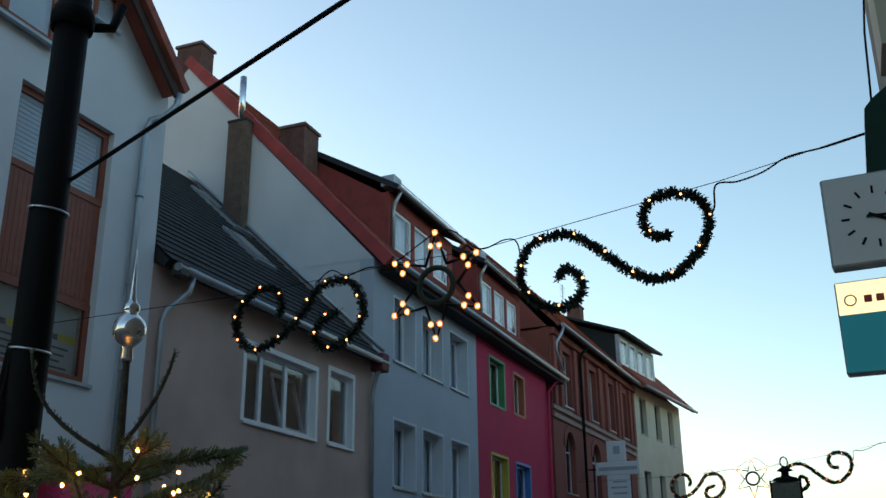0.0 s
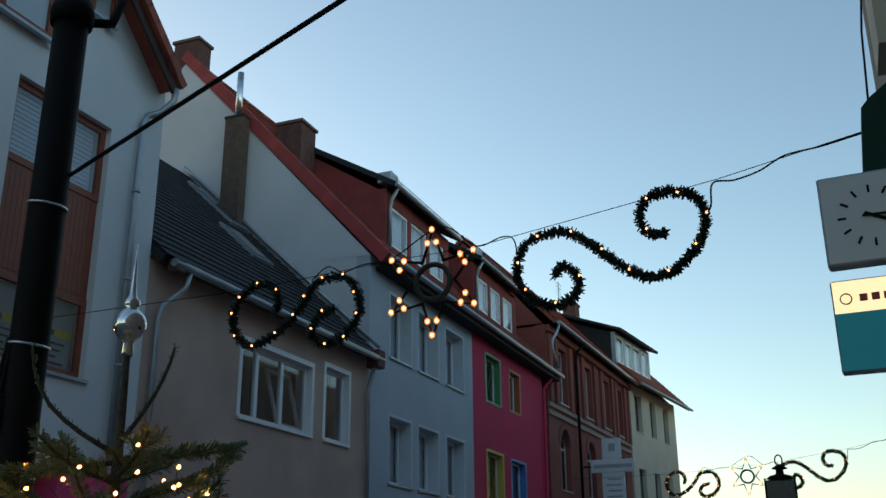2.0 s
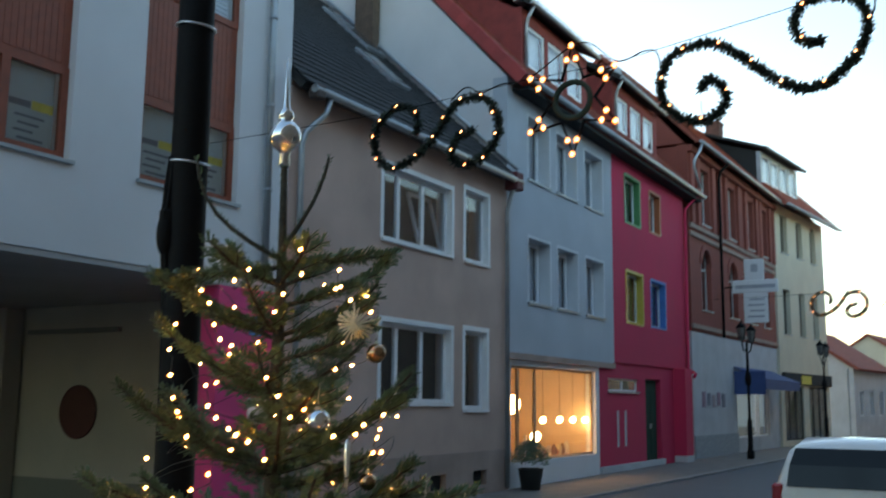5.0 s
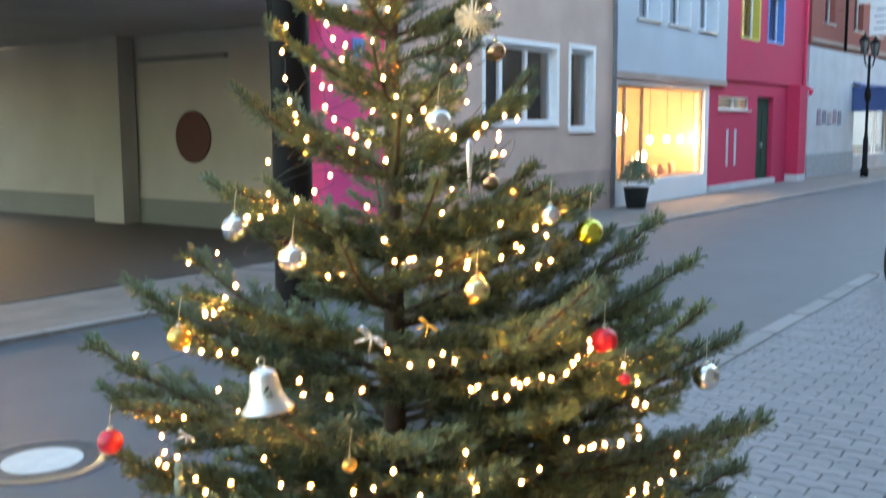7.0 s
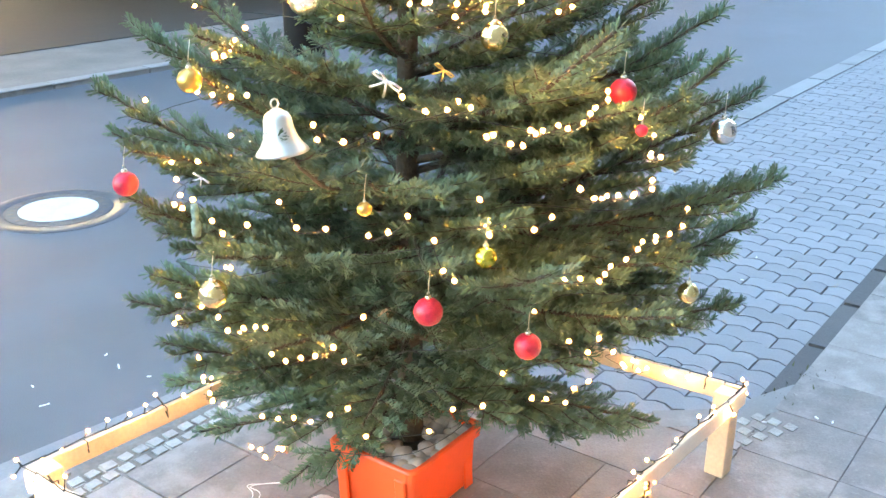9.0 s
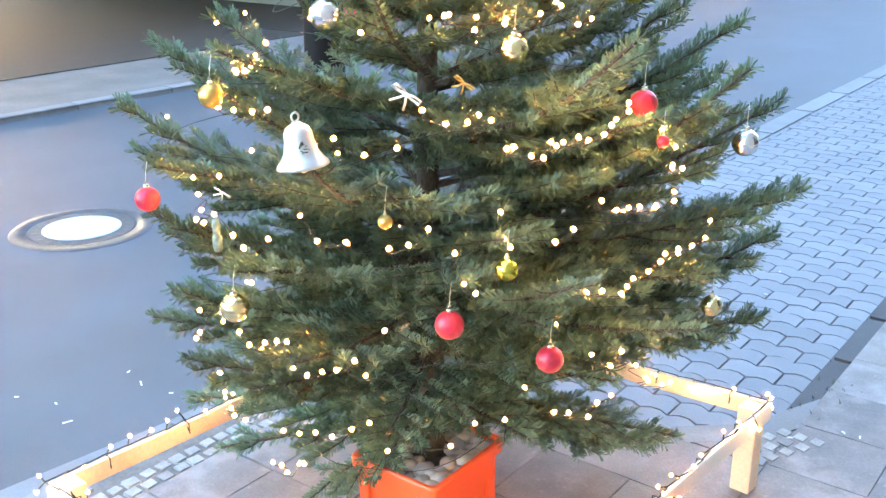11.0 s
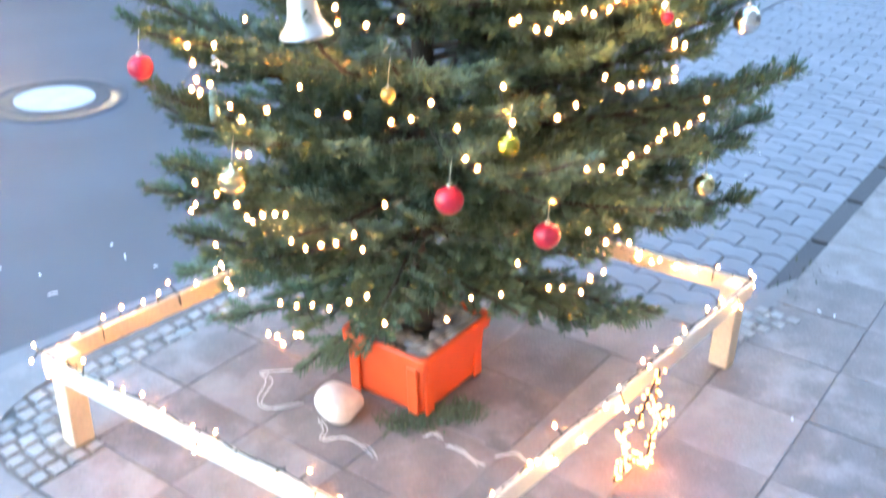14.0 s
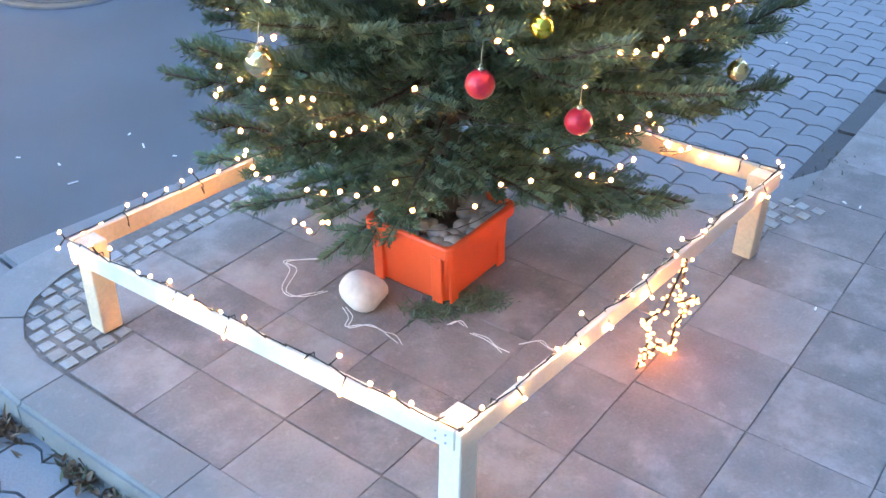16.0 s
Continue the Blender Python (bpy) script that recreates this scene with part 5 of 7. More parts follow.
# crown, whorl by whorl: height, count, reach, rise, curl, phase
for _z, _n, _len, _el, _cu, _ph in ((0.37, 6, 0.70, -13, 2, 0.1), (0.49, 6, 0.84, -5, 8, 0.5), (0.62, 6, 0.90, 3, 16, 0.2), (0.76, 5, 0.95, 9, 22, 0.0), (0.91, 5, 0.94, 14, 26, 0.45), (1.06, 5, 0.78, 18, 26, 0.1), (1.23, 5, 0.60, 20, 24, 0.6), (1.41, 4, 0.48, 18, 24, 0.2)):
    for _k in range(_n):
        _az = RIGHT + 2 * math.pi * (_k + _ph + _rt.uniform(-0.16, 0.16)) / _n
        _front = math.cos(_az - radians(216))
        if _z < 0.6 and _front > 0.25:
            branch(_z, _az, _len * (0.56 if _z < 0.4 else 0.62 if _z < 0.5 else 0.76), max(_el, -3) + 2, 5, _rt, 0.13, 0.50, 0.0026)
            continue
        _side = math.cos(_az - RIGHT)
        _lim = 1.0 + (0.06 if _side > 0 else 0.09 if _z < 0.95 else 0.13) * _side
        branch(_z + _rt.uniform(-0.04, 0.04), _az, _len * _lim * _rt.uniform(0.84, 1.03), _el + _rt.uniform(-6, 6), _cu, _rt, 0.16, 0.44, 0.0026)
# open upper crown
for _z, _a, _len, _el, _cu in ((1.60, 0.0, 0.44, 20, 12), (1.58, 1.5, 0.42, 16, 10), (1.61, 2.6, 0.40, 14, 10), (1.60, 3.6, 0.46, 14, 10), (1.58, 4.8, 0.42, 12, 8), (1.79, 0.7, 0.34, 12, 12), (1.77, 2.1, 0.32, 12, 10), (1.80, 3.3, 0.36, 14, 12), (1.78, 4.6, 0.30, 10, 12), (1.95, 0.1, 0.30, 12, 14), (1.96, 1.6, 0.27, 18, 10), (1.94, 2.9, 0.32, 14, 12), (1.95, 4.4, 0.26, 14, 12), (2.08, 0.9, 0.22, 10, 14), (2.09, 2.4, 0.24, 14, 12), (2.08, 3.9, 0.26, 6, 12), (2.09, 5.2, 0.20, 14, 12)):
    branch(_z, RIGHT + _a, _len, _el + 6, _cu + 12, _rt, 0.15, 0.38, 0.0015, 0.2, 0.031)
# long rising boughs at the sides: reach, tip height, turn
for _s, _z, _t in ((0.78, 1.41, 0.0), (0.72, 1.29, -0.16), (0.91, 1.21, 0.05), (0.96, 0.98, -0.05), (0.95, 0.83, 0.1), (0.36, 1.81, 0.0), (0.29, 2.16, 0.1), (0.26, 2.05, -0.15), (0.56, 1.47, 0.0), (0.52, 1.58, -0.2), (-0.69, 1.35, 0.0), (-0.46, 1.61, 0.1), (-0.33, 2.11, 0.0), (-0.75, 1.08, 0.1), (-0.68, 0.88, 0.15), (-0.69, 0.70, 0.1), (-0.66, 0.52, 0.2), (-0.66, 0.80, 0.5), (-0.62, 0.95, 0.45), (0.88, 0.66, -0.1)):
    _rise = 0.46 if _z > 1.1 else 0.30 if _z > 0.75 else 0.1
    branch(_z - abs(_s) * _rise, RIGHT + _t + (math.pi if _s < 0 else 0), abs(_s) * (1 + 0.42 * _rise * _rise) * 1.01, math.degrees(math.atan(_rise)) - 9, 20, _rt, 0.12, 0.34, 0.0021, 0.2, 0.029)
branch(0.37, RIGHT + 0.25, 0.74, -24, 4, _rt, 0.14, 0.36, 0.0026)
branch(0.36, RIGHT + 3.5, 0.46, -42, 10, _rt, 0.14, 0.36, 0.0026)
branch(0.40, RIGHT + 2.9, 0.80, -16, 8, _rt, 0.14, 0.36, 0.0026)
branch(2.14, RIGHT + 0.1, 0.31, 4, 8, _rt, 0.08, 0.22, 0.0034, 0.2, 0.02)
branch(2.13, RIGHT + 3.0, 0.33, -8, 4, _rt, 0.08, 0.25, 0.0034, 0.2, 0.02)
branch(2.15, RIGHT + 3.25, 0.36, 26, 52, _rt, 0.9, 0.02, 0.005, 0.1, 0.016, False)
branch(2.17, RIGHT + 0.3, 0.30, 58, 18, _rt, 0.9, 0.02, 0.005, 0.1, 0.016, False)
branch(2.15, RIGHT + 1.6, 0.22, 20, 20, _rt, 0.08, 0.25, 0.004, 0.1, 0.018, False)
_vs, _fs = [], []
needles_on(_vs, _fs, [Vector((0, 0, 2.12)), Vector((0, 0, 2.42))], 0.004, 0.015, _rt)
arrays("needles", _vs, _fs, NEEDLE, trunk)["kind"] = "stuff"


# ---------------------------------------------------------------- lights on the tree
def reach(z):
    return float(np.interp(z, [0.0, 0.15, 0.3, 0.5, 0.75, 0.95, 1.2, 1.4, 1.6, 1.8, 2.15, 2.3], [0.45, 0.55, 0.64, 0.74, 0.82, 0.84, 0.78, 0.62, 0.46, 0.34, 0.26, 0.1]))




def halo_bulb(name, core, cap, halo_mat, core_mat):
    """A bright core inside a see-through glowing shell that imitates its glare."""
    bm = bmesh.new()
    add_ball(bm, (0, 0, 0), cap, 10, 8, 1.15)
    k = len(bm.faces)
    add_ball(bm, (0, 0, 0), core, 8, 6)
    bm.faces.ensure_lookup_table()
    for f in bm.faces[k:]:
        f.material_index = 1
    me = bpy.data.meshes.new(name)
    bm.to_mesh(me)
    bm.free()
    me.materials.append(halo_mat)
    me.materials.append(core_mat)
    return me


_bulb = halo_bulb("bulb", 0.0031, 0.0056, HALO_GLOW, BULB_CORE)
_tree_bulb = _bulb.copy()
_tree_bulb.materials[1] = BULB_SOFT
_rl = random.Random(5)
tree_lights = tagged(empty("tree_fairy_lights", pose(TX, TY, 0)), "long string of small warm white lights wound round the fir", "fairy lights")


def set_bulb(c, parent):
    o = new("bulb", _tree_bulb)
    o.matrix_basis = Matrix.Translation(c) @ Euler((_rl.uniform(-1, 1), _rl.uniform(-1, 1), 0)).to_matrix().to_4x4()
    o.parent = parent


def light_run(turn0, z0, turn1, z1, n):
    """A stretch of the string over the boughs, from one turn and height to another."""
    wire = []
    for k in range(n):
        f = k / max(1, n - 1)
        a, z = radians(turn0 + (turn1 - turn0) * f), z0 + (z1 - z0) * f - 0.02 * math.sin(math.pi * f) + _rl.uniform(-0.008, 0.008)
        r = reach(z) * 0.86 + _rl.uniform(-0.02, 0.02)
        c = Vector((math.cos(a) * r, math.sin(a) * r, z))
        set_bulb(c, tree_lights)
        wire += [c + Vector((0, 0, -0.006)), c * 0.97 + Vector((0, 0, -0.02 + 0.03 * z))]
    if n > 1:
        tube("wire", smooth_path(wire, 3), 0.0010, WIRE, tree_lights, 4)


light_run(172, 1.28, 186, 1.28, 5)
light_run(170, 1.11, 178, 1.05, 5)
light_run(178, 1.05, 191, 1.03, 4)
light_run(196, 1.08, 205, 1.05, 3)
light_run(212, 1.05, 218, 1.08, 3)
light_run(222, 1.03, 225, 0.96, 3)
light_run(217, 1.29, 229, 1.27, 4)
light_run(231, 1.23, 239, 1.22, 5)
light_run(240, 1.22, 260, 1.28, 9)
light_run(202, 1.24, 213, 1.23, 3)
light_run(247, 1.10, 269, 1.07, 8)
light_run(245, 0.92, 264, 0.95, 8)
light_run(264, 0.95, 289, 0.93, 5)
light_run(172, 0.82, 170, 0.75, 3)
light_run(183, 0.81, 194, 0.82, 5)
light_run(194, 0.75, 206, 0.81, 5)
light_run(211, 0.87, 213, 0.88, 1)
light_run(247, 0.77, 254, 0.75, 3)
light_run(262, 0.67, 283, 0.52, 5)
light_run(242, 0.62, 257, 0.62, 5)
light_run(172, 0.65, 178, 0.56, 5)
light_run(178, 0.41, 192, 0.49, 5)
light_run(187, 0.56, 207, 0.63, 6)
light_run(210, 0.56, 222, 0.57, 2)
light_run(226, 0.63, 231, 0.65, 2)
light_run(178, 1.39, 176, 1.34, 6)
light_run(223, 1.46, 235, 1.44, 3)
light_run(252, 1.47, 261, 1.43, 3)
light_run(266, 1.14, 273, 1.15, 4)
light_run(230, 1.10, 231, 1.04, 3)
light_run(239, 1.04, 242, 1.05, 2)
# upper crown
light_run(136, 1.98, 172, 1.75, 5)
light_run(173, 2.02, 195, 1.91, 4)
light_run(186, 1.81, 205, 1.71, 5)
light_run(204, 1.67, 216, 1.66, 2)
light_run(197, 1.62, 171, 1.53, 6)
light_run(219, 1.75, 231, 1.77, 3)
light_run(260, 1.73, 276, 1.75, 2)
light_run(265, 1.70, 258, 1.66, 3)
light_run(221, 2.04, 232, 2.08, 2)
light_run(255, 2.10, 257, 2.06, 3)
light_run(262, 2.03, 277, 2.00, 2)
light_run(211, 1.56, 216, 1.49, 2)
light_run(222, 1.46, 252, 1.46, 5)
light_run(250, 1.51, 278, 1.53, 3)
light_run(190, 2.07, 200, 2.09, 2)
light_run(209, 1.92, 220, 1.80, 3)
light_run(242, 1.70, 253, 1.70, 2)
# the rest of the string, winding deeper in the boughs and round the back
_w, _a, _z = [], 0.0, 0.42
while _z < 2.12:
    _r = reach(_z) * _rl.uniform(0.6, 0.85)
    _p = Vector((math.cos(_a) * _r, math.sin(_a) * _r, _z + 0.05 * math.sin(_a * 3.1)))
    _w.append(_p * 0.97)
    if _rl.random() < (0.28 if math.cos(_a - radians(216)) > 0 else 0.6):
        set_bulb(_p, tree_lights)
    _a += 0.14 / max(0.2, _r)
    _z += 0.0085
tube("wire", smooth_path(_w, 3), 0.0010, WIRE, tree_lights, 4)


# ---------------------------------------------------------------- baubles
def shiny(name, color, rough, metal=1.0, var=0.1, bump=0.02, scale=40):
    return mat(name, color, rough, metal, scale=scale, var=var, bump=bump)


RED_B = mat("red_glitter", (0.50, 0.014, 0.04), 0.38, 0.25, scale=60, var=0.3, bump=0.25, fine=300, coat=0.3)
GOLD_B = shiny("matte_gold", (0.72, 0.44, 0.12), 0.32)
CHAMP_B = shiny("champagne_gold", (0.80, 0.66, 0.34), 0.14)
SILV_B = shiny("mirror_silver", (0.86, 0.86, 0.87), 0.07)
YG_B = shiny("yellow_green_gold", (0.62, 0.58, 0.08), 0.16)
BRONZE_B = shiny("bronze", (0.50, 0.30, 0.18), 0.16)
CAP = shiny("bauble_cap", (0.75, 0.70, 0.55), 0.3)


def bough(x, y, z):
    """The bough that carries an ornament at the given place."""
    dx, dy = x - TX, y - TY
    reach_out = math.hypot(dx, dy)
    rise = 0.30 if z > 0.95 else 0.16
    branch(z - reach_out * rise + 0.01, math.atan2(dy, dx), reach_out * 1.02, math.degrees(math.atan(rise)) - 3, 8, _rt, 0.14, 0.36, 0.0026)


def bauble(x, y, z, r, m, label, ribs=0):
    b = tagged(empty("bauble", pose(x, y, z)), label, "bauble", "tree baubles")
    bough(x, y, z + r * 2.0 + 0.012)
    bm = bmesh.new()
    vs = add_ball(bm, (0, 0, 0), r, 28, 18)
    if ribs:
        for v in vs:
            v.co *= 1 + 0.02 * math.sin(ribs * math.atan2(v.co.y, v.co.x))
    part("ball", bm, m, b)
    bm = bmesh.new()
    lathe(bm, [(r * 0.22, r * 0.95), (r * 0.24, r * 1.08), (r * 0.20, r * 1.2)], sides=12)
    part("cap", bm, CAP, b)
    tube("loop", [(r * 0.12 * math.cos(t), 0, r * 1.3 + r * 0.14 * math.sin(t)) for t in np.linspace(0, 6.0, 9)], 0.0012, CAP, b, 4)
    tube("thread", [(0, 0, r * 1.42), (0.004, 0.002, r * 1.42 + 0.02), (0.012, 0.004, r * 1.42 + 0.045)], 0.0008, CAP, b, 4)
    return b


bauble(1.330, 2.669, 1.073, 0.0268, RED_B, "red glitter bauble on a fir bough")
bauble(2.05, 1.885, 1.255, 0.030, RED_B, "red glitter bauble on a fir bough")
bauble(1.977, 1.801, 1.197, 0.0133, RED_B, "tiny red bauble on a fir bough")
bauble(1.56, 2.04, 0.868, 0.030, RED_B, "red glitter bauble on a fir bough")
bauble(1.72, 1.90, 0.770, 0.029, RED_B, "red glitter bauble on a fir bough")
bauble(1.389, 2.507, 1.303, 0.0248, GOLD_B, "matte gold bauble at a bough tip")
bauble(1.79, 2.05, 1.387, 0.029, CHAMP_B, "shiny champagne gold bauble on the fir", 8)
bauble(1.62, 1.945, 0.99, 0.023, YG_B, "shiny yellow-green bauble on the fir")
bauble(1.305, 2.385, 0.904, 0.029, CHAMP_B, "shiny champagne gold bauble on the fir", 8)
bauble(2.249, 1.768, 0.745, 0.026, CHAMP_B, "shiny champagne gold bauble on the fir")
bauble(2.315, 1.750, 1.137, 0.0316, SILV_B, "mirror silver bauble at a bough tip")
bauble(1.57, 2.36, 1.455, 0.031, SILV_B, "faceted mirror silver bauble", 12)
bauble(1.56, 2.52, 1.512, 0.029, SILV_B, "mirror silver bauble on the fir", 10)
bauble(2.06, 1.93, 1.492, 0.030, YG_B, "shiny yellow-green bauble on the fir")
bauble(1.99, 1.99, 1.532, 0.023, SILV_B, "mirror silver bauble on the fir")
bauble(1.861, 2.198, 1.738, 0.028, SILV_B, "mirror silver bauble on the fir")
bauble(2.098, 2.201, 1.901, 0.024, BRONZE_B, "bronze bauble near the tree top")
bauble(1.98, 2.14, 1.60, 0.02, BRONZE_B, "small bronze bauble on the fir")
bauble(1.44, 2.10, 1.105, 0.014, GOLD_B, "tiny gold bauble on the fir")

bough(1.50, 2.37, 1.32)
bell = tagged(empty("bell_ornament", pose(1.312, 2.177, 1.228, -6.5, -3, 0)), "silver bell ornament hanging on the fir", "bell")
_bm = bmesh.new()
lathe(_bm, [(0.048, 0.0), (0.046, 0.005), (0.038, 0.014), (0.031, 0.027), (0.027, 0.044), (0.025, 0.061), (0.021, 0.070), (0.011, 0.076), (0.006, 0.08)], sides=32)
part("body", _bm, shiny("bell_silver", (0.78, 0.77, 0.75), 0.4), bell)
tube("loop", [(0.009 * math.cos(t), 0, 0.088 + 0.008 * math.sin(t)) for t in np.linspace(0, 6.2, 10)], 0.002, CAP, bell, 5)
_bm = bmesh.new()
add_ball(_bm, (0, 0, -0.004), 0.009, 12, 8)
part("clapper", _bm, CAP, bell)

topper = tagged(empty("tree_topper", pose(TX, TY, 2.40)), "slender silver glass spire on the tree top", "tree topper")
_bm = bmesh.new()
lathe(_bm, [(0.012, 0.0), (0.016, 0.01), (0.013, 0.035), (0.018, 0.045), (0.03, 0.055), (0.041, 0.072), (0.044, 0.09), (0.038, 0.108), (0.022, 0.125), (0.016, 0.13), (0.022, 0.137), (0.022, 0.150), (0.014, 0.158), (0.010, 0.17), (0.007, 0.2), (0.0045, 0.24), (0.0015, 0.31)], sides=28)
part("spire", _bm, SILV_B, topper)

# straw star, bows, pendants and figurine
straw = tagged(empty("straw_star", pose(2.0, 2.20, 1.965, 80, 0, -52)), "pale straw star ornament", "straw star")
_STRAW = mat("straw", (0.72, 0.63, 0.44), 0.6, scale=30, var=0.2, bump=0.1)
for _k in range(12):
    _t = math.pi * _k / 12
    _la, _lb = _rt.uniform(0.032, 0.056), _rt.uniform(0.032, 0.056)
    _t += _rt.uniform(-0.06, 0.06)
    tube("straw", [(-_la * math.cos(_t), -_la * math.sin(_t), 0.001 * _k), (_lb * math.cos(_t), _lb * math.sin(_t), 0.001 * _k + _rt.uniform(-0.01, 0.01))], 0.0024, _STRAW, straw, 5)


def bow(x, y, z, m, label, s=1.0):
    b = tagged(empty("ribbon_bow", pose(x, y, z, 25, 38, -40)), label, "bow", "ribbon bows")
    for sg in (-1, 1):
        tube("bow_loop", [(0, 0, 0), (0.02 * sg * s, -0.006, 0.012 * s), (0.042 * sg * s, -0.004, 0.01 * s), (0.045 * sg * s, 0, -0.004 * s), (0.02 * sg * s, 0.002, -0.006 * s), (0, 0, 0)], 0.004 * s, m, b, 6)
        tube("bow_tail", [(0, 0, 0), (0.012 * sg * s, -0.004, -0.02 * s), (0.024 * sg * s, 0, -0.045 * s)], 0.0035 * s, m, b, 6)
    bm = bmesh.new()
    add_ball(bm, (0, -0.003, 0), 0.007 * s, 10, 8)
    part("knot", bm, m, b)


SILK = shiny("silver_ribbon", (0.8, 0.8, 0.82), 0.3)
bow(1.545, 2.13, 1.325, SILK, "silver wire bow ornament", 0.7)
bow(1.66, 2.08, 1.335, GOLD_B, "gold ribbon bow on the fir", 0.5)
bow(1.36, 2.46, 1.118, SILK, "small silver ribbon bow on the fir", 0.4)
icicle = tagged(empty("glass_icicle", pose(1.873, 2.124, 1.58)), "clear twisted icicle pendant", "icicle")
_bm = bmesh.new()
lathe(_bm, [(0.001, 0), (0.004, 0.03), (0.007, 0.08), (0.006, 0.11), (0.002, 0.12)], sides=8)
part("spike", _bm, SILK, icicle)
figurine = tagged(arrays("figurine", [], [], mat("muted_green_paint", (0.13, 0.20, 0.16), 0.5, scale=90, var=0.6, bump=0.05)), "tiny painted wooden figurine hanging on the fir", "figurine")
_bm = bmesh.new()
lathe(_bm, [(0.008, 0), (0.010, 0.01), (0.010, 0.03), (0.006, 0.034), (0.008, 0.04), (0.008, 0.05), (0.009, 0.052), (0.006, 0.07)], c=(1.345, 2.47, 0.995), sides=14)
_bm.to_mesh(figurine.data)
_bm.free()

# ---------------------------------------------------------------- crate, stones
ROT = radians(0.5)
crate = tagged(empty("orange_crate", Matrix.Translation((2.038, 2.475, 0.0)) @ Matrix.Rotation(ROT, 4, "Z")), "bright orange plastic crate filled with pebbles, on paving slabs", "crate")


def rect_ring(hx, hy, r, z, seg=4):
    out = []
    for cx, cy, a0 in ((hx - r, hy - r, 0), (-hx + r, hy - r, 90), (-hx + r, -hy + r, 180), (hx - r, -hy + r, 270)):
        for k in range(seg + 1):
            a = radians(a0 + 90 * k / seg)
            out.append(Vector((cx + r * math.cos(a), cy + r * math.sin(a), z)))
    return out


_bm = bmesh.new()
_prof = [(0.140, 0.122, 0.002), (0.146, 0.128, 0.012), (0.158, 0.138, 0.165), (0.158, 0.138, 0.166), (0.170, 0.150, 0.167), (0.172, 0.152, 0.198), (0.168, 0.148, 0.203), (0.158, 0.138, 0.203), (0.154, 0.134, 0.198), (0.138, 0.120, 0.02)]
_rings = [[_bm.verts.new(v) for v in rect_ring(hx, hy, 0.022, z)] for hx, hy, z in _prof]
for _r0, _r1 in zip(_rings, _rings[1:]):
    for _k in range(len(_r0)):
        _bm.faces.new((_r0[_k], _r0[(_k + 1) % len(_r0)], _r1[(_k + 1) % len(_r0)], _r1[_k]))
_bm.faces.new(_rings[0][::-1])
_bm.faces.new(_rings[-1])
part("body", _bm, CRATE, crate)
for _sx, _sy in ((-1, -1), (1, -1), (-1, 1), (1, 1)):
    _bm = bmesh.new()
    add_box(_bm, (-0.020, -0.004, 0.004), (0.020, 0.004, 0.166), 0.003, Matrix.Translation((_sx * 0.120, _sy * 0.137, 0)) @ Matrix.Rotation(radians(4.0) * -_sy * -1, 4, "X"))
    part("corner_rib", _bm, CRATE, crate)
    _bm = bmesh.new()
    add_box(_bm, (-0.004, -0.018, 0.004), (0.004, 0.018, 0.166), 0.003, Matrix.Translation((_sx * 0.1545, _sy * 0.104, 0)) @ Matrix.Rotation(radians(4.0) * _sx, 4, "Y"))
    part("corner_rib", _bm, CRATE, crate)
_rp = random.Random(3)


def pebble_mesh(seed, r, amp=0.25):
    bm = bmesh.new()
    bmesh.ops.create_icosphere(bm, subdivisions=3, radius=r)
    for v in bm.verts:
        n = noise.noise(v.co / r * 0.9 + Vector((seed * 7.3, 0, 0)))
        v.co *= 1 + amp * n
        v.co.z *= 0.75
        for f in v.link_faces:
            f.smooth = True
    me = bpy.data.meshes.new("pebble")
    bm.to_mesh(me)
    bm.free()
    return me


_pm = []
for _k in range(6):
    _me = pebble_mesh(_k, 0.026)
    _me.materials.append(PEBBLE)
    _pm.append(_me)
for _i in range(8):
    for _j in range(7):
        _x, _y = -0.132 + 0.038 * _i + _rp.uniform(-0.008, 0.008), -0.115 + 0.038 * _j + _rp.uniform(-0.008, 0.008)
        if math.hypot(_x, _y) < 0.05:
            continue
        _o = tagged(new("pebble", _pm[_rp.randrange(6)]), "rounded grey-brown pebble in the crate", "pebble", "crate pebbles")
        _s = _rp.uniform(0.75, 1.15)
        _o.matrix_basis = crate.matrix_basis @ Matrix.Translation((_x, _y, 0.176 + _rp.uniform(-0.006, 0.012))) @ Euler((_rp.uniform(-0.5, 0.5), _rp.uniform(-0.5, 0.5), _rp.uniform(0, 6))).to_matrix().to_4x4() @ Matrix.Diagonal((_s, _s, _s, 1))
_bm = bmesh.new()
add_box(_bm, (-0.138, -0.12, 0.02), (0.138, 0.12, 0.165))
part("soil", _bm, JOINT, crate)
_me = pebble_mesh(11, 0.068, 0.3)
_me.materials.append(STONE)
_o = tagged(new("boulder", _me), "pale rounded boulder beside the orange crate", "stone")
_o.matrix_basis = pose(1.752, 2.535, 0.048, 8, 5, 40)

# ---------------------------------------------------------------- low fence
FH = 0.28
fence = tagged(empty("low_fence"), "low pale wooden rail fence round the tree, on four posts", "fence")
FA, FB, FC, FD = Vector((1.250, 1.842, 0)), Vector((2.735, 1.741, 0)), Vector((1.203, 3.06, 0)), Vector((2.688, 2.959, 0))
FMID = (FA + FB + FC + FD) / 4


def between(a, b, lo, hi, z0, z1):
    """A board from a to b, from lo to hi across it to the left."""
    d = (b - a).normalized()
    return Matrix.Translation(a) @ Matrix(((d.x, -d.y, 0, 0), (d.y, d.x, 0, 0), (0, 0, 1, 0), (0, 0, 0, 1))), (0, lo, z0), ((b - a).length, hi, z1)


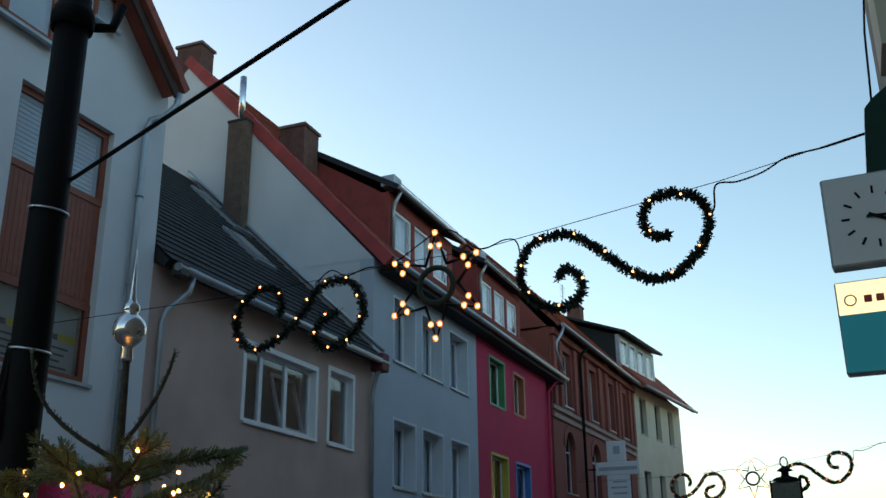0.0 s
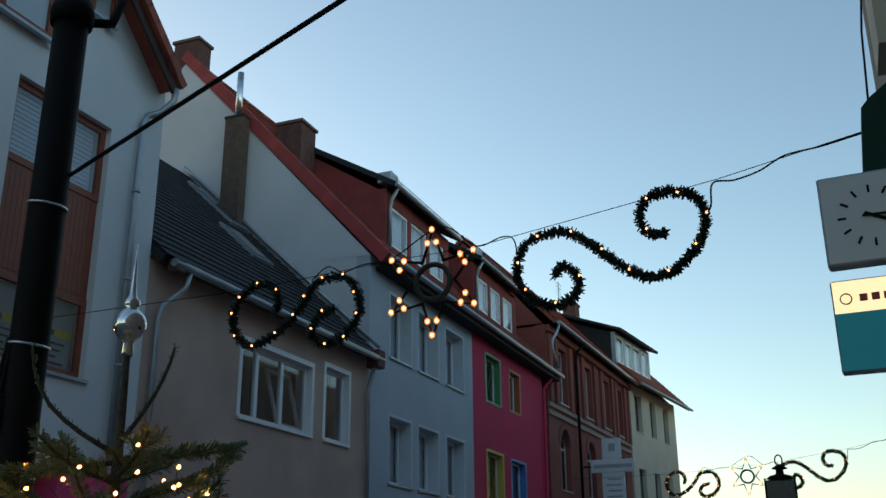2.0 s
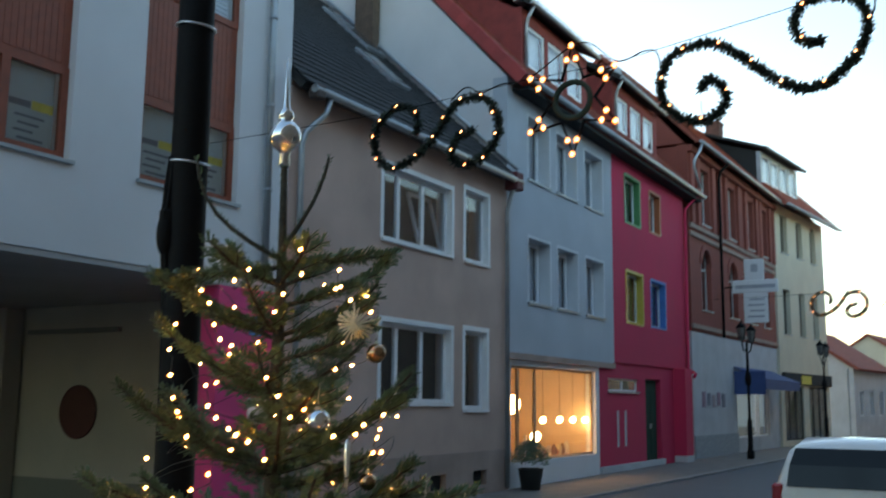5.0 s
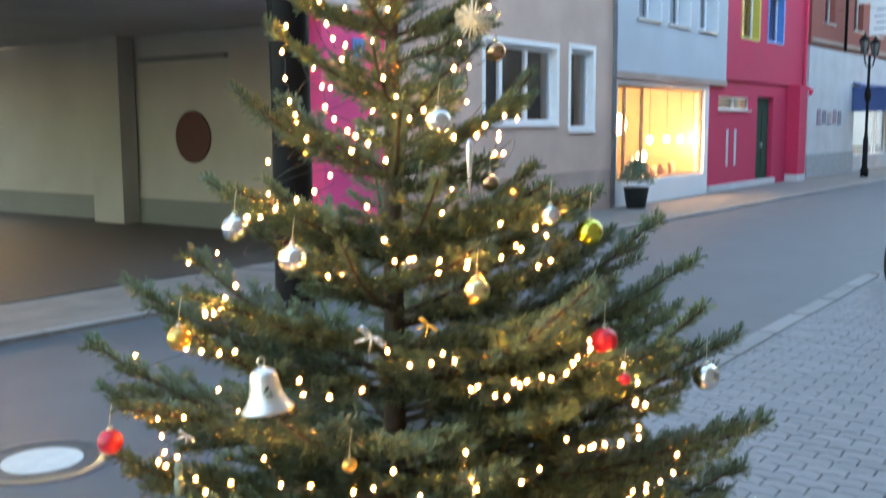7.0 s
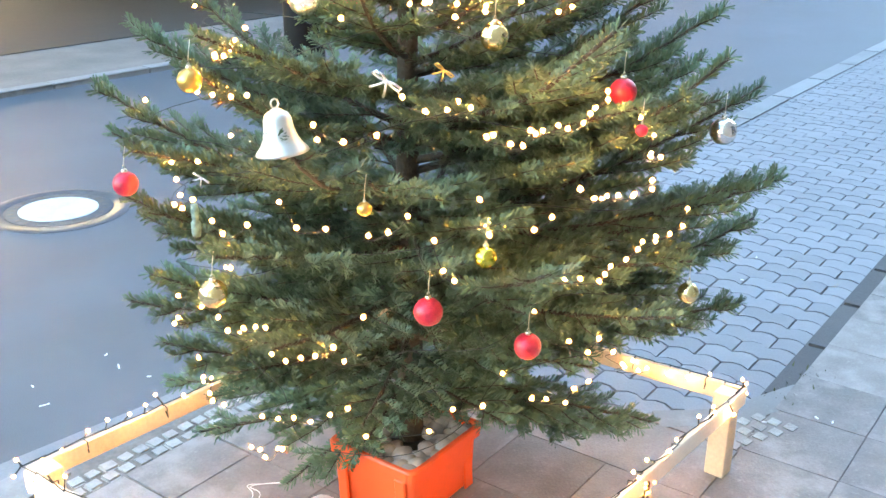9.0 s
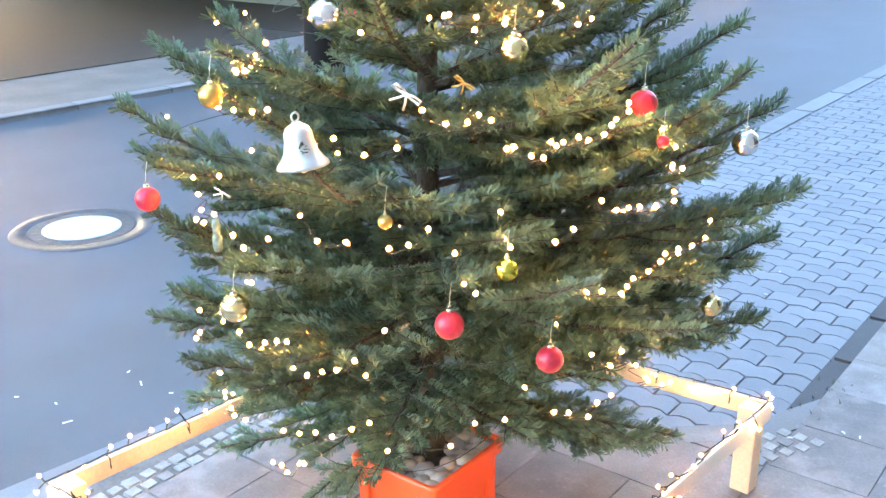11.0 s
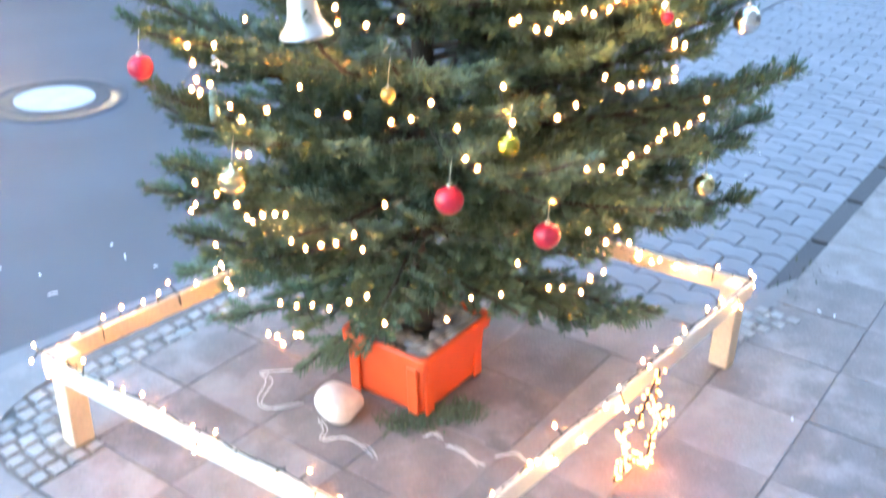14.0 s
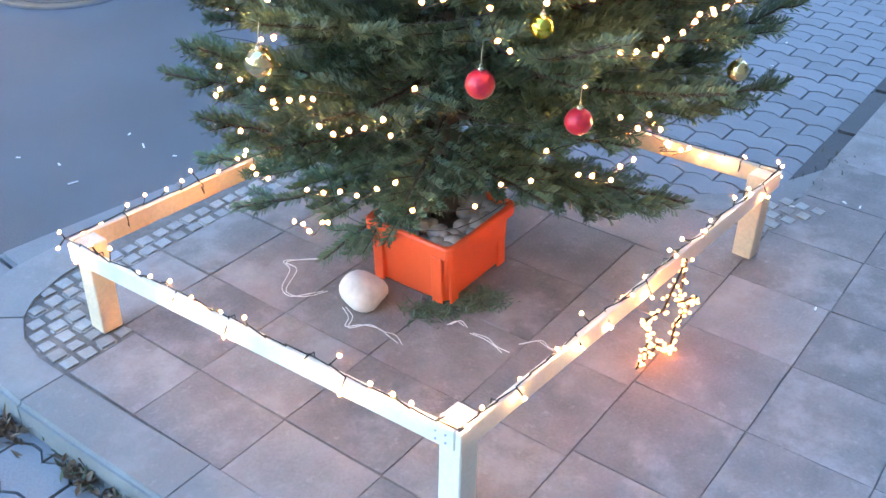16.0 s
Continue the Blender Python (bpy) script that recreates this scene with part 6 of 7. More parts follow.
# Front post and front rails take the pine painted as lit.
for _c in (FA, FB, FC, FD):
    _i = _c + (FMID - _c).normalized() * 0.066
    box("post", (-0.03, -0.03, 0.0), (0.03, 0.03, FH - 0.003), WOOD if _c is not FA else LITWOOD, fence, 0.003, m=Matrix.Translation(_i) @ Matrix.Rotation(radians(-4), 4, "Z"))
for _a, _b, _w in ((FA, FB, LITWOOD), (FC, FD, WOOD), (FA, FC, LITWOOD), (FB, FD, WOOD)):
    _e = (_b - _a).normalized() * (0.017 if _a is not FA or _b is FC else 0.0)
    _inward = 1 if (_b - _a).cross(FMID - _a).z > 0 else -1
    _m, _lo, _hi = between(_a + _e, _b - _e, 0.0, 0.016 * _inward, FH - 0.055, FH)
    box("rail", _lo, _hi, _w, fence, 0.002, m=_m)
for _k in range(2):
    for _pz in (FH - 0.018, FH - 0.04):
        _q = FA.lerp(FC, 0.03 + 0.02 * _k) + Vector((-0.001, 0, _pz))
        tube("screw", [_q + Vector((-0.001, 0, 0)), _q + Vector((0.002, 0, 0))], 0.003, ZINC, fence, 8)
fence_lights = tagged(empty("fence_fairy_lights"), "string of warm lights wound along the fence rails", "fairy lights")
_rf = random.Random(13)
for _a, _b in ((FC, FA), (FA, FB), (FB, FD), (FD, FC)):
    _n = int((_b - _a).length / 0.058)
    _pts = []
    _nrm = Vector((-(_b - _a).y, (_b - _a).x, 0)).normalized()
    for _k in range(_n + 1):
        _c = _a.lerp(_b, _k / _n) + Vector((_rf.uniform(-0.006, 0.006), _rf.uniform(-0.006, 0.006), FH + 0.004)) + (FMID - _a.lerp(_b, _k / _n)).normalized() * 0.008
        _pts.append(_c)
        if _k % 4 == 2:
            _pts += [_c + _nrm * 0.018 + Vector((0, 0, -0.004)), _c + _nrm * 0.02 + Vector((0, 0, -0.035)), _c]
        _o = new("bulb", _bulb)
        _up = _rf.random() < 0.5
        _q = _c + (Vector((_rf.uniform(-0.02, 0.02), _rf.uniform(-0.02, 0.02), _rf.uniform(0.010, 0.034))) if _up else _nrm * _rf.choice((-0.022, 0.026)) + Vector((0, 0, _rf.uniform(-0.045, 0.0))))
        _o.location, _o.parent = _q, fence_lights
        _pts += [_q, _c + Vector((0.004, 0.003, 0))]
    tube("wire", _pts, 0.0020, WIRE, fence_lights, 4)

# lit star standing against the rail
_bm = bmesh.new()
add_ball(_bm, (0, 0, 0), 0.0046, 8, 6)
_star_bulb = bpy.data.meshes.new("star_bulb")
_bm.to_mesh(_star_bulb)
_bm.free()
_star_bulb.materials.append(glow("amber_bulb", (1.0, 0.27, 0.05), 1.0))
lit_star = tagged(empty("lit_star", Matrix.Translation((2.032, 1.772, 0.0)) @ Matrix.Rotation(radians(-18), 4, "Z") @ Matrix.Rotation(radians(8), 4, "X")), "small star of warm fairy lights leaning on the fence rail", "light star")
_star = []
for _k in range(10):
    _t = math.pi / 2 + math.pi * _k / 5
    _r = (0.215 if _k == 0 else 0.165) if _k % 2 == 0 else 0.075
    _star.append(Vector((_r * math.cos(_t) * 0.62, 0, 0.135 + _r * math.sin(_t))))
tube("frame", _star, 0.004, WIRE, lit_star, 5, closed=True)
for _k in range(10):
    _p, _q = _star[_k], _star[(_k + 1) % 10]
    for _j in range(12):
        _o = new("bulb", _star_bulb)
        _o.location = _p.lerp(_q, _j / 12) + Vector((_rf.uniform(-0.01, 0.01), _rf.uniform(-0.012, 0.012), _rf.uniform(-0.01, 0.01)))
        _o.parent = lit_star

# loose white strings on the slabs, fallen sprigs, specks
_STR = mat("white_string", (0.7, 0.7, 0.68), 0.8, bump=0)
for _pts in (((1.848, 2.782, 0.004), (1.807, 2.826, 0.004), (1.77, 2.861, 0.004), (1.742, 2.807, 0.01), (1.67, 2.769, 0.004), (1.651, 2.721, 0.004), (1.685, 2.685, 0.008), (1.73, 2.662, 0.004)), ((1.704, 2.567, 0.004), (1.678, 2.523, 0.004), (1.643, 2.503, 0.004), (1.671, 2.469, 0.008), (1.691, 2.425, 0.004), (1.683, 2.388, 0.004), (1.673, 2.344, 0.004)), ((1.819, 2.288, 0.004), (1.844, 2.274, 0.008), (1.844, 2.249, 0.004)), ((1.827, 2.217, 0.004), (1.828, 2.174, 0.006), (1.824, 2.139, 0.004), (1.81, 2.102, 0.004)), ((1.868, 2.086, 0.004), (1.907, 2.054, 0.006), (1.906, 2.024, 0.004), (1.901, 2.0, 0.004))):
    _s = tagged(empty("loose_string"), "loose white string lying on the paving slabs", "string", "loose strings")
    tube("strand", smooth_path(_pts, 5), 0.0014, _STR, _s, 5)
    tube("strand", smooth_path([(x + 0.006 + 0.008 * math.sin(9 * _i), y - 0.012 + 0.006 * math.cos(7 * _i), z) for _i, (x, y, z) in enumerate(_pts)], 5), 0.0014, _STR, _s, 5)
_rg = random.Random(31)


def litter(name, label, category, x0, y0, x1, y1, z, n, size, m, flat=False, group=""):
    vs, fs = [], []
    for _ in range(n):
        t = _rg.random()
        c = Vector((x0 + (x1 - x0) * t + _rg.gauss(0, 0.016), y0 + (y1 - y0) * t + _rg.gauss(0, 0.03), z + (0 if n > 200 else _rg.uniform(0, 0.02))))
        d = Vector((_rg.uniform(-1, 1), _rg.uniform(-1, 1), _rg.uniform(-0.1, 0.3) if flat else _rg.uniform(0.3, 1.6))).normalized() * size * _rg.uniform(0.5, 1.2)
        w = Vector((-d.y, d.x, _rg.uniform(-0.5, 0.5) * size if flat else 0)).normalized() * size * (0.1 if not flat or n > 200 else _rg.uniform(0.15, 0.3))
        curl = Vector((0, 0, size * (_rg.uniform(0.1, 0.35) if flat and n <= 200 else 0.0)))
        i = len(vs)
        vs += [c, c + d * 0.3 + w + curl * 0.6, c + d * 0.55 + w * 0.7 + curl, c + d + curl * 1.3, c + d * 0.6 - w * 0.8 + curl * 0.8, c + d * 0.3 - w + curl * 0.5, c + d * 0.5]
        fs += [(i, i + 6, i + 1), (i + 1, i + 6, i + 2), (i + 2, i + 6, i + 3), (i + 3, i + 6, i + 4), (i + 4, i + 6, i + 5), (i + 5, i + 6, i)]
    return tagged(arrays(name, vs, fs, m), label, category, group, "stuff")


litter("dead_leaves", "brown dead leaves gathered against the kerb", "leaves", 0.885, 3.03, 0.885, 2.90, -0.084, 46, 0.042, DEADLEAF, True)
litter("dead_leaves", "brown dead leaves gathered against the kerb", "leaves", 0.895, 2.72, 0.895, 2.58, -0.084, 40, 0.040, DEADLEAF, True)
litter("weeds", "small green weeds growing from the gutter joint", "weeds", 0.895, 2.70, 0.90, 2.62, -0.084, 30, 0.042, GRASS)
litter("weeds", "small green weeds growing from the gutter joint", "weeds", 0.89, 2.52, 0.90, 2.46, -0.084, 34, 0.045, GRASS)
litter("weeds", "thin green weeds growing from the gutter joint", "weeds", 0.90, 3.0, 0.90, 2.3, -0.084, 40, 0.022, GRASS)
litter("fir_sprigs", "fallen fir needles at the foot of the crate", "fir needles", 1.80, 2.40, 2.02, 2.25, 0.004, 700, 0.032, NEEDLE, True)
litter("weeds", "small weeds in the pavement joint", "weeds", 3.2, 1.78, 3.6, 1.76, -0.03, 60, 0.035, GRASS)
_rw = random.Random(41)
_WL = mat("pale_speck", (0.7, 0.72, 0.74), 0.7, bump=0)
for _k in range(16):
    _x, _y = _rw.choice(((2.12, 3.95), (1.78, 3.915), (2.5, 1.3), (3.2, 1.2), (2.9, 1.5), (3.6, 2.6), (4.2, 2.2), (2.3, 2.9)))
    if _k > 1:
        _x, _y = _x + _rw.uniform(-0.5, 0.7), _y + _rw.uniform(-0.35, 0.35)
    else:
        _x, _y = ((2.12, 3.955), (1.776, 3.918))[_k]
    _onroad = _y > 3.66
    _zz = -0.098 if _onroad else (0.004 if (_y < 1.72) else (0.004 if inside((_x, _y), ISLAND) else -0.074))
    _s = tagged(box("paper_scrap", (-0.018 if _k < 2 else -0.008, -0.003, 0), (0.018 if _k < 2 else 0.008, 0.003, 0.003), _WL), "tiny pale paper scrap lying on the ground", "litter", "paper scraps")
    _s.matrix_basis = pose(_x, _y, _zz, 0, 0, _rw.uniform(0, 180))
# Unseen walls added to keep sky light off the house fronts.
box("sky_block_wall", (13.0, -3.6, -0.1), (85, -3.2, 11.5), NEARWALL, near)
box("sky_block_wall", (11.6, -10, -0.1), (13.0, -9.6, 11.5), NEARWALL, near)

# ---------------------------------------------------------------- street decoration
_gbulb = halo_bulb("garland_bulb", 0.021, 0.034, GARLAND_HALO, BULB_BIG)
_sbulb = halo_bulb("scroll_bulb", 0.011, 0.015, GARLAND_HALO, BULB_BIG)
_rq = random.Random(17)


def scroll(parent, pts, every):
    """A scroll of dark evergreen garland on a frame, with bulbs along it."""
    path = smooth_path([(0, y, z) for y, z in pts])
    sc = empty("scroll")
    sc.parent = parent
    tube("scroll_frame", path, 0.02, BLACK, sc, 6)
    vs, fs = [], []
    for a, b in zip(path, path[1:]):
        d = b - a
        for k in range(max(1, int(d.length / 0.0016))):
            p = a.lerp(b, _rq.random())
            o = Vector((_rq.gauss(0, 1), _rq.gauss(0, 1), _rq.gauss(0, 1))).normalized()
            e = p + o * _rq.uniform(0.05, 0.082)
            w = o.orthogonal().normalized() * 0.017
            i = len(vs)
            vs += [p - w, p + w, e + w * 0.7, e - w * 0.7]
            fs.append((i, i + 1, i + 2, i + 3))
    arrays("fir_tinsel", vs, fs, GARLAND, sc)["kind"] = "stuff"
    run = 0.0
    for a, b in zip(path, path[1:]):
        run += (b - a).length
        if run > every:
            run = 0.0
            o = new("bulb", _sbulb)
            o.location, o.parent = b + Vector((-0.05, _rq.uniform(-0.03, 0.03), _rq.uniform(-0.03, 0.03))), sc


def street_garland(name, label):
    g = tagged(empty(name, pose(9.55, 0, 0)), label, "street garland", "street garlands")
    scroll(g, [(3.33, 4.88), (3.24, 4.99), (3.11, 4.88), (3.10, 4.70), (3.32, 4.57), (3.59, 4.67), (3.74, 4.93), (3.66, 5.24), (3.43, 5.36), (3.16, 5.34), (2.87, 5.13), (2.59, 4.88), (2.35, 4.76), (2.09, 4.81), (1.85, 5.05), (1.76, 5.30), (1.83, 5.53), (2.08, 5.64), (2.31, 5.60), (2.42, 5.43), (2.34, 5.23), (2.16, 5.20)], 0.36)
    scroll(g, [(6.66, 4.86), (6.63, 5.02), (6.75, 5.2), (6.97, 5.21), (7.15, 5.08), (7.24, 4.91), (7.21, 4.7), (7.04, 4.51), (6.81, 4.53), (6.58, 4.65), (6.35, 4.87), (6.17, 5.12), (5.92, 5.2), (5.7, 5.12), (5.59, 4.89), (5.62, 4.67), (5.8, 4.48), (6.04, 4.43), (6.19, 4.56), (6.11, 4.75), (5.89, 4.82)], 0.25)
    st = empty("star")
    st.parent = g
    tips = []
    for k in range(12):
        t = math.pi / 2 + math.pi * k / 6
        r = 0.60 if k % 2 == 0 else 0.27
        tips.append(Vector((0, 4.70 - r * math.cos(t) * 0.93, 4.99 + r * math.sin(t))))
    tube("star_frame", tips, 0.022, BLACK, st, 6, closed=True)
    tube("star_ring", [(0, 4.70 + 0.2 * math.cos(t), 4.99 + 0.2 * math.sin(t)) for t in np.linspace(0, 6.283, 25)[:-1]], 0.032, GARLAND, st, 8, closed=True)
    for k in range(12):
        a, b = tips[k], tips[(k + 1) % 12]
        for u in ((0.0,) if k % 2 == 0 else ()) + ((0.42,) if k % 2 == 0 else (0.58,)):
            o = new("bulb", _gbulb)
            o.location, o.parent = a.lerp(b, u) + Vector((-0.03, 0, 0)), st
    tube("support_wire", [(0, 10.3, 5.15), (0, 7.0, 5.18), (0, 5.2, 5.30), (0, 4.2, 5.33), (0, 3.7, 5.40), (0, 1.6, 5.70), (0, 0.20, 5.97)], 0.0045, BLACK, g, 5)
    tube("supply_cable", smooth_path([(0, 6.2, 5.2), (0, 6.0, 5.33), (0, 5.8, 5.24), (0, 5.55, 5.30), (0, 5.2, 5.32), (0, 4.6, 5.62), (0, 4.2, 5.34), (0, 3.9, 5.40), (0, 3.76, 5.34), (0, 3.72, 5.0)]), 0.008, BLACK, g, 5)
    tube("supply_cable", smooth_path([(0, 1.78, 5.3), (0, 1.70, 5.42), (0, 1.66, 5.66), (0, 1.45, 5.66), (0, 1.2, 5.72), (0, 0.95, 5.84), (0, 0.6, 5.88), (0, 0.22, 5.95)]), 0.010, BLACK, g, 5)
    return g


garland = street_garland("street_garland", "dark evergreen garland with a lit star and scrolls over the street")
far_garland = copy_thing(garland, pose(33.0, -1.05, 0.12))

# ---------------------------------------------------------------- black post behind the tree, and its cable
post = tagged(empty("black_post", pose(2.83, 3.585, -0.02)), "tall black steel post at the kerb with cable ties", "post")
tube("shaft", [(0, 0, 0), (0, 0, 1.2), (0, 0, 3.0), (0, 0, 4.25)], [0.078, 0.076, 0.071, 0.068], BLACK, post, 20)
tube("base_sleeve", [(0, 0, 0), (0, 0, 0.9), (0, 0, 0.95)], [0.095, 0.095, 0.08], BLACK, post, 20)
tube("collar", [(0, 0, 4.1), (0, 0, 4.16), (0, 0, 4.2)], [0.085, 0.09, 0.08], BLACK, post, 20)
tube("bracket", [(0.06, 0, 4.15), (0.18, -0.05, 4.2), (0.22, -0.06, 4.33)], 0.022, BLACK, post, 8)
tube("upper_shaft", [(0, 0, 4.25), (0, 0, 6.5)], [0.06, 0.05], BLACK, post, 16)
for _z in (2.72, 3.28, 2.24):
    tube("cable_tie", [(0.077 * math.cos(t), 0.077 * math.sin(t), _z + 0.01 * math.sin(t)) for t in np.linspace(0, 6.283, 19)[:-1]], 0.005, SILK, post, 5, closed=True)
_bm = bmesh.new()
add_ball(_bm, (-0.070, 0.040, 2.43), 0.034, 14, 10, 2.6)
add_box(_bm, (-0.095, 0.01, 2.36), (-0.035, 0.07, 2.54), 0.02)
part("plug_box", _bm, BLACK, post, "black plug box taped to the post")
for _k in range(2):
    _o = 0.014 * _k
    tube("power_lead", smooth_path([(-0.062, 0.036 - _o, 2.74), (-0.073 + 0.006 * _k, 0.044 - _o, 2.60), (-0.076 - 0.003 * _k, 0.048 - _o, 2.46), (-0.068, 0.042 - _o, 2.28), (-0.060, 0.036 - _o, 2.10), (-0.058, 0.030 - _o, 1.7)]), 0.011, BLACK, post, 6)
cable = tagged(empty("overhead_cable"), "thick black cable rising from the post to the building", "cable")
tube("strand", [(2.88, 3.56, 3.40), (2.26, 1.98, 3.47), (1.55, 0.2, 3.53), (1.43, -0.12, 3.54)], 0.0085, BLACK, cable, 8)

# ---------------------------------------------------------------- clock and shop sign on the near building
clock = tagged(empty("street_clock", pose(7.0, 0.40, 4.21, 0, 0, -4)), "square white street clock with black hands on a wall bracket", "clock")
box("case", (-0.05, -0.325, -0.325), (0.09, 0.325, 0.325), ZINC, clock, 0.012)
box("dial", (-0.056, -0.308, -0.308), (-0.051, 0.308, 0.308), mat("clock_dial", (0.66, 0.67, 0.68), 0.4, scale=3, var=0.03, bump=0), clock, label="pale square dial")
for _k in range(12):
    _t = 2 * math.pi * _k / 12
    box("hour_mark", (-0.062, -0.008, 0.165), (-0.0575, 0.008, 0.22), BLACK, clock, m=Matrix.Rotation(_t, 4, "X"))
box("hour_hand", (-0.068, -0.012, -0.05), (-0.064, 0.012, 0.14), BLACK, clock, m=Matrix.Rotation(radians(116), 4, "X"))
box("minute_hand", (-0.074, -0.009, -0.06), (-0.070, 0.009, 0.21), BLACK, clock, m=Matrix.Rotation(radians(92), 4, "X"))
for _z in (-0.2, 0.2):
    tube("bracket", [(0.02, -0.315, _z), (0.02, -0.70, _z)], 0.02, BLACK, clock, 8)
sign = tagged(empty("shop_sign", pose(7.0, 0.30, 3.47, 0, 0, -4)), "lit hanging shop sign, cream above and teal below", "sign")
box("case", (-0.04, -0.43, -0.315), (0.08, 0.43, 0.315), ZINC, sign, 0.01)
box("upper_panel", (-0.046, -0.42, 0.085), (-0.041, 0.42, 0.305), glow("cream_lit_panel", (1.0, 0.82, 0.52), 0.42), sign, label="lit cream panel")
box("lower_panel", (-0.046, -0.42, -0.305), (-0.041, 0.42, 0.083), glow("teal_lit_panel", (0.0, 0.12, 0.17), 0.22), sign, label="dim teal panel")
_SR = mat("sign_red", (0.5, 0.06, 0.04), 0.5, bump=0)
for _k in range(5):
    box("letter_bar", (-0.050, 0.205 - _k * 0.075, 0.155), (-0.0465, 0.255 - _k * 0.075, 0.205), _SR, sign)
_bm = bmesh.new()
add_tube(_bm, [(-0.048, 0.34 + 0.036 * math.cos(t), 0.18 + 0.036 * math.sin(t)) for t in np.linspace(0, 6.283, 19)[:-1]], 0.005, 5, True)
part("round_mark", _bm, TEXTBAR, sign)
for _z in (-0.18, 0.18):
    tube("bracket", [(0.02, -0.42, _z), (0.02, -0.60, _z)], 0.02, BLACK, sign, 8)
hood = tagged(empty("wall_lantern_box", pose(8.3, 0.02, 4.85)), "dark green metal box with sloping hood on the wall corner", "wall box")
_bm = bmesh.new()
prism(_bm, [(0.33, 0.15), (0.27, 0.72), (0.20, 0.80), (-0.14, 1.05), (-0.14, 0.0), (0.23, 0.0)], -0.15, 0.15)
for _v in _bm.verts:
    _v.co = Vector((_v.co.z, _v.co.x, _v.co.y))
bmesh.ops.recalc_face_normals(_bm, faces=_bm.faces)
part("body", _bm, DARKGRN, hood)
tube("conduit", [(0, 0.20, 0.8), (0, 0.16, 1.5), (0, 0.05, 2.4)], 0.01, BLACK, hood, 5)
box("upper_fascia", (8.0, -0.1, 6.05), (8.6, 0.09, 9.0), PLASTER_C, near, label="cream projecting fascia")

# ---------------------------------------------------------------- parked car
car = tagged(empty("parked_car", pose(11.55, 2.45, -0.08)), "white compact car parked beside the road", "car")


def car_section(x, w, zb, zs, zr, wr):
    """Half outline across the car: sill, side, shoulder, roof."""
    return [(x, -w * 0.96, zb), (x, -w, zb + 0.18), (x, -w, zs - 0.10), (x, -w * 0.97, zs), (x, -wr, zr - 0.07), (x, -wr * 0.85, zr), (x, 0, zr + 0.015)]


_secs = [car_section(0.0, 0.70, 0.35, 0.88, 0.98, 0.66), car_section(0.06, 0.77, 0.22, 0.92, 1.22, 0.62), car_section(0.22, 0.80, 0.2, 0.93, 1.43, 0.60), car_section(0.9, 0.81, 0.2, 0.93, 1.50, 0.61), car_section(1.9, 0.81, 0.2, 0.92, 1.47, 0.61), car_section(2.6, 0.80, 0.2, 0.92, 1.05, 0.68), car_section(3.2, 0.77, 0.22, 0.82, 0.88, 0.66), car_section(3.5, 0.66, 0.32, 0.66, 0.70, 0.58)]
_bm = bmesh.new()
_rows = []
for _s in _secs:
    _full = _s + [(x, -y, z) for x, y, z in _s[-2::-1]]
    _rows.append([_bm.verts.new(p) for p in _full])
for _a, _b in zip(_rows, _rows[1:]):
    for _k in range(len(_a) - 1):
        _bm.faces.new((_a[_k], _a[_k + 1], _b[_k + 1], _b[_k])).smooth = True
    _bm.faces.new((_a[-1], _a[0], _b[0], _b[-1]))
_bm.faces.new(_rows[0][::-1])
_bm.faces.new(_rows[-1])
bmesh.ops.recalc_face_normals(_bm, faces=_bm.faces)
part("body", _bm, WHITE, car)
_CG = mat("car_glass", (0.008, 0.012, 0.014), 0.12, var=0.1, bump=0, spec=0.35)
_bm = bmesh.new()
slabbed(_bm, [(-0.025, -0.60, 0.99), (-0.025, 0.60, 0.99), (0.035, 0.57, 1.22), (0.035, -0.57, 1.22)], 0.03)
slabbed(_bm, [(0.035, -0.57, 1.22), (0.035, 0.57, 1.22), (0.165, 0.52, 1.40), (0.165, -0.52, 1.40)], 0.03)
bmesh.ops.recalc_face_normals(_bm, faces=_bm.faces)
part("rear_window", _bm, _CG, car)
for _s in (-1, 1):
    _bm = bmesh.new()
    slabbed(_bm, [(0.55, 0.80 * _s, 0.97), (2.3, 0.80 * _s, 0.97), (1.75, 0.635 * _s, 1.40), (0.65, 0.635 * _s, 1.40)], 0.02 * _s)
    bmesh.ops.recalc_face_normals(_bm, faces=_bm.faces)
    part("side_window", _bm, _CG, car)
    box("tail_light", (-0.005, 0.635 * _s, 0.66), (0.08, 0.765 * _s, 1.02), mat("red_lens", (0.34, 0.008, 0.014), 0.15, bump=0, coat=1.0), car, 0.03, "dark red tail light")
    for _x in (0.62, 2.85):
        _w = empty("wheel", pose(_x, 0.76 * _s, 0.28, 90, 0, 0))
        _w.parent = car
        _bm = bmesh.new()
        lathe(_bm, [(0.19, -0.09), (0.27, -0.09), (0.285, -0.06), (0.285, 0.06), (0.27, 0.09), (0.19, 0.09)], sides=28)
        part("tyre", _bm, mat("tyre_rubber", (0.02, 0.02, 0.021), 0.85, scale=20, var=0.2, bump=0.2), _w)
        _bm = bmesh.new()
        lathe(_bm, [(0.19, -0.085), (0.17, -0.095), (0.05, -0.08), (0.05, 0.08), (0.17, 0.095), (0.19, 0.085)], sides=20)
        part("rim", _bm, ZINC, _w)
box("bumper", (-0.05, -0.72, 0.33), (0.06, 0.72, 0.62), WHITE, car, 0.04)
box("number_plate", (-0.058, -0.26, 0.66), (-0.045, 0.26, 0.77), PLASTER_W, car, 0.0, "white plate")
box("wiper", (0.0, -0.3, 1.04), (0.02, 0.02, 1.06), BLACK, car)


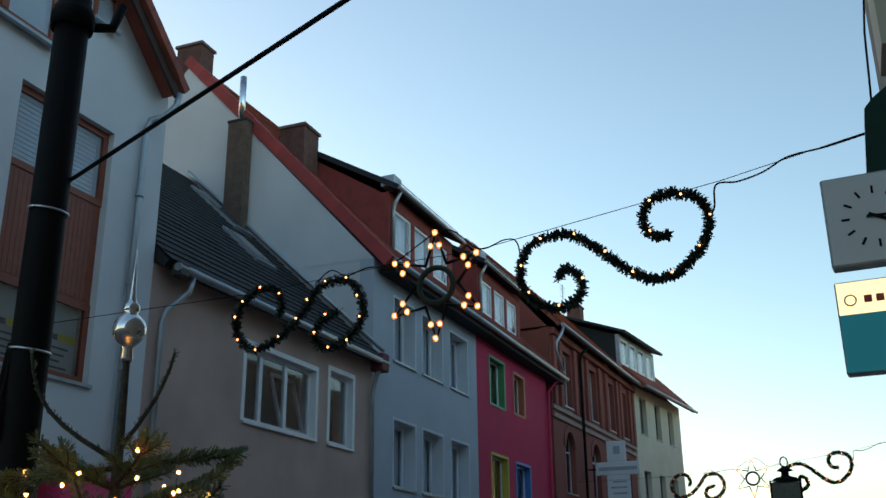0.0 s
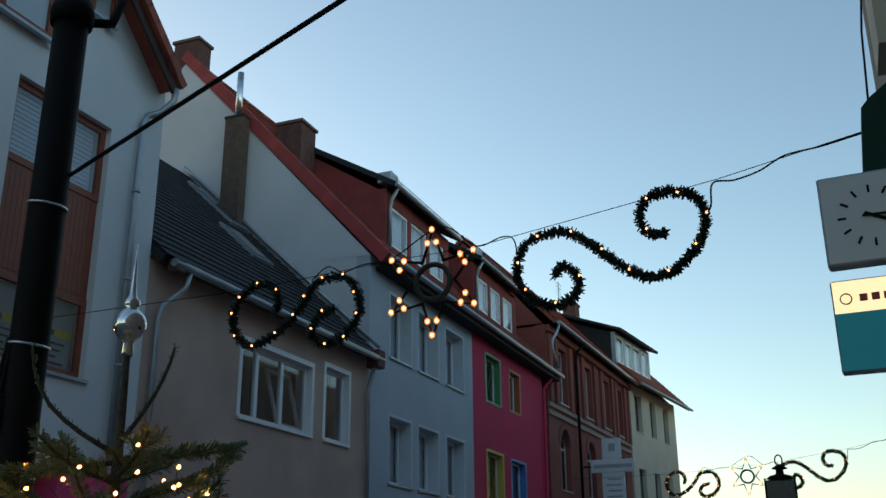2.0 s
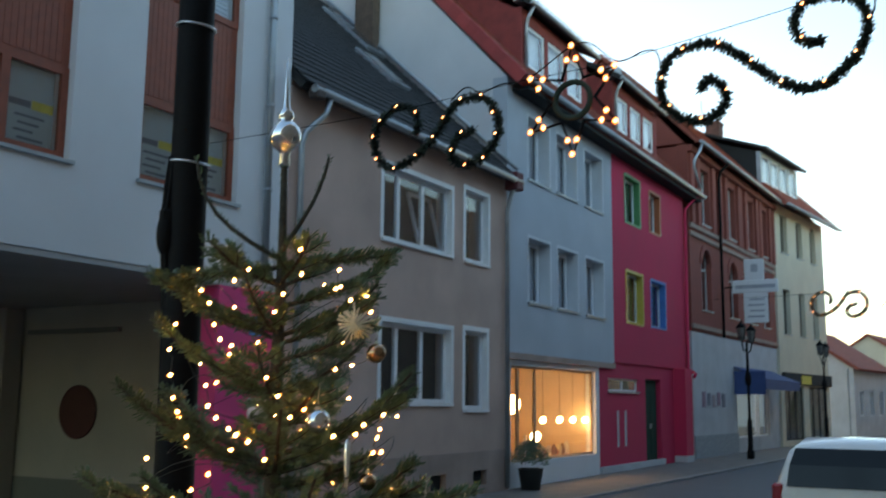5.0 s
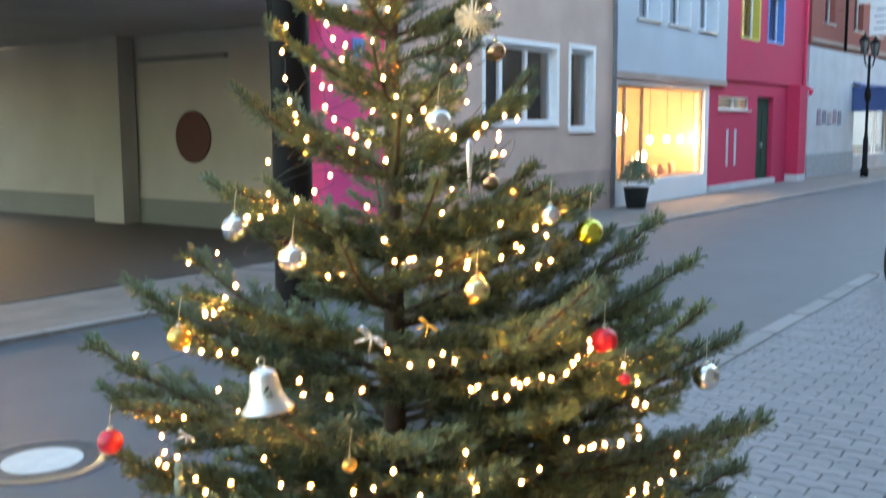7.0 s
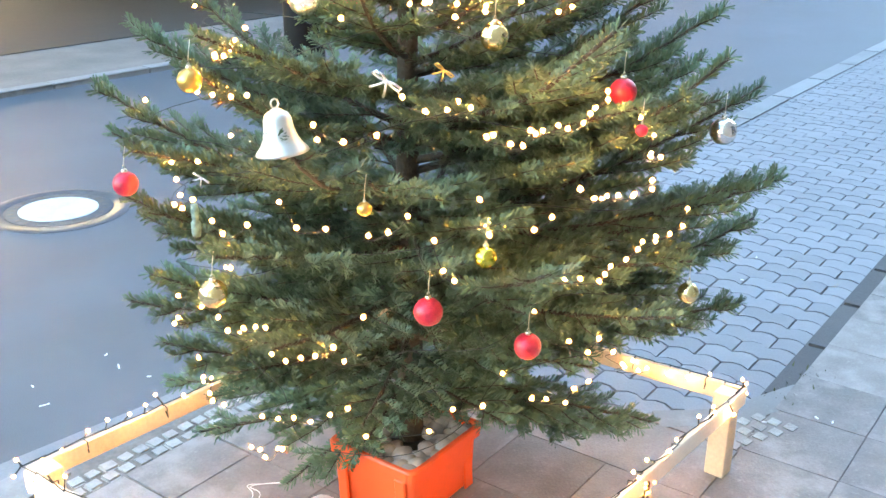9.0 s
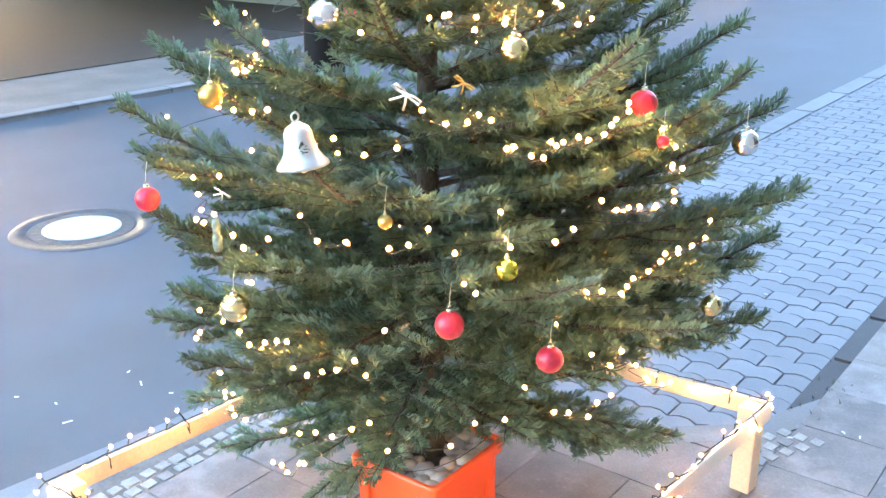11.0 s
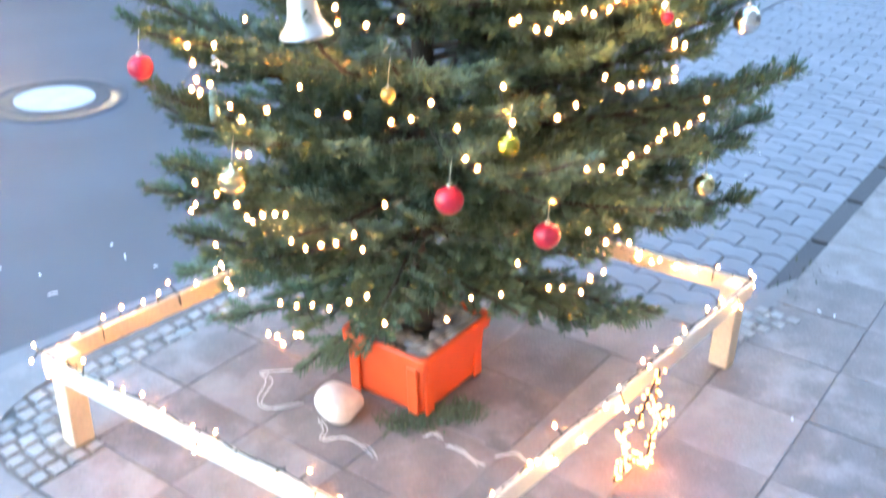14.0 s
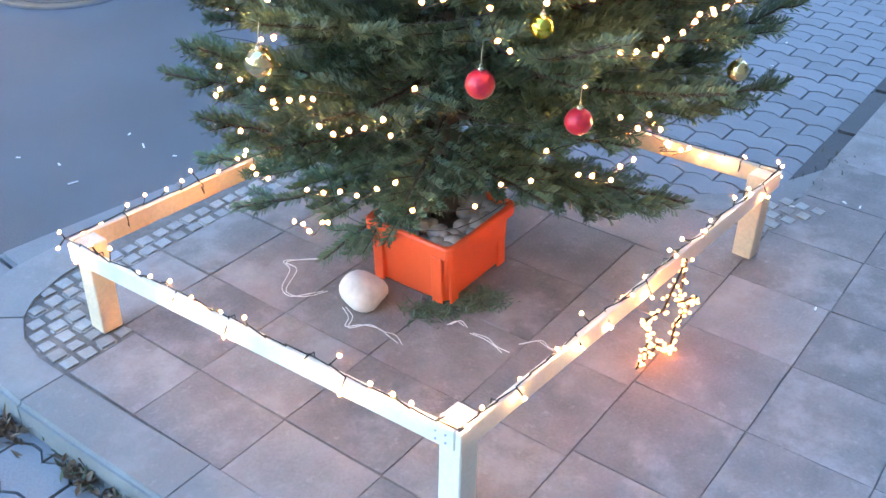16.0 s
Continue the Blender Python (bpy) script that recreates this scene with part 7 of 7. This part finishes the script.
# ---------------------------------------------------------------- old-style street lamps and hanging sign
def street_lamp(x, y):
    l = tagged(empty("street_lamp", pose(x, y, -0.055)), "black old-style street lamp with two lanterns on the footpath", "street lamp", "street lamps")
    bm = bmesh.new()
    lathe(bm, [(0.13, 0), (0.13, 0.25), (0.09, 0.35), (0.085, 1.3), (0.05, 1.4), (0.045, 2.5), (0.09, 2.55), (0.12, 2.75), (0.09, 2.95), (0.05, 3.05), (0.04, 4.0), (0.0, 4.1)], sides=16)
    part("column", bm, BLACK, l)
    tube("crossbar", smooth_path([(-0.75, 0, 4.05), (-0.5, 0, 3.75), (0, 0, 3.7), (0.5, 0, 3.75), (0.75, 0, 4.05)]), 0.025, BLACK, l, 8)
    for s in (-0.75, 0.75):
        la = empty("lantern", pose(s, 0, 4.05))
        la.parent = l
        bm = bmesh.new()
        lathe(bm, [(0.06, 0), (0.10, 0.05), (0.16, 0.42), (0.16, 0.44)], sides=6)
        part("housing", bm, mat("lantern_glass", (0.14, 0.15, 0.15), 0.2, bump=0), la)
        bm = bmesh.new()
        lathe(bm, [(0.20, 0.442), (0.12, 0.56), (0.04, 0.62), (0.02, 0.72)], sides=6)
        part("hat", bm, BLACK, la)
        for k in range(6):
            t = math.pi * k / 3
            tube("bar", [(0.10 * math.cos(t), 0.10 * math.sin(t), 0.05), (0.16 * math.cos(t), 0.16 * math.sin(t), 0.44)], 0.012, BLACK, la, 4)
    return l


street_lamp(35.7, 8.85)
street_lamp(47.3, 8.1)
_PALEBAR = mat("faded_print", (0.34, 0.37, 0.42), 0.7, scale=9, var=0.2, bump=0)
_hs = tagged(empty("hanging_sign", pose(38.6, 9.1, 0)), "white hanging shop sign on the brick front", "sign")
box("upper_plate", (-0.04, -0.35, 6.55), (0.04, 0.40, 7.35), PLASTER_W, _hs, 0.02)
box("cross_plate", (-0.05, -0.85, 6.05), (0.05, 0.85, 6.55), PLASTER_W, _hs, 0.02)
box("lower_plate", (-0.04, -0.45, 4.9), (0.04, 0.45, 6.05), PLASTER_W, _hs, 0.02)
box("print_bar", (-0.06, -0.75, 6.22), (-0.052, 0.75, 6.36), _PALEBAR, _hs)
for _k in range(4):
    box("print_bar", (-0.05, -0.32, 5.1 + _k * 0.22), (-0.042, 0.30 - 0.08 * (_k % 2), 5.17 + _k * 0.22), _PALEBAR, _hs)
box("print_mark", (-0.05, -0.12, 6.85), (-0.042, 0.14, 7.15), _PALEBAR, _hs)
tube("bracket", [(0, 0.85, 6.3), (0, 1.25, 6.3)], 0.03, BLACK, _hs, 8)
_fs = tagged(empty("lantern_sign", pose(18.0, 1.82, 0)), "dark rectangular lantern head on a slim post", "street lamp")
tube("column", [(0, 0, 0), (0, 0, 3.0)], 0.05, BLACK, _fs, 10)
box("housing", (-0.2, -0.24, 3.02), (0.2, 0.24, 3.52), mat("dark_teal_glass", (0.02, 0.04, 0.05), 0.3, bump=0, var=0.1), _fs, 0.02, "dark teal glazed box")
for _y in (-0.24, 0.24):
    box("frame_bar", (-0.215, _y - 0.015, 3.0), (-0.19, _y + 0.015, 3.55), BLACK, _fs)
_bm = bmesh.new()
lathe(_bm, [(0.24, 3.552), (0.18, 3.6), (0.07, 3.63), (0.06, 3.7), (0.14, 3.72), (0.02, 3.8)], sides=16)
part("hat", _bm, BLACK, _fs)
tube("handle", [(0, 0.06 * math.cos(t), 3.86 + 0.09 * math.sin(t)) for t in np.linspace(0, 6.283, 17)[:-1]], 0.012, BLACK, _fs, 6, closed=True)
# shrubs and rooftops in the far distance
for _k, (_x, _y, _h) in enumerate(((70, -2.2, 4.0), (74, -1.0, 3.4), (66, -3.4, 4.6))):
    _t = tagged(empty("far_conifer", pose(_x, _y, -0.1)), "small dark conifer far along the street", "tree", "far conifers")
    tube("trunk", [(0, 0, 0), (0, 0, _h * 0.9)], [0.12, 0.03], BARK, _t, 6)
    _vs, _fs2 = [], []
    for _i in range(900):
        _u = _rq.random() ** 0.7
        _r = (1 - _u) * _h * 0.28 * _rq.uniform(0.4, 1.05) + 0.05
        _a = _rq.uniform(0, 6.28)
        _c = Vector((math.cos(_a) * _r, math.sin(_a) * _r, 0.4 + _u * (_h - 0.4)))
        _d = Vector((math.cos(_a), math.sin(_a), _rq.uniform(-0.5, 0.3))) * 0.25
        _s = _d.orthogonal().normalized() * 0.06
        _b = len(_vs)
        _vs += [_c - _s, _c + _s, _c + _d]
        _fs2.append((_b, _b + 1, _b + 2))
    arrays("crown", _vs, _fs2, NEEDLE, _t)["kind"] = "stuff"
